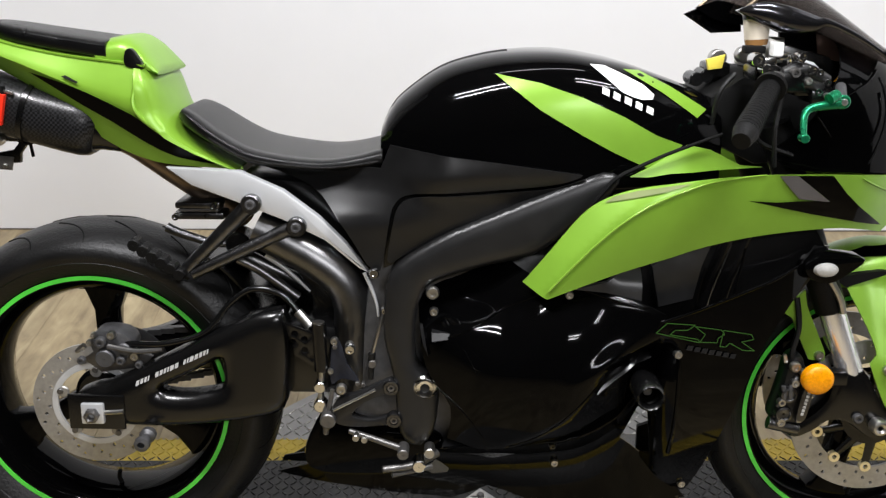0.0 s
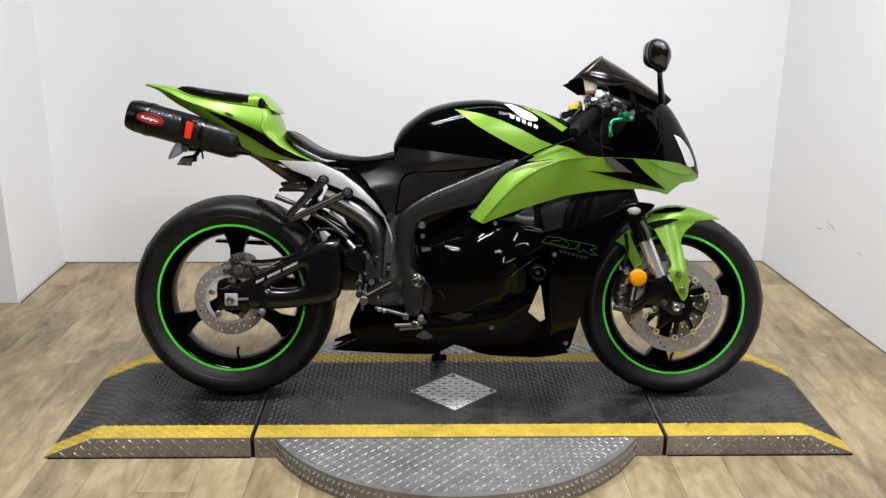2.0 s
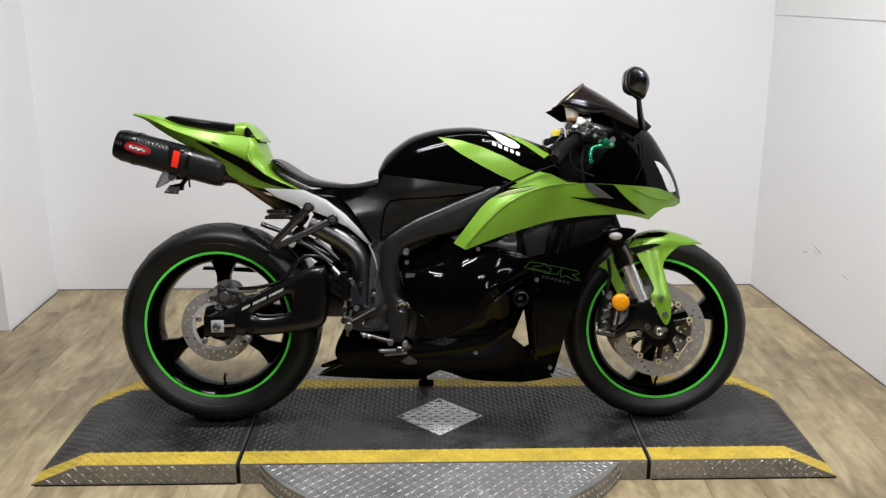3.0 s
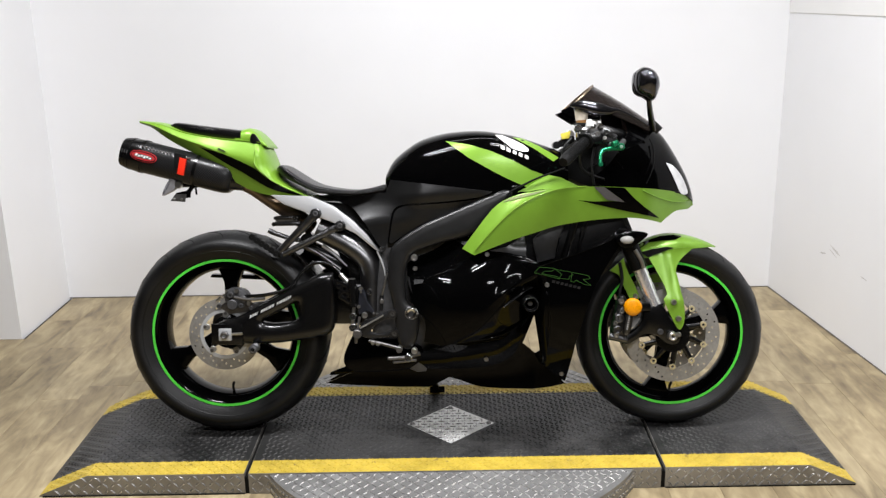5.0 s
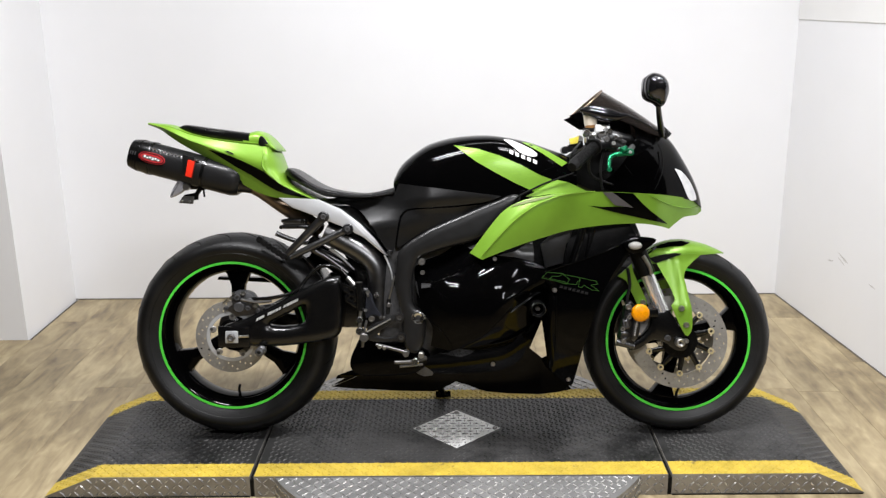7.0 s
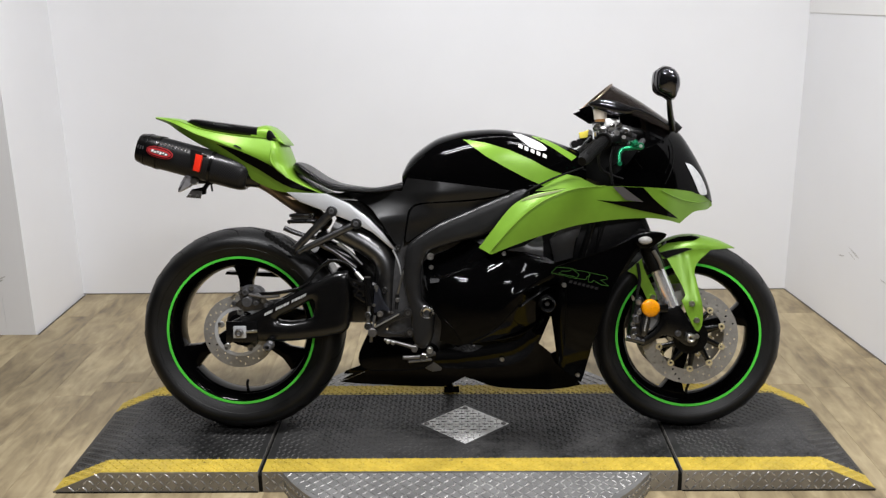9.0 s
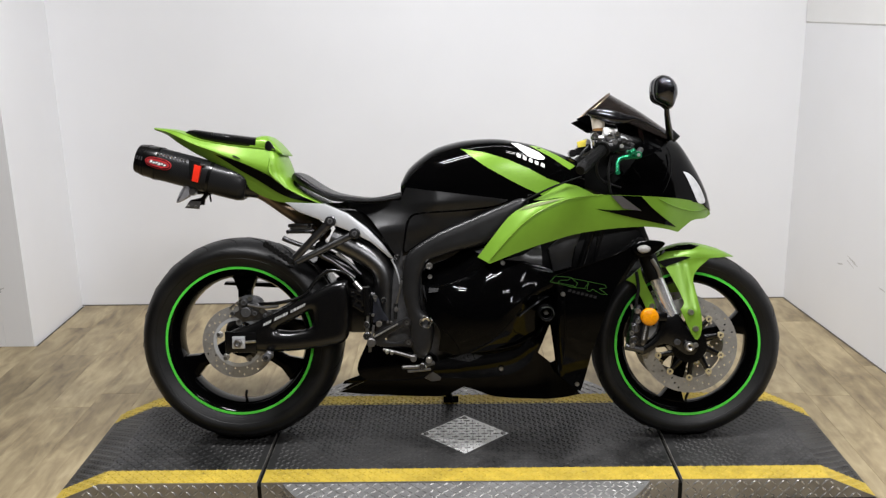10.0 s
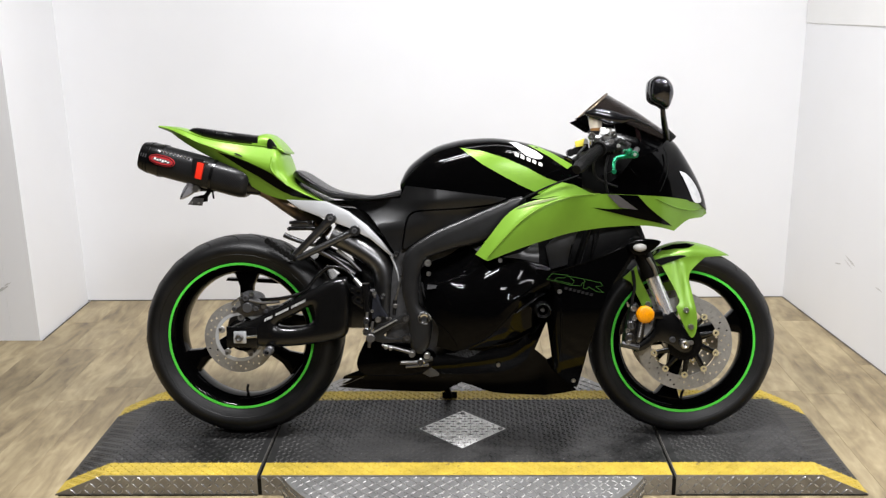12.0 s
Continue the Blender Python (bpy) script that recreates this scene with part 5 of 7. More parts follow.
arms = [(-0.268, 0.338), (-0.252, 0.361), (-0.219, 0.3715), (-0.181, 0.391), (-0.166, 0.3955), (-0.154, 0.384), (-0.158, 0.370), (-0.181, 0.3675), (-0.212, 0.352), (-0.229, 0.337), (-0.231, 0.327), (-0.204, 0.3215), (-0.174, 0.3285), (-0.163, 0.3345), (-0.150, 0.3215), (-0.160, 0.308), (-0.178, 0.311), (-0.212, 0.307), (-0.247, 0.309), (-0.268, 0.320)]
rearset = part("footrest_bracket", slab([tuple(p) for p in rounded(arms, True, 3)], -0.176, -0.160, 0.004), FRAME, bike, "black forked alloy footrest bracket")
for x, z in ((-0.168, 0.381), (-0.1635, 0.3215)):
    part("bracket_boss", lathe(bmesh.new(), [(0.0065, -0.176), (0.0075, -0.181), (0.012, -0.181), (0.0135, -0.177), (0.0135, -0.165), (0.0065, -0.165)], (x, z), 24), HANGER, rearset)
    part("bracket_bolt", lathe(bmesh.new(), [(0.0025, -0.176), (0.003, -0.1795), (0.0062, -0.1795), (0.0064, -0.17), (0.0025, -0.17)], (x, z), 12), DULL, rearset)
part("lever_arm", tube(bmesh.new(), [(-0.264, -0.179, 0.340), (-0.215, -0.180, 0.367), (-0.194, -0.18, 0.379)], 0.0026, 8), STEEL, rearset)
part("bracket_link", tube(bmesh.new(), [(-0.266, -0.165, 0.372), (-0.273, -0.168, 0.335)], 0.004, 8), DULL, rearset)
part("bracket_knuckle", drum(bmesh.new(), -0.273, 0.322, 0.0135, -0.186, -0.158, 14), DULL, rearset, "scuffed steel joint")
part("bracket_knuckle", tube(bmesh.new(), [(-0.276, -0.17, 0.318), (-0.2785, -0.17, 0.292)], (0.007, 0.005), 10), DULL, rearset)
bolt(-0.250, -0.178, 0.378, 0.0092, STEEL, rearset)
for x, z, r in ((-0.262, 0.456, 0.0065), (-0.269, 0.402, 0.005), (-0.237, 0.448, 0.0075)):
    bolt(x, -0.158, z, r, STEEL, rearset)
for x, z in ((-0.261, 0.447), (-0.225, 0.381), (-0.215, 0.379)):
    part("bracket_nut", drum(bmesh.new(), x, z, 0.0042, -0.164, -0.152, 6), DULL, rearset)
pedal = part("brake_pedal", tube(bmesh.new(), [(-0.238, -0.175, 0.300), (-0.205, -0.185, 0.294), (-0.152, -0.2, 0.282)], (0.0048, 0.0058), 10), DULL, bike, "dark brake pedal arm")
for x, z, r in ((-0.226, 0.2965, 0.006), (-0.212, 0.293, 0.0055)):
    part("pedal_bolt", drum(bmesh.new(), x, z, r, -0.196, -0.18, 10), STEEL, pedal)
part("pedal_tip", drum(bmesh.new(), -0.147, 0.280, 0.0095, -0.222, -0.188, 12), DULL, pedal)
footpeg = part("footpeg", tube(bmesh.new(), [(-0.180, -0.225, 0.256), (-0.13, -0.205, 0.254), (-0.092, -0.17, 0.258)], (0.0055, 0.0075), 12), DULL, bike, "bare metal footpeg")
part("peg_bolt", drum(bmesh.new(), -0.104, 0.271, 0.009, -0.2, -0.17), STEEL, footpeg)
part("peg_knuckle", drum(bmesh.new(), -0.121, 0.2545, 0.011, -0.215, -0.185, 14), CHROME, footpeg)
part("peg_spring", tube(bmesh.new(), [(-0.165, -0.22, 0.243), (-0.10, -0.19, 0.243)], 0.0045, 8), DULL, footpeg)
part("lower_guard", slab([tuple(p) for p in rounded([(-0.276, 0.322), (-0.305, 0.285), (-0.322, 0.235), (-0.305, 0.204), (-0.25, 0.195), (-0.12, 0.205), (-0.08, 0.26), (-0.12, 0.29), (-0.20, 0.30)], True, 3)], -0.14, -0.115, 0.010), BLACK, bike, "black lower engine guard")
part("clutch_cable", tube(bmesh.new(), [(-0.178, -0.155, 0.51), (-0.186, -0.158, 0.487), (-0.200, -0.16, 0.433)], 0.003, 8), STEEL, bike)
part("cable_boot", tube(bmesh.new(), [(-0.2, -0.16, 0.436), (-0.203, -0.16, 0.390)], (0.0065, 0.005), 10), RUBBER, bike)
part("cable_clip", drum(bmesh.new(), -0.199, 0.4185, 0.0075, -0.168, -0.152, 8), DULL, bike)

# passenger peg hanger
for p, q, r in (((-0.394, -0.115, 0.684), (-0.512, -0.12, 0.565), (0.0140, 0.0105)), ((-0.322, -0.115, 0.646), (-0.498, -0.12, 0.560), (0.0130, 0.0095))):
    hanger = part("peg_hanger", tube(bmesh.new(), [p, q], r, 12), HANGER, bike, "black cast passenger peg hanger")
    part("hanger_boss", drum(bmesh.new(), p[0], p[2], 0.0165, -0.138, -0.098), HANGER, hanger)
    bolt(p[0], -0.139, p[2], 0.009, CASTING, hanger)
bm = bmesh.new()
tube(bm, [(-0.503, -0.12, 0.556), (-0.545, -0.13, 0.588), (-0.592, -0.138, 0.622)], 0.0085, 10)
peg = part("passenger_peg", bm, GRIPR, bike, "folded ribbed passenger peg")
for k in range(6):
    u = k / 5
    part("peg_rib", drum(bmesh.new(), -0.514 - 0.07 * u, 0.566 + 0.050 * u, 0.0105, -0.148, -0.118, 8), GRIPR, peg)
part("reservoir", drum(bmesh.new(), -0.43, 0.60, 0.022, -0.08, -0.03), SATIN, bike)

# tail
TAIL_TOP = curve([(-0.953, 0.978), (-0.90, 0.970), (-0.864, 0.962), (-0.80, 0.939), (-0.70, 0.920), (-0.575, 0.906), (-0.40, 0.88)])
TAIL_LOW = curve([(-0.953, 0.972), (-0.909, 0.9555), (-0.870, 0.929), (-0.819, 0.898), (-0.761, 0.867), (-0.709, 0.832), (-0.657, 0.791), (-0.622, 0.769), (-0.596, 0.7565), (-0.553, 0.743), (-0.50, 0.737), (-0.40, 0.730)])
TAIL_W = curve([(-0.953, 0.012), (-0.90, 0.045), (-0.85, 0.068), (-0.75, 0.092), (-0.65, 0.105), (-0.57, 0.115), (-0.5, 0.118), (-0.40, 0.112)])
FRONT_EDGE = [(-0.573, 0.905), (-0.574, 0.876), (-0.576, 0.837), (-0.546, 0.802), (-0.496, 0.773), (-0.415, 0.734)]


def tail_depth(x, z):
    zt, zb, w = TAIL_TOP(x), TAIL_LOW(x), TAIL_W(x)
    u = min(max((z - zb) / max(zt - zb, 0.004), 0), 1)
    crest = 0.60
    fall = abs(u - crest) / (crest if u < crest else 1 - crest)
    return -w * (1 - (0.30 if u < crest else 0.20) * fall ** 1.1)


rim_z = table(sorted((p[0], p[1]) for p in [tuple(q) for q in rounded(FRONT_EDGE[2:], False, 5)]))
TAIL_XS = list(np.linspace(-0.953, -0.577, 34)) + list(np.linspace(-0.5755, -0.415, 16))


def tail_side():
    rows = []
    for x in TAIL_XS:
        lo, hi = TAIL_LOW(x), TAIL_TOP(x) if x < -0.576 else max(rim_z(x), TAIL_LOW(x) + 0.001)
        rows.append([(x, tail_depth(x, lo + (hi - lo) * v), lo + (hi - lo) * v) for v in np.linspace(0, 1, 13)])
    return sheet(rows)


tail = both_sides("tail_fairing", tail_side, GREEN, bike, "lime green tail fairing with black flash", 0.004)
rows = [[(x, y * TAIL_W(x) * 0.842, TAIL_TOP(x) - 0.0005 + 0.010 * (1 - y * y) * min(1, TAIL_W(x) / 0.09)) for y in np.linspace(-1, 1, 11)] for x in np.linspace(-0.952, -0.56, 24)]
part("tail_lid", sheet(rows), GREEN, tail, "lime green tail top", thick=0.003)
part("tail_underside", sheet([[(x, y * TAIL_W(x) * 0.70, TAIL_LOW(x) + 0.004) for y in np.linspace(-1, 1, 7)] for x in np.linspace(-0.93, -0.43, 20)]), SATIN, tail, thick=0.003)


def on_tail(outline, lift=0.0036):
    return skin(outline, lambda x, z: tail_depth(x, z) - lift, 0.010)


part("tail_stripe", on_tail([tuple(p) for p in rounded([(-0.7458, 0.8906), (-0.697, 0.877), (-0.651, 0.860), (-0.582, 0.826), (-0.543, 0.796), (-0.502, 0.770), (-0.442, 0.7385), (-0.517, 0.7535), (-0.567, 0.779), (-0.616, 0.8115), (-0.665, 0.839), (-0.702, 0.8625)], True, 2, keep=(0, 6))]), FLASH, tail, "black flash on the tail")
part("tail_slot", on_tail([(-0.692, 0.885), (-0.667, 0.874), (-0.665, 0.877), (-0.685, 0.887)]), DARK, tail)
part("tail_edge", tube(bmesh.new(), [(x, tail_depth(x, z) - 0.001, z - 0.001) for x, z in FRONT_EDGE[1:]], 0.0035, 8), GREEN, tail)
# forward face of the tail, behind the rider
side_x = table([(0.735, -0.42), (0.763, -0.487), (0.786, -0.53), (0.829, -0.573), (0.905, -0.577), (0.914, -0.579)])
face_x = table([(0.735, -0.41), (0.765, -0.468), (0.79, -0.505), (0.82, -0.522), (0.86, -0.537), (0.885, -0.548), (0.905, -0.560), (0.914, -0.568)])
rows = []
for z in np.linspace(0.737, 0.914, 22):
    w = 0.112 - 0.030 * max(0, (z - 0.86) / 0.054) ** 2
    rows.append([(side_x(z) + (face_x(z) - side_x(z)) * math.cos(a) ** 0.6, w * math.sin(a), z) for a in np.linspace(-math.pi / 2, math.pi / 2, 17)])
part("tail_front", sheet(rows), GREEN, tail, "lime green panel behind the seat", thick=0.003)
HUMP_TOP = curve([(-0.640, 0.940), (-0.62, 0.946), (-0.597, 0.948), (-0.575, 0.934), (-0.556, 0.912), (-0.543, 0.893)])


def hump_ring(x):
    zt, zb = HUMP_TOP(x), 0.886
    w = 0.088 - 0.10 * max(0, x + 0.58)
    out = []
    for k in range(24):
        a = 2 * math.pi * k / 24
        c, s = math.cos(a), math.sin(a)
        out.append((x, w * math.copysign(abs(c) ** 0.55, c), (zt + zb) / 2 + (zt - zb) / 2 * math.copysign(abs(s) ** 0.7, s)))
    return out


hump = part("seat_hump", loft([hump_ring(x) for x in np.linspace(-0.640, -0.543, 18)]), GREEN, tail, "lime green seat hump")
part("hump_inlay", slab([tuple(p) for p in rounded([(-0.590, 0.902), (-0.589, 0.925), (-0.579, 0.929), (-0.566, 0.911), (-0.562, 0.899)], True, 3)], -0.0965, -0.085, 0.001), VINYL, hump)
pad_top = curve([(-0.849, 0.963), (-0.825, 0.970), (-0.74, 0.958), (-0.63, 0.943)])
pad_low = curve([(-0.849, 0.957), (-0.81, 0.938), (-0.72, 0.922), (-0.63, 0.908)])
pad_w = curve([(-0.849, 0.035), (-0.79, 0.065), (-0.72, 0.08), (-0.625, 0.09)])


def cushion(xs, top, low, width, power=0.5, n=28):
    rings = []
    for x in xs:
        zt, zb, w = top(x), low(x), width(x)
        ring = []
        for k in range(n):
            a = 2 * math.pi * k / n
            c, s = math.cos(a), math.sin(a)
            ring.append((x, w * math.copysign(abs(c) ** power, c), (zt + zb) / 2 + (zt - zb) / 2 * math.copysign(abs(s) ** power, s)))
        rings.append(ring)
    return loft(rings)


part("passenger_pad", cushion(np.linspace(-0.848, -0.622, 20), pad_top, pad_low, pad_w), VINYL, bike, "black vinyl passenger seat pad")
SEAT_TOP = curve([(-0.520, 0.822), (-0.513, 0.8335), (-0.501, 0.8360), (-0.481, 0.825), (-0.426, 0.788), (-0.376, 0.769), (-0.291, 0.757), (-0.235, 0.762), (-0.187, 0.775)])
SEAT_LOW = curve([(-0.520, 0.813), (-0.49, 0.791), (-0.443, 0.766), (-0.414, 0.752), (-0.384, 0.742), (-0.275, 0.734), (-0.183, 0.739)])
SEAT_W = curve([(-0.520, 0.060), (-0.512, 0.088), (-0.49, 0.106), (-0.45, 0.119), (-0.36, 0.126), (-0.28, 0.122), (-0.183, 0.116)])
def dish(x, y):
    u = (y / SEAT_W(x) + 0.93) / 0.30
    u = min(1, max(0, u))
    return 0.005 * u * u * (3 - 2 * u) * min(1, max(0, (x + 0.520) / 0.02))


bm = cushion(np.linspace(-0.518, -0.183, 36), SEAT_TOP, SEAT_LOW, SEAT_W, 0.58, 72)
for v in bm.verts:
    if SEAT_TOP(v.co.x) - SEAT_LOW(v.co.x) > 0.005:
        zt, zb = SEAT_TOP(v.co.x), SEAT_LOW(v.co.x)
        v.co.z = zb + (v.co.z - zb) * (1 - dish(v.co.x, v.co.y) / (zt - zb))
seat = part("rider_seat", bm, VINYL, bike, "black vinyl rider seat")
piping = [(x, -SEAT_W(x) * 0.992, SEAT_LOW(x) + 0.42 * (SEAT_TOP(x) - SEAT_LOW(x))) for x in np.linspace(-0.46, -0.19, 14)]
part("seat_piping", tube(bmesh.new(), piping, 0.0026, 8, 2), VINYL, seat)

# exhaust silencer
AX0, AX1 = Vector((-0.990, -0.04, 0.882)), Vector((-0.63, -0.04, 0.782))
axis = (AX1 - AX0).normalized()
up_ = Vector((0, 1, 0)).cross(axis).normalized()
if up_.z < 0:
    up_ = -up_


def can_ring(u, r, n=32):
    p = AX0 + (AX1 - AX0) * u
    out = []
    for k in range(n):
        a = 2 * math.pi * k / n
        c, s = math.cos(a), math.sin(a)
        out.append(p + Vector((0, 1, 0)) * (1.12 * r * math.copysign(abs(c) ** 0.8, c)) + up_ * (r * math.copysign(abs(s) ** 0.8, s)))
    return out


silencer = part("silencer", loft([can_ring(u, r) for u, r in ((0.16, 0.050), (0.5, 0.050), (0.80, 0.050), (0.865, 0.049), (0.905, 0.045), (0.925, 0.038))]), CARBON, bike, "carbon fibre silencer with black end cap")
part("end_cap", loft([can_ring(u, r) for u, r in ((0.165, 0.0512), (0.10, 0.0505), (0.03, 0.047), (0.0, 0.044), (0.0, 0.034), (0.06, 0.030))]), SATIN, silencer, "black slotted end cap")
for k in range(3):
    for sgn in (-1, 0, 1):
        u0 = 0.02 + 0.022 * k
        r = 0.0452 + 0.0018 * k
        p = AX0 + (AX1 - AX0) * u0 + up_ * (0.018 * sgn)
        q = p + up_ * 0.011
        part("cap_slot", tube(bmesh.new(), [p + Vector((0, -1.12 * r * (1 - 0.13 * abs(sgn)), 0)), q + Vector((0, -1.12 * r * (1 - 0.2 * abs(sgn)), 0))], 0.0024, 6), CASTING, silencer)
for k in range(3):
    u0 = 0.012 + 0.026 * k
    rr = 0.0448 + 0.0022 * k
    part("cap_ring", loft([can_ring(u0, rr), can_ring(u0, rr + 0.0012), can_ring(u0 + 0.010, rr + 0.0016), can_ring(u0 + 0.010, rr)], False), SATIN, silencer, "dark edge ring of the end cap")
part("inlet_cone", loft([can_ring(u, r) for u, r in ((0.915, 0.036), (0.96, 0.030), (1.03, 0.026))]), SATIN, silencer)
for u in (0.165, 0.62):
    part("clamp_band", loft([can_ring(u - 0.012, 0.0508), can_ring(u - 0.012, 0.0525), can_ring(u + 0.012, 0.0525), can_ring(u + 0.012, 0.0508)], False), SATIN, silencer)
# bright steel studs in place of the dashed lamp reflections along the can
bm = bmesh.new()
for u0, u1 in ((0.19, 0.42), (0.48, 0.58)):
    for k in range(9):
        p = AX0 + (AX1 - AX0) * (u0 + (u1 - u0) * k / 8)
        drum(bm, p.x + 0.004, p.z + 0.033, 0.0026, -0.04 - 0.0555, -0.04 - 0.050, 8)
part("rivet", bm, STEEL, silencer)
for name, mat, w, h, lift in (("badge", REDINK, 0.0405, 0.0165, 0.0), ("badge_field", DARK, 0.038, 0.0145, 0.0012), ("badge_bar", REDINK, 0.0355, 0.0115, 0.0022), ("badge_bar", GREYD, 0.029, 0.0055, 0.0032)):
    pts = []
    for k in range(20):
        a = 2 * math.pi * k / 20
        d = axis * (w * math.copysign(abs(math.cos(a)) ** 0.7, math.cos(a))) + up_ * (h * math.sin(a))
        pts.append((-0.915 + d.x, 0.865 + d.z))
    part(name, slab(pts, -0.0995 - lift, -0.092, 0.0), mat, silencer, {"badge": "red-rimmed oval badge", "badge_field": "", "badge_bar": ""}[name])
for k in range(6):
    c = Vector((-0.915, 0, 0.865)) + axis * (-0.021 + 0.0084 * k) + up_ * (0.0012 * (-1) ** k)
    a, u = axis * 0.0034, up_ * (0.0042 if k in (0, 3) else 0.0026)
    part("badge_letter", slab([((c - a - u).x, (c - a - u).z), ((c + a - 0.6 * u).x, (c + a - 0.6 * u).z), ((c + a + u).x, (c + a + u).z), ((c - 0.5 * a + u).x, (c - 0.5 * a + u).z)], -0.1035, -0.10, 0.0), WHITE, silencer)
part("reflector_bracket", slab([(-0.8215, 0.875), (-0.789, 0.867), (-0.788, 0.845), (-0.799, 0.822), (-0.823, 0.828)], -0.101, -0.086, 0.002), DARK, silencer, "black bracket behind the reflector")
part("reflector", slab([(-0.804, 0.860), (-0.784, 0.8545), (-0.7955, 0.805), (-0.8145, 0.810)], -0.105, -0.094, 0.002), REDREF, silencer, "red rectangular reflector")
part("mid_pipe", tube(bmesh.new(), [(-0.645, -0.035, 0.788), (-0.60, -0.03, 0.765), (-0.54, -0.03, 0.722), (-0.47, -0.025, 0.672), (-0.43, 0.0, 0.635)], 0.026, 18), HEATED, bike, "heat-browned exhaust link pipe")
for x0, x1, z0, z1, m_ in ((-0.531, -0.456, 0.664, 0.675, HANGER), (-0.526, -0.458, 0.6585, 0.664, DULL), (-0.534, -0.450, 0.645, 0.6575, HANGER)):
    bm = bmesh.new()
    box(bm, x0, x1, -0.085, -0.01, z0, z1, 0.004)
    part("exhaust_valve_plate", bm, m_, bike)
part("exhaust_valve_arm", tube(bmesh.new(), [(-0.546, -0.085, 0.632), (-0.522, -0.085, 0.621), (-0.47, -0.075, 0.602), (-0.435, -0.065, 0.60)], (0.0085, 0.0065), 10), HANGER, bike)
for x, z in ((-0.465, 0.669), (-0.530, 0.651)):
    bolt(x, -0.088, z, 0.0065, CHROME)
# number plate bracket under the silencer
hold = part("plate_bracket", slab([(-0.845, 0.732), (-0.832, 0.752), (-0.80, 0.758), (-0.79, 0.77), (-0.82, 0.80), (-0.77, 0.803), (-0.748, 0.772), (-0.778, 0.765), (-0.788, 0.752), (-0.79, 0.736)], -0.06, -0.05, 0.002), SATIN, bike, "black bracket under the silencer")
part("signal_lens", slab([tuple(p) for p in rounded([(-0.873, 0.744), (-0.862, 0.775), (-0.842, 0.800), (-0.828, 0.785), (-0.83, 0.765), (-0.85, 0.752)], True, 3)], -0.075, -0.045, 0.008), SMOKE, hold, "grey translucent signal lens")
part("bracket_plate", slab([(-0.850, 0.727), (-0.834, 0.749), (-0.800, 0.746), (-0.805, 0.723)], -0.062, -0.058, 0.001), DULL, hold, "small dark steel mounting plate")
for x, z in ((-0.838, 0.733), (-0.815, 0.731)):
    part("plate_bolt", drum(bmesh.new(), x, z, 0.004, -0.066, -0.060, 10), STEEL, hold)
part("bracket_clip", drum(bmesh.new(), -0.822, 0.776, 0.011, -0.075, -0.055), STEEL, hold)
bm = bmesh.new()
box(bm, -0.83, -0.75, -0.04, 0.02, 0.768, 0.80, 0.006)
tube(bm, [(-0.775, -0.05, 0.77), (-0.772, -0.05, 0.745)], 0.003, 6)
part("bracket_body", bm, SATIN, hold)

# nose cowl
COWL_TOP = curve([(0.50, 0.975), (0.55, 0.965), (0.60, 0.948), (0.63, 0.932), (0.66, 0.905), (0.70, 0.842), (0.73, 0.785), (0.748, 0.74), (0.757, 0.70)])
COWL_W = curve([(0.50, 0.158), (0.56, 0.150), (0.61, 0.133), (0.66, 0.108), (0.70, 0.080), (0.735, 0.044), (0.757, 0.004)])
COWL_LOW = table([(0.50, 0.748), (0.60, 0.742), (0.67, 0.733), (0.72, 0.722), (0.757, 0.700)])
COWL_POW = table([(0.50, 0.55), (0.60, 0.62), (0.66, 0.75), (0.757, 0.8)])


def cowl_ring(x, n=29):
    zt, w, zb = COWL_TOP(x), COWL_W(x), COWL_LOW(x)
    return [(x, -w * math.cos(a), zb + max(zt - zb, 0.001) * abs(math.sin(a)) ** COWL_POW(x)) for a in np.linspace(0, math.pi, n)]


cowl = part("nose_cowl", sheet([cowl_ring(x) for x in np.linspace(0.585, 0.757, 30)]), BLACK, bike, "gloss black nose cowl", thick=0.003)


def cowl_depth(x, z):
    zt, w, zb = COWL_TOP(x), COWL_W(x), COWL_LOW(x)
    u = min(max((z - zb) / max(zt - zb, 0.001), 0), 0.999) ** (1 / COWL_POW(x))
    return -w * math.sqrt(1 - u * u)


lamp_outline = [tuple(p) for p in rounded([(0.650, 0.822), (0.676, 0.812), (0.706, 0.780), (0.728, 0.735), (0.722, 0.724), (0.700, 0.728), (0.684, 0.758), (0.668, 0.790)], True, 3, keep=(0,))]
part("headlight", skin(lamp_outline, lambda x, z: cowl_depth(x, z) - 0.0026, 0.008), LENS, cowl, "clear headlight lens")
wing = [(0.362, 0.997), (0.39, 1.007), (0.412, 1.0085), (0.47, 0.992), (0.528, 0.965), (0.590, 0.928), (0.590, 0.742), (0.56, 0.748), (0.50, 0.750), (0.466, 0.752), (0.43, 0.775), (0.475, 0.82), (0.51, 0.87), (0.532, 0.91), (0.530, 0.944), (0.493, 0.962), (0.427, 0.969), (0.392, 0.980)]


def wing_depth(x, z):
    if x > 0.5:
        return cowl_depth(x, min(z, 0.93))
    w = table([(0.33, 0.135), (0.42, 0.145), (0.50, 0.152)])(x)
    k = max(0.0, min(1.0, (x - 0.44) / 0.06))
    return -(w - 0.45 * max(0, z - 0.80) ** 2) * (1 - k) + cowl_depth(0.5, min(z, 0.93)) * k


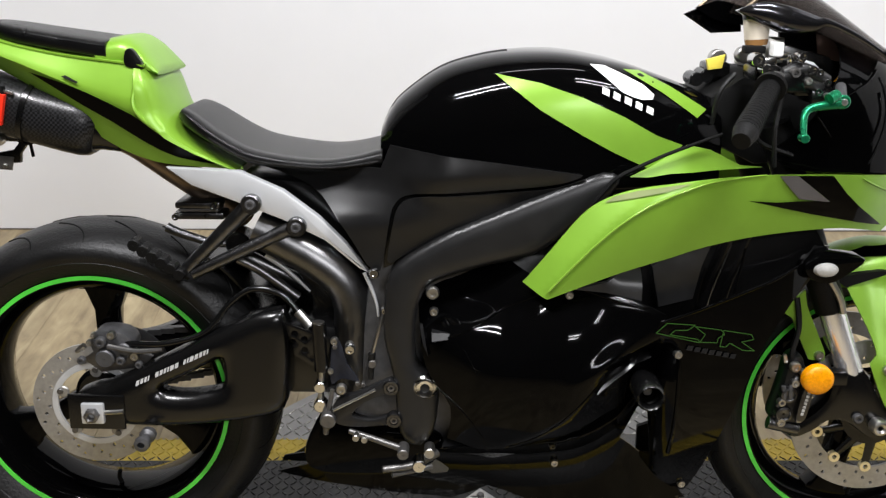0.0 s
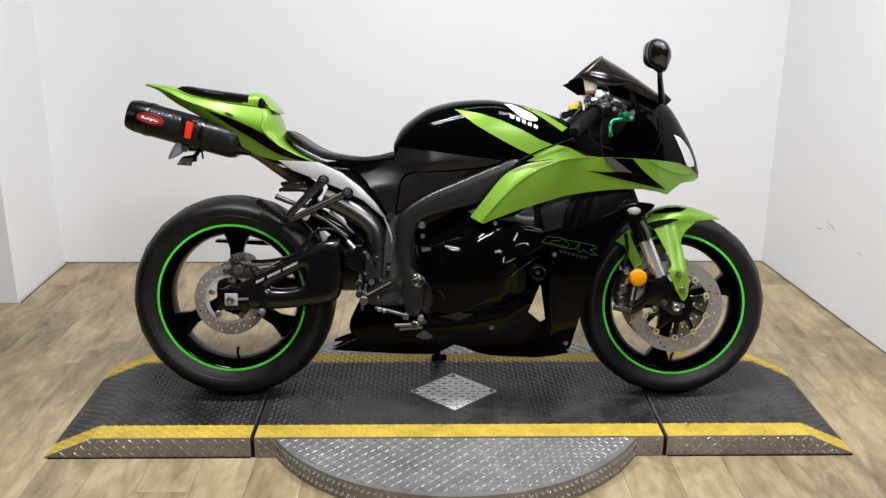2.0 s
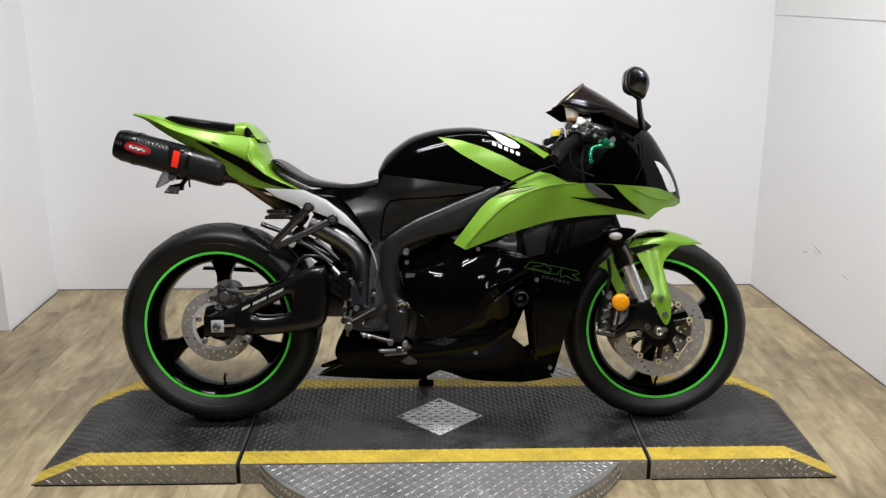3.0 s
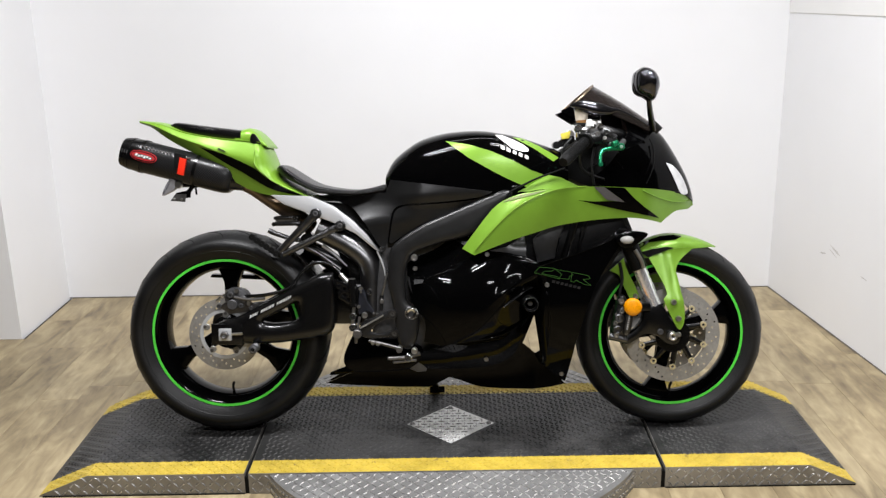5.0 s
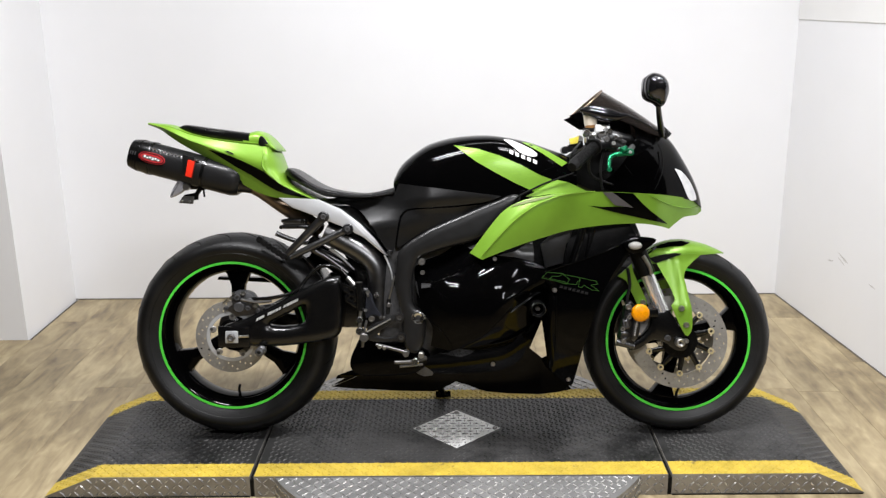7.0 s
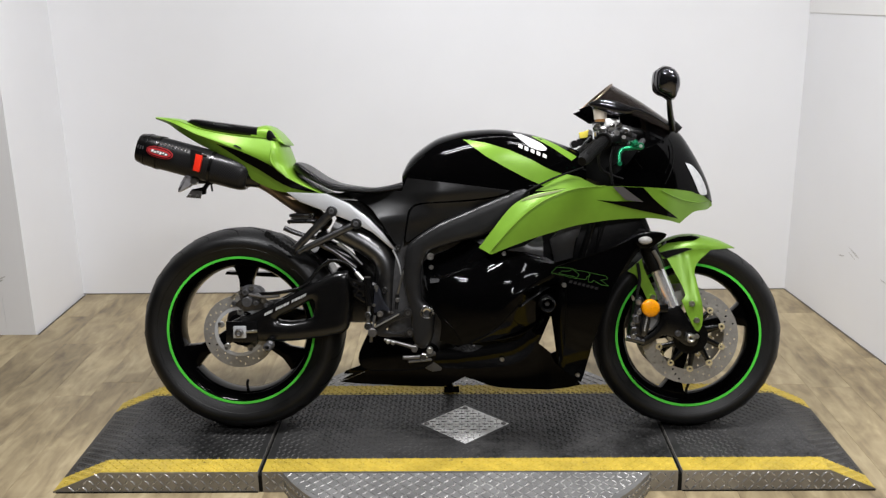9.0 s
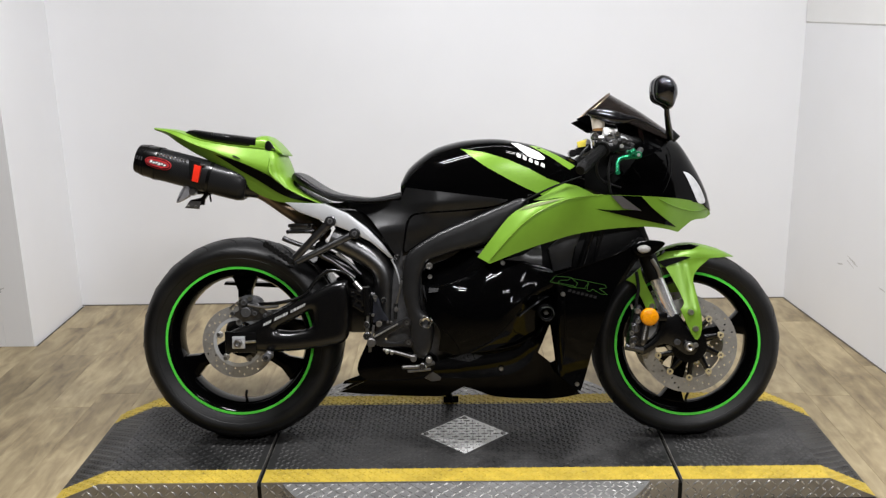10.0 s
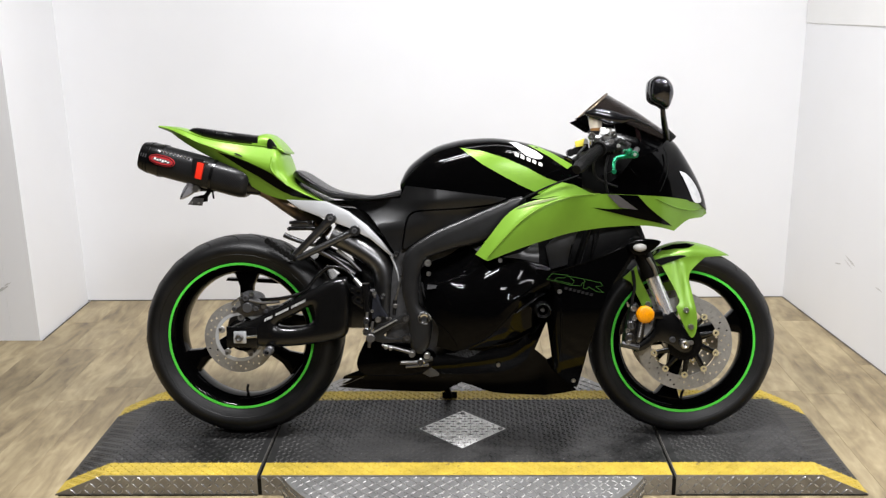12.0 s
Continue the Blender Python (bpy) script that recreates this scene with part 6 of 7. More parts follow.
both_sides("cowl_side", lambda: skin([tuple(p) for p in rounded(wing, True, 3, keep=(0, 5, 6, 9))], wing_depth, 0.012), BLACK, cowl, "gloss black cowl side", 0.004)
part("cowl_seam", tube(bmesh.new(), [(x, cowl_depth(x, z) - 0.0012, z) for x, z in ((0.602, 0.895), (0.612, 0.86), (0.610, 0.82), (0.598, 0.785), (0.585, 0.76))], 0.0014, 6), DARK, cowl)
for pts, r in (([(0.500, 0.852), (0.54, 0.870), (0.577, 0.8885), (0.597, 0.905)], (0.0012, 0.0026)), ([(0.492, 0.836), (0.503, 0.822), (0.516, 0.805)], (0.0022, 0.0014)), ([(0.585, 0.79), (0.600, 0.835), (0.598, 0.872)], (0.0012, 0.0024))):
    path = [(x, cowl_depth(x, z) - 0.001, z) for x, z in (tuple(p) for p in rounded(pts, False, 4))]
    part("cowl_ridge", tube(bmesh.new(), path, r, 10, 1), BLACK, cowl, "moulded rib of the black cowl")
LIP_MID = curve([(0.363, 0.997), (0.40, 0.9935), (0.4375, 0.984), (0.48, 0.978), (0.503, 0.979), (0.553, 0.956), (0.60, 0.926)])
LIP_HALF = curve([(0.363, 0.002), (0.385, 0.013), (0.41, 0.019), (0.4375, 0.021), (0.47, 0.015), (0.50, 0.006), (0.553, 0.005), (0.60, 0.004)])
rings = [[(x, -0.135 - 0.55 * LIP_HALF(x) * math.cos(a) - 0.012 * (x - 0.36), LIP_MID(x) + LIP_HALF(x) * math.sin(a)) for a in np.linspace(0, 2 * math.pi, 19)[:-1]] for x in np.linspace(0.363, 0.60, 36)]
part("cowl_rim", loft(rings), SHELL, cowl, "glossy black lip of the cowl")
# smoked screen
rows = []
side_line, mid_line = curve([(0.0, 0.995), (0.3, 0.985), (0.6, 0.955), (1.0, 0.915)]), curve([(0.0, 1.064), (0.5, 1.005), (1.0, 0.935)])
for s in np.linspace(0, 1, 14):
    sx, mx = 0.368 + 0.24 * s, 0.446 + 0.19 * s
    w = 0.132 - 0.015 * s
    row = []
    for a in np.linspace(-math.pi / 2, math.pi / 2, 17):
        k = math.cos(a) ** 0.8
        row.append((sx + (mx - sx) * k, w * math.sin(a), side_line(s) + (mid_line(s) - side_line(s)) * k))
    rows.append(row)
part("windscreen", sheet(rows), GLASS, cowl, "smoked windscreen", thick=0.003)
edge = [rows[0][k] for k in range(17)]
part("screen_edge", tube(bmesh.new(), edge, 0.0028, 8, 2), HEATED, cowl)

# mirror
MIRROR = [tuple(p) for p in rounded([(-0.028, 0.037), (-0.008, 0.048), (0.017, 0.040), (0.032, 0.019), (0.036, -0.006), (0.030, -0.029), (0.022, -0.046), (0.009, -0.049), (-0.003, -0.040), (-0.018, -0.034), (-0.032, -0.022), (-0.036, 0.003), (-0.034, 0.026)], True, 4)]
MX, MY, MZ = 0.5604, -0.262, 1.0438
mirror = part("mirror", loft([[(MX + 0.968 * k * px + dx, MY + d, MZ + 0.968 * k * pz + dz) for px, pz in MIRROR] for d, k, dx, dz in ((-0.052, 0.12, 0.010, 0.010), (-0.050, 0.34, 0.008, 0.008), (-0.044, 0.58, 0.005, 0.005), (-0.033, 0.80, 0.003, 0.002), (-0.016, 0.95, 0, 0), (0.004, 1.0, 0, 0), (0.020, 0.99, -0.002, 0), (0.026, 0.94, -0.003, 0))]), SHELL, bike, "grey-black rear-view mirror shell")
part("mirror_seam", loft([[(MX + 0.968 * k * px, MY + d, MZ + 0.968 * k * pz) for px, pz in MIRROR] for d, k in ((-0.004, 1.0), (-0.004, 1.012), (0.0, 1.012), (0.0, 1.0))], False), DARK, mirror)
part("mirror_stem", tube(bmesh.new(), [(0.569, -0.258, 1.006), (0.5755, -0.235, 0.982), (0.589, -0.19, 0.953), (0.605, -0.142, 0.921)], (0.0064, 0.0105), 12), SATIN, mirror)
part("mirror_band", loft([[(MX + 0.968 * k * px + 0.0005, MY + d, MZ + 0.968 * k * pz + 0.0005) for px, pz in MIRROR] for d, k in ((-0.0235, 0.915), (-0.0245, 0.925), (-0.0165, 0.965), (-0.0155, 0.955))], False), CASTING, mirror, "lighter grey rim of the shell")
part("mirror_foot", tube(bmesh.new(), [(0.597, -0.143, 0.944), (0.624, -0.136, 0.917)], (0.011, 0.013), 12, flat=0.6), RUBBER, mirror)

# bars and cockpit
bar = part("handlebar", tube(bmesh.new(), [(0.32, -0.335, 0.827), (0.36, -0.27, 0.855), (0.41, -0.18, 0.893), (0.44, -0.11, 0.90)], 0.011, 12), SATIN, bike, "black clip-on handlebar")
grip_line = [Vector((0.330, -0.318, 0.834)), Vector((0.398, -0.205, 0.886))]
grip = part("grip", tube(bmesh.new(), grip_line, (0.0178, 0.0158), 16), GRIPR, bar, "ribbed black rubber grip")
for k in range(18):
    p, q = grip_line[0].lerp(grip_line[1], (k + 0.4) / 18), grip_line[0].lerp(grip_line[1], (k + 0.9) / 18)
    part("grip_rib", tube(bmesh.new(), [p, q], 0.0184 - 0.0022 * k / 17, 16), GRIPR, bar)
part("bar_end", tube(bmesh.new(), [(0.320, -0.336, 0.8255), (0.331, -0.317, 0.8345)], (0.0130, 0.0184), 16), GRIPR, bar)
part("grip_flange", tube(bmesh.new(), [(0.396, -0.208, 0.885), (0.401, -0.20, 0.888)], 0.0235, 20), GRIPR, bar)
part("lever", tube(bmesh.new(), [(0.4331, -0.262, 0.8203), (0.4351, -0.25, 0.8466), (0.4442, -0.242, 0.8588), (0.467, -0.238, 0.864), (0.497, -0.23, 0.866)], (0.0044, 0.0078), 12, 6), LEVER, bar, "green anodised brake lever")
part("lever_tip", drum(bmesh.new(), 0.4331, 0.8193, 0.0066, -0.270, -0.254), LEVER, bar)
part("lever_pivot", drum(bmesh.new(), 0.496, 0.869, 0.0105, -0.236, -0.21), LEVER, bar)
part("lever_adjuster", tube(bmesh.new(), [(0.470, -0.245, 0.874), (0.484, -0.238, 0.880)], 0.0085, 12), LEVER, bar)
part("lever_bolt", drum(bmesh.new(), 0.496, 0.869, 0.005, -0.240, -0.234, 10), STEEL, bar)
part("lever_perch", tube(bmesh.new(), [(0.496, -0.225, 0.872), (0.505, -0.20, 0.880), (0.512, -0.18, 0.886)], 0.008, 10), CASTING, bar)
bm = bmesh.new()
for p, r in (((0.425, -0.17, 0.893), 0.026), ((0.462, -0.16, 0.885), 0.022), ((0.40, -0.15, 0.905), 0.02), ((0.48, -0.17, 0.872), 0.018)):
    box(bm, p[0] - r, p[0] + r, p[1] - 0.03, p[1] + 0.03, p[2] - 0.6 * r, p[2] + 0.6 * r, 0.006)
part("switch_housing", bm, SATIN, bar, "black cast switch and master cylinder housing")
part("fluid_reservoir", tube(bmesh.new(), [(0.401, -0.11, 0.952), (0.399, -0.11, 0.984)], (0.018, 0.0205), 20), CREAM, bike, "cream brake fluid reservoir")
part("reservoir_fluid", tube(bmesh.new(), [(0.4016, -0.11, 0.944), (0.401, -0.11, 0.953)], (0.0168, 0.0182), 20), FLUID, bike, "amber fluid at the foot of the reservoir")
part("clamp_plate", slab([(0.450, 0.927), (0.470, 0.922), (0.487, 0.905), (0.480, 0.899), (0.464, 0.909), (0.449, 0.914)], -0.176, -0.166, 0.003), SILVER, bike, "bright alloy clamp plate")
part("reservoir_cap", tube(bmesh.new(), [(0.399, -0.11, 0.984), (0.3985, -0.11, 0.992)], 0.0215, 20), SATIN, bike)
for x, z, r, m_ in ((0.378, 0.926, 0.011, CHROME), (0.392, 0.912, 0.009, CHROME), (0.443, 0.932, 0.007, CHROME), (0.46, 0.912, 0.0075, CHROME), (0.472, 0.88, 0.006, CHROME), (0.411, 0.902, 0.0075, DULL), (0.435, 0.908, 0.008, DULL), (0.484, 0.874, 0.0055, DULL), (0.455, 0.896, 0.006, STEEL)):
    part("cockpit_screw", lathe(bmesh.new(), [(0.0008, -0.199), (0.4 * r, -0.199), (0.5 * r, -0.203), (0.85 * r, -0.203), (r, -0.199), (r, -0.18), (0.0008, -0.18)], (x, z), 14), m_, bar)
bm = bmesh.new()
box(bm, 0.425, 0.45, -0.10, -0.06, 0.915, 0.955, 0.003)
box(bm, 0.42, 0.50, -0.08, 0.06, 0.902, 0.92, 0.005)
part("top_clamp", bm, STEEL, bike, "bare alloy top clamp")
for p in ((0.40, -0.06, 0.925), (0.38, 0.02, 0.915), (0.45, 0.08, 0.92)):
    part("clamp_nut", drum(bmesh.new(), p[0], p[2], 0.014, p[1] - 0.012, p[1] + 0.012, 12), STEEL, bike)
part("instrument_panel", slab([(0.435, 0.915), (0.455, 0.945), (0.53, 0.925), (0.55, 0.90), (0.53, 0.88), (0.46, 0.88)], -0.09, 0.09, 0.012), SATIN, bike, "black instrument panel")
bm = bmesh.new()
box(bm, 0.352, 0.39, -0.03, 0.03, 0.885, 0.91, 0.006)
part("ignition_lock", bm, SATIN, bike)
part("warning_label", slab([(0.345, 0.916), (0.375, 0.924), (0.371, 0.902), (0.349, 0.899)], -0.045, -0.035, 0.001), YELLOWD, bike, "yellow key tag label")
for x, y, z, w, h, m_ in ((0.414, -0.168, 0.941, 0.0075, 0.0105, WHITE), (0.404, -0.16, 0.918, 0.012, 0.010, CHROME), (0.425, -0.165, 0.931, 0.008, 0.006, CHROME), (0.446, -0.165, 0.924, 0.010, 0.008, CHROME), (0.392, -0.13, 0.938, 0.016, 0.006, DARK)):
    bm = bmesh.new()
    box(bm, x - w, x + w, y - 0.012, y + 0.012, z - h, z + h, 0.003)
    part("clamp_piece", bm, m_, bike)
for pts, r in (([(0.425, -0.18, 0.905), (0.45, -0.185, 0.912), (0.489, -0.18, 0.894)], 0.011), ([(0.43, -0.19, 0.884), (0.455, -0.19, 0.892), (0.48, -0.185, 0.884)], 0.009)):
    part("master_cylinder", tube(bmesh.new(), pts, r, 12), FRAME, bar, "dark cast brake master cylinder")
for x, z in ((0.443, 0.928), (0.472, 0.908), (0.485, 0.893), (0.428, 0.888)):
    bolt(x, -0.195, z, 0.0065, CHROME, bar)
for x, z in ((0.335, 0.882), (0.352, 0.888)):
    part("clamp_bolt", drum(bmesh.new(), x, z, 0.012, -0.03, 0.02, 12), SATIN, bike)
part("far_cowl_wing", slab([(0.346, 0.985), (0.40, 1.008), (0.45, 0.992), (0.453, 0.954), (0.398, 0.9515)], 0.136, 0.142, 0.002), BLACK, cowl, "gloss black inner cowl wing")
part("inner_reflector", slab([(0.576, 0.877), (0.601, 0.911), (0.611, 0.906), (0.594, 0.882)], 0.0, 0.006, 0.001), AMBER, cowl, "amber reflector inside the cowl")
part("inner_cowl_panel", slab([(0.470, 0.975), (0.533, 0.969), (0.542, 0.911), (0.536, 0.870), (0.49, 0.88), (0.478, 0.93)], -0.004, 0.004, 0.001), BLACK, cowl, "black inner cowl panel")
# added opaque plate with the tint of the smoked screen's far flank
part("inner_cowl_panel", slab([(0.533, 0.967), (0.564, 0.964), (0.599, 0.935), (0.582, 0.911), (0.551, 0.917), (0.539, 0.911)], 0.004, 0.010, 0.001), SMOKED, cowl, "opaque brown plate standing in for the far flank of the screen")
part("cockpit_core", slab([(0.34, 0.86), (0.40, 0.90), (0.50, 0.90), (0.56, 0.86), (0.56, 0.76), (0.42, 0.75), (0.34, 0.79)], -0.10, 0.10, 0.01), DARK, bike)
for pts in ([(0.40, -0.20, 0.88), (0.385, -0.19, 0.84), (0.40, -0.17, 0.80), (0.46, -0.155, 0.775)], [(0.43, -0.17, 0.87), (0.42, -0.18, 0.82), (0.428, -0.17, 0.76)], [(0.37, -0.12, 0.90), (0.345, -0.13, 0.87), (0.34, -0.12, 0.82)]):
    part("control_cable", tube(bmesh.new(), pts, 0.0038, 8), RUBBER, bike)

# fork
for side in (-1, 1):
    y = side * 0.105
    leg = part("fork_leg", tube(bmesh.new(), [(0.443, y, 0.82), (0.531, y, 0.60), (0.572, y, 0.502)], 0.026, 20, 1), GRIPR, bike, "black upper fork leg")
    part("fork_tube", tube(bmesh.new(), [(0.569, y, 0.510), (0.622, y, 0.378)], 0.0212, 24), FORKTUBE, leg, "polished fork tube")
    foot = [tuple(p) for p in rounded([(0.593, 0.386), (0.612, 0.392), (0.637, 0.393), (0.660, 0.357), (0.684, 0.322), (0.697, 0.293), (0.682, 0.268), (0.655, 0.270), (0.632, 0.287), (0.610, 0.300), (0.583, 0.300), (0.563, 0.284), (0.538, 0.270), (0.520, 0.270), (0.518, 0.288), (0.530, 0.296), (0.558, 0.317), (0.577, 0.343), (0.582, 0.368)], True, 2)]
    part("fork_foot", slab(foot, y - 0.022, y + 0.022, 0.010), SATIN, leg, "black fork foot")
part("front_axle", lathe(bmesh.new(), [(0.0045, -0.144), (0.009, -0.147), (0.0125, -0.146), (0.0145, -0.142), (0.0145, -0.12), (0.0045, -0.12)], (0.666, 0.2965), 24), STEEL, bike)
bolt(0.631, -0.131, 0.309, 0.0092, CASTING)
bolt(0.686, -0.131, 0.300, 0.0075, STEEL)
for pts in ([(0.555, -0.13, 0.56), (0.572, -0.135, 0.53), (0.58, -0.135, 0.505)],):
    part("fork_clip", tube(bmesh.new(), pts, 0.006, 8), STEEL, bike)
for side in (-1, 1):
    y = side * 0.1
    cal = part("front_caliper", slab([tuple(p) for p in rounded([(0.500, 0.372), (0.508, 0.412), (0.527, 0.420), (0.540, 0.386), (0.552, 0.366), (0.546, 0.312), (0.530, 0.292), (0.500, 0.290), (0.486, 0.304), (0.492, 0.335)], True, 3)], y - 0.024, y + 0.022, 0.009), FRAME, bike, "dark cast radial brake caliper")
    if side < 0:
        for x, z, r in ((0.508, 0.352, 0.0145), (0.503, 0.316, 0.0145)):
            part("caliper_piston", lathe(bmesh.new(), [(0.002, y - 0.030), (0.6 * r, y - 0.031), (0.72 * r, y - 0.034), (0.95 * r, y - 0.033), (r, y - 0.029), (r, y - 0.018), (0.002, y - 0.018)], (x, z), 20), HANGER, cal, "grey cast piston housing")
        for x, z, r in ((0.514, 0.404, 0.0095), (0.516, 0.374, 0.008), (0.497, 0.338, 0.0075), (0.499, 0.300, 0.0085), (0.529, 0.306, 0.006), (0.527, 0.394, 0.006)):
            bolt(x, y - 0.030, z, r, STEEL, cal, "caliper_bolt")
        part("caliper_bridge", slab([tuple(p) for p in rounded([(0.530, 0.372), (0.542, 0.376), (0.546, 0.364), (0.538, 0.312), (0.526, 0.306), (0.521, 0.318)], True, 3)], y - 0.040, y - 0.022, 0.004), HANGER, cal, "grey cast caliper bridge")
        for k in range(7):
            u = (k + 0.5) / 7
            xx, zz = 0.5375 - 0.0085 * u, 0.364 - 0.046 * u
            part("letter_bar", slab([(xx - 0.0022, zz - 0.0020), (xx + 0.0026, zz - 0.0026), (xx + 0.0030, zz + 0.0018), (xx - 0.0018, zz + 0.0024)], y - 0.0412, y - 0.0395, 0.0), FADED, cal)
        part("caliper_foot", tube(bmesh.new(), [(0.480, y - 0.020, 0.296), (0.505, y - 0.022, 0.290), (0.532, y - 0.022, 0.283)], (0.0115, 0.0105), 14), HANGER, cal, "grey mounting barrel")
        part("bleed_nipple", tube(bmesh.new(), [(0.500, y - 0.02, 0.410), (0.496, y - 0.022, 0.424)], (0.0045, 0.003), 8), STEEL, cal)
        for pts in ([(0.492, y - 0.026, 0.330), (0.500, y - 0.030, 0.345), (0.498, y - 0.028, 0.368)], [(0.520, y - 0.026, 0.385), (0.510, y - 0.030, 0.366), (0.512, y - 0.028, 0.345)]):
            part("caliper_rib", tube(bmesh.new(), pts, 0.0042, 8), CASTING, cal)
part("brake_hose", tube(bmesh.new(), [(0.515, -0.1, 0.52), (0.52, -0.11, 0.47), (0.512, -0.115, 0.42), (0.53, -0.12, 0.375)], 0.005, 8), RUBBER, bike)
part("side_reflector", lathe(bmesh.new(), [(0.0008, -0.158), (0.018, -0.1575), (0.024, -0.155), (0.0265, -0.151), (0.0265, -0.14), (0.0008, -0.14)], (0.546, 0.389), 32), AMBER, bike, "round amber side reflector")
bm = bmesh.new()
box(bm, 0.552, 0.60, -0.142, -0.12, 0.375, 0.40, 0.004)
part("reflector_bracket", bm, SATIN, bike)

# turn signal on the fairing
signal = part("turn_signal", loft([[(0.522 + 0.020 * k * math.cos(a), y, 0.595 + 0.012 * k * math.sin(a)) for a in np.linspace(0, 2 * math.pi, 25)[:-1]] for y, k in ((-0.145, 1.0), (-0.184, 1.0), (-0.190, 0.8), (-0.193, 0.35))]), SIGNAL, bike, "clear flush turn signal")
part("signal_base", slab([tuple(p) for p in rounded([(0.488, 0.60), (0.51, 0.618), (0.545, 0.62), (0.585, 0.612), (0.558, 0.585), (0.53, 0.57), (0.50, 0.578)], True, 3)], -0.184, -0.14, 0.008), BLACK, bike)

# front mudguard
GUARD_TOP = curve([(0.565, 0.548), (0.60, 0.578), (0.65, 0.597), (0.70, 0.601), (0.76, 0.588), (0.80, 0.572), (0.828, 0.557)])
GUARD_LOW = curve([(0.565, 0.535), (0.61, 0.530), (0.66, 0.540), (0.711, 0.552), (0.76, 0.556), (0.80, 0.557), (0.828, 0.5555)])
GUARD_W = curve([(0.565, 0.072), (0.65, 0.075), (0.72, 0.068), (0.78, 0.045), (0.81, 0.022), (0.828, 0.003)])
rows = []
for x in np.linspace(0.565, 0.828, 26):
    zt, zb, w = GUARD_TOP(x), GUARD_LOW(x), GUARD_W(x)
    rows.append([(x, -w * math.cos(a), zb + (zt - zb) * math.sin(a) ** 0.8) for a in np.linspace(0, math.pi, 19)])
guard = part("front_mudguard", sheet(rows), GREEN, bike, "lime green front mudguard", thick=0.004)
arm = [(0.606, 0.531), (0.635, 0.545), (0.667, 0.555), (0.709, 0.561), (0.737, 0.557), (0.714, 0.537), (0.690, 0.512), (0.683, 0.492), (0.686, 0.475), (0.693, 0.433), (0.701, 0.392), (0.702, 0.348), (0.694, 0.322), (0.683, 0.318), (0.660, 0.363), (0.641, 0.408), (0.650, 0.419), (0.652, 0.430), (0.638, 0.468)]
arm_depth = lambda x, z: -(0.076 + 0.052 * min(1, max(0, (0.545 - z) / 0.14)) + 0.010 * (1 - min(1, abs(x - 0.672 - 0.13 * (0.53 - z)) / 0.026)))
both_sides("guard_arm", lambda: skin([tuple(p) for p in rounded(arm, True, 2, keep=(0, 15))], arm_depth, 0.012), GREEN, guard, "lime green mudguard arm", 0.004)
for x, z in ((0.670, 0.400), (0.684, 0.350)):
    bolt(x, arm_depth(x, z) - 0.003, z, 0.009, STEEL, guard)
branch = [tuple(p) for p in rounded([(0.487, 0.494), (0.505, 0.511), (0.527, 0.534), (0.532, 0.507), (0.550, 0.468), (0.572, 0.420), (0.570, 0.405), (0.545, 0.408), (0.519, 0.462), (0.511, 0.482)], True, 2, keep=(0, 2, 6, 7))]
part("guard_arm", skin(branch, lambda x, z: -(0.104 - 0.35 * max(0, 0.53 - x)), 0.012), GREEN, guard, "lime green rear mudguard arm", back=0.006)
bolt(0.561, -0.108, 0.416, 0.0085, STEEL, guard)


def guard_depth(x, z):
    zt, zb = GUARD_TOP(x), GUARD_LOW(x)
    u = min(max((z - zb) / max(zt - zb, 0.002), 0), 0.995) ** 1.25
    return -GUARD_W(x) * math.sqrt(1 - u * u)


part("guard_decal", skin([(0.572, 0.552), (0.582, 0.566), (0.605, 0.579), (0.65, 0.594), (0.69, 0.598), (0.715, 0.594), (0.69, 0.585), (0.65, 0.582), (0.612, 0.576), (0.590, 0.562)], lambda x, z: guard_depth(x, z) - 0.003, 0.01), BLACK, guard, "black patch along the upper rear of the mudguard")
part("guard_slot", slab([(0.583, 0.548), (0.62, 0.558), (0.662, 0.5635), (0.680, 0.5615), (0.658, 0.5525), (0.603, 0.533)], -0.0825, -0.07, 0.0), DARK, guard)

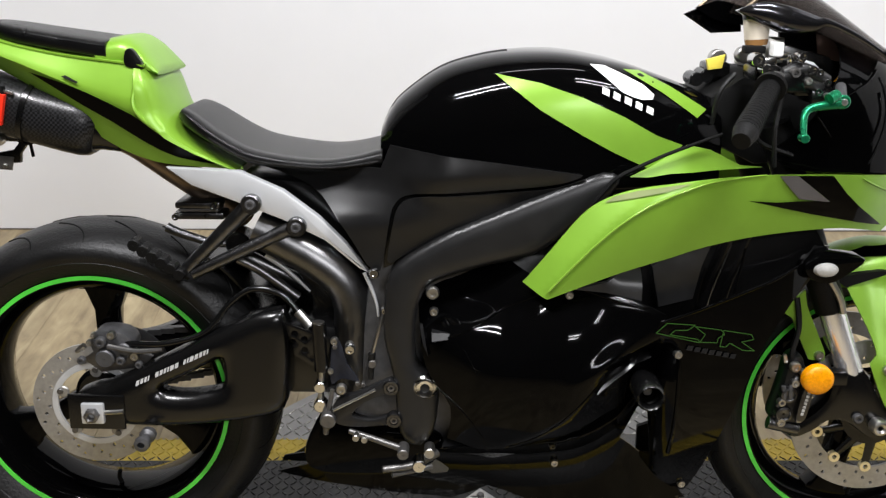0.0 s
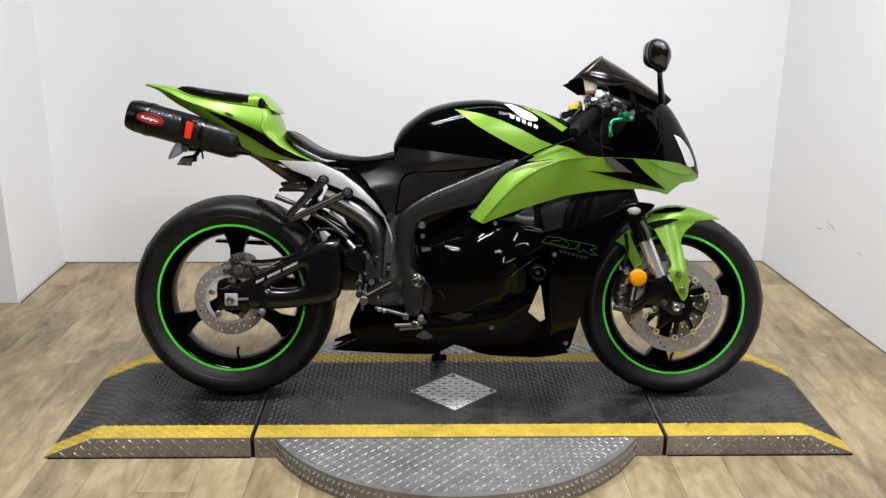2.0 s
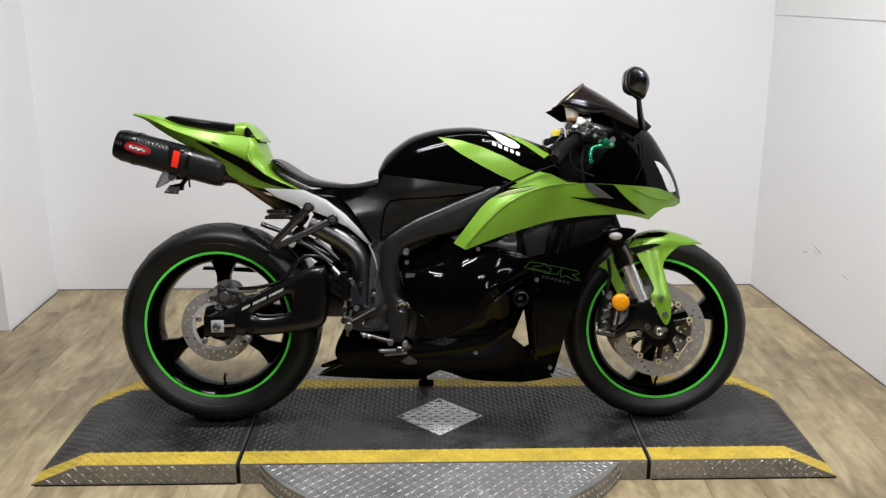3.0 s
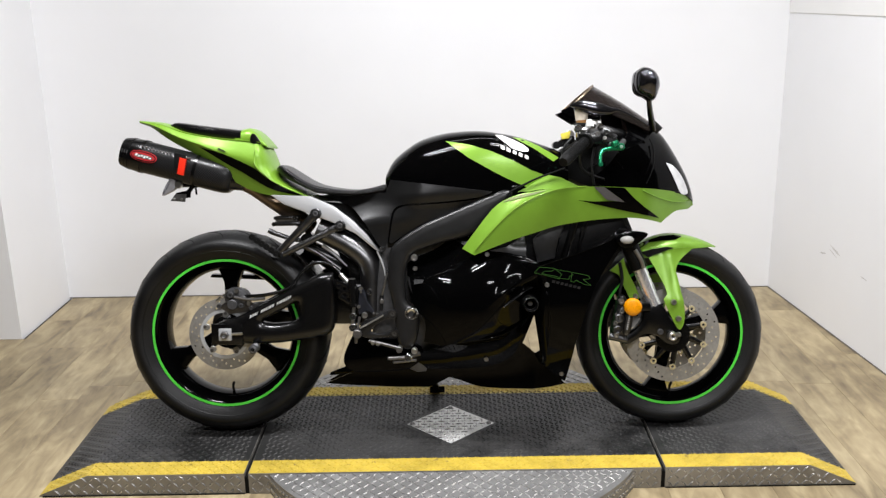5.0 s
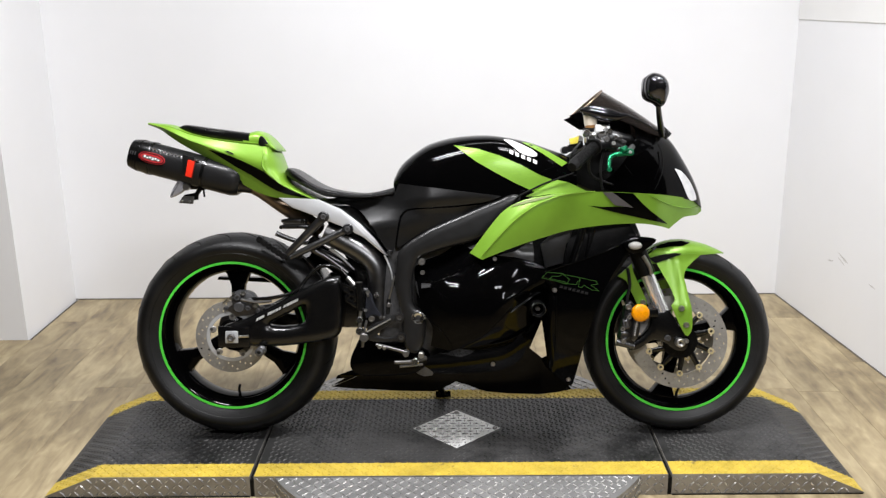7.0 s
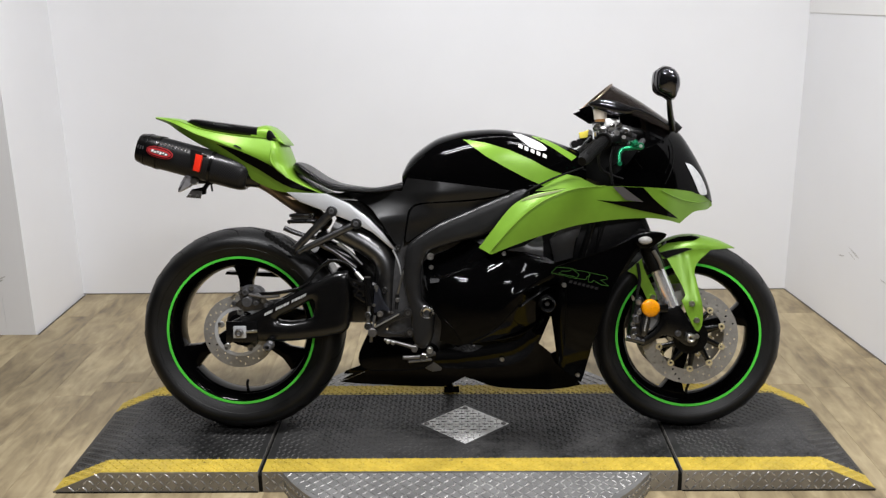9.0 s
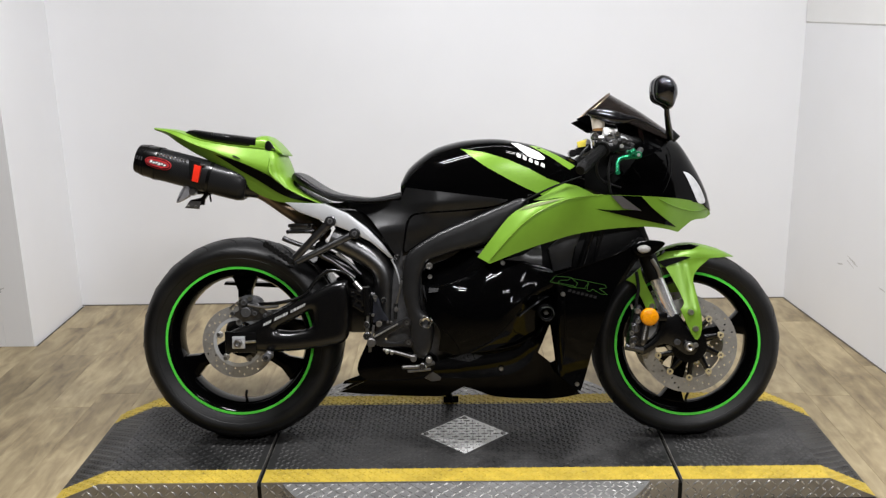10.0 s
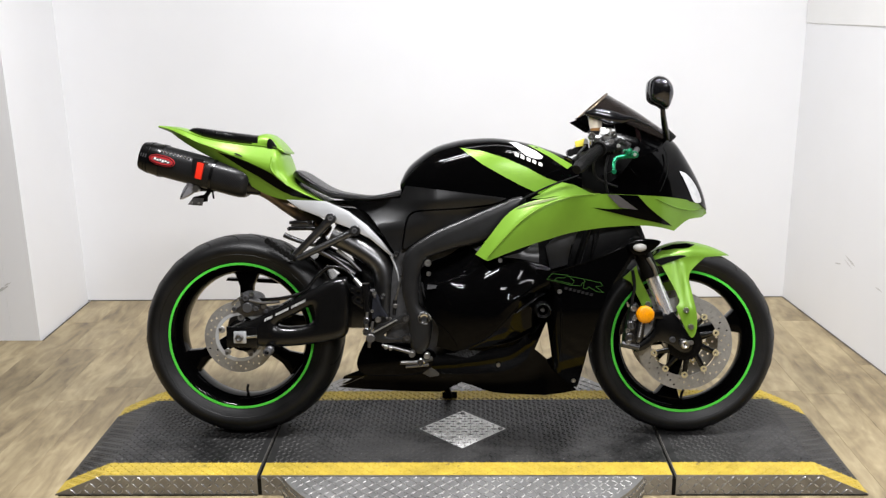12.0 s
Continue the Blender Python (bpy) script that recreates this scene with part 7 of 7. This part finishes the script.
# kickstand
stand = part("kickstand", tube(bmesh.new(), [(-0.12, 0.12, 0.30), (-0.085, 0.17, 0.16), (-0.05, 0.215, 0.052)], 0.012, 12), SATIN, bike, "black kickstand")
part("stand_foot", tube(bmesh.new(), [(-0.075, 0.215, 0.05), (-0.025, 0.22, 0.05)], 0.016, 12, flat=0.5), SATIN, stand)

# the bodywork is drawn in units of 1.016 along and across the bike
for ob in bike.children_recursive:
    if ob.type == "MESH" and ob.parent not in (rear_wheel, front_wheel):
        ob.data.transform(Matrix.Diagonal((1.016, 1.016, 1.0, 1.0)))

# ---- floor planks, last ----
W, L = 0.152, 1.22
shapes = {}


def plank_mesh(length):
    key = round(length, 3)
    if key not in shapes:
        bm = bmesh.new()
        g = 0.0006
        top = [bm.verts.new(p) for p in ((-W / 2 + g, -length / 2 + g, 0), (W / 2 - g, -length / 2 + g, 0), (W / 2 - g, length / 2 - g, 0), (-W / 2 + g, length / 2 - g, 0))]
        low = [bm.verts.new(p) for p in ((-W / 2, -length / 2, -0.0025), (W / 2, -length / 2, -0.0025), (W / 2, length / 2, -0.0025), (-W / 2, length / 2, -0.0025))]
        bm.faces.new(top)
        for i in range(4):
            bm.faces.new((low[i], low[(i + 1) % 4], top[(i + 1) % 4], top[i]))
        me = bpy.data.meshes.new("plank")
        bm.to_mesh(me)
        bm.free()
        me.materials.append(PLANK)
        shapes[key] = me
    return shapes[key]


rng = random.Random(4)
for i in range(-16, 13):
    x = (i + 0.5) * W
    y1 = BACK - (0.0 if x > LEFT else BACK - RETURN)
    off = rng.uniform(0.2, 1.0) * L
    y = y1
    first = True
    while y > -4.7:
        ln = min(off if first else L, y + 4.7)
        if ln < 0.02:
            break
        first = False
        ob = new("plank", plank_mesh(ln))
        ob.parent = FLOOR
        ob.location = (x, y - ln / 2, 0.0)
        y -= ln
bm = bmesh.new()
for i in range(-33, 34):
    x = (i + 0.5) * W
    y = 0.82 if x < LEFT else 1.4
    if -16 <= i < 13:
        y = -4.7
    ln = rng.uniform(0.2, 1.0) * L
    while y > -6.98:
        ln = min(ln, y + 7.0)
        box(bm, x - W / 2 + 0.0008, x + W / 2 - 0.0008, y - ln + 0.0008, y - 0.0008, -0.005, -0.0003)
        y -= ln
        ln = L
tagged(part("far_planks", bm, PLANK, FLOOR, smooth=False), kind="stuff")
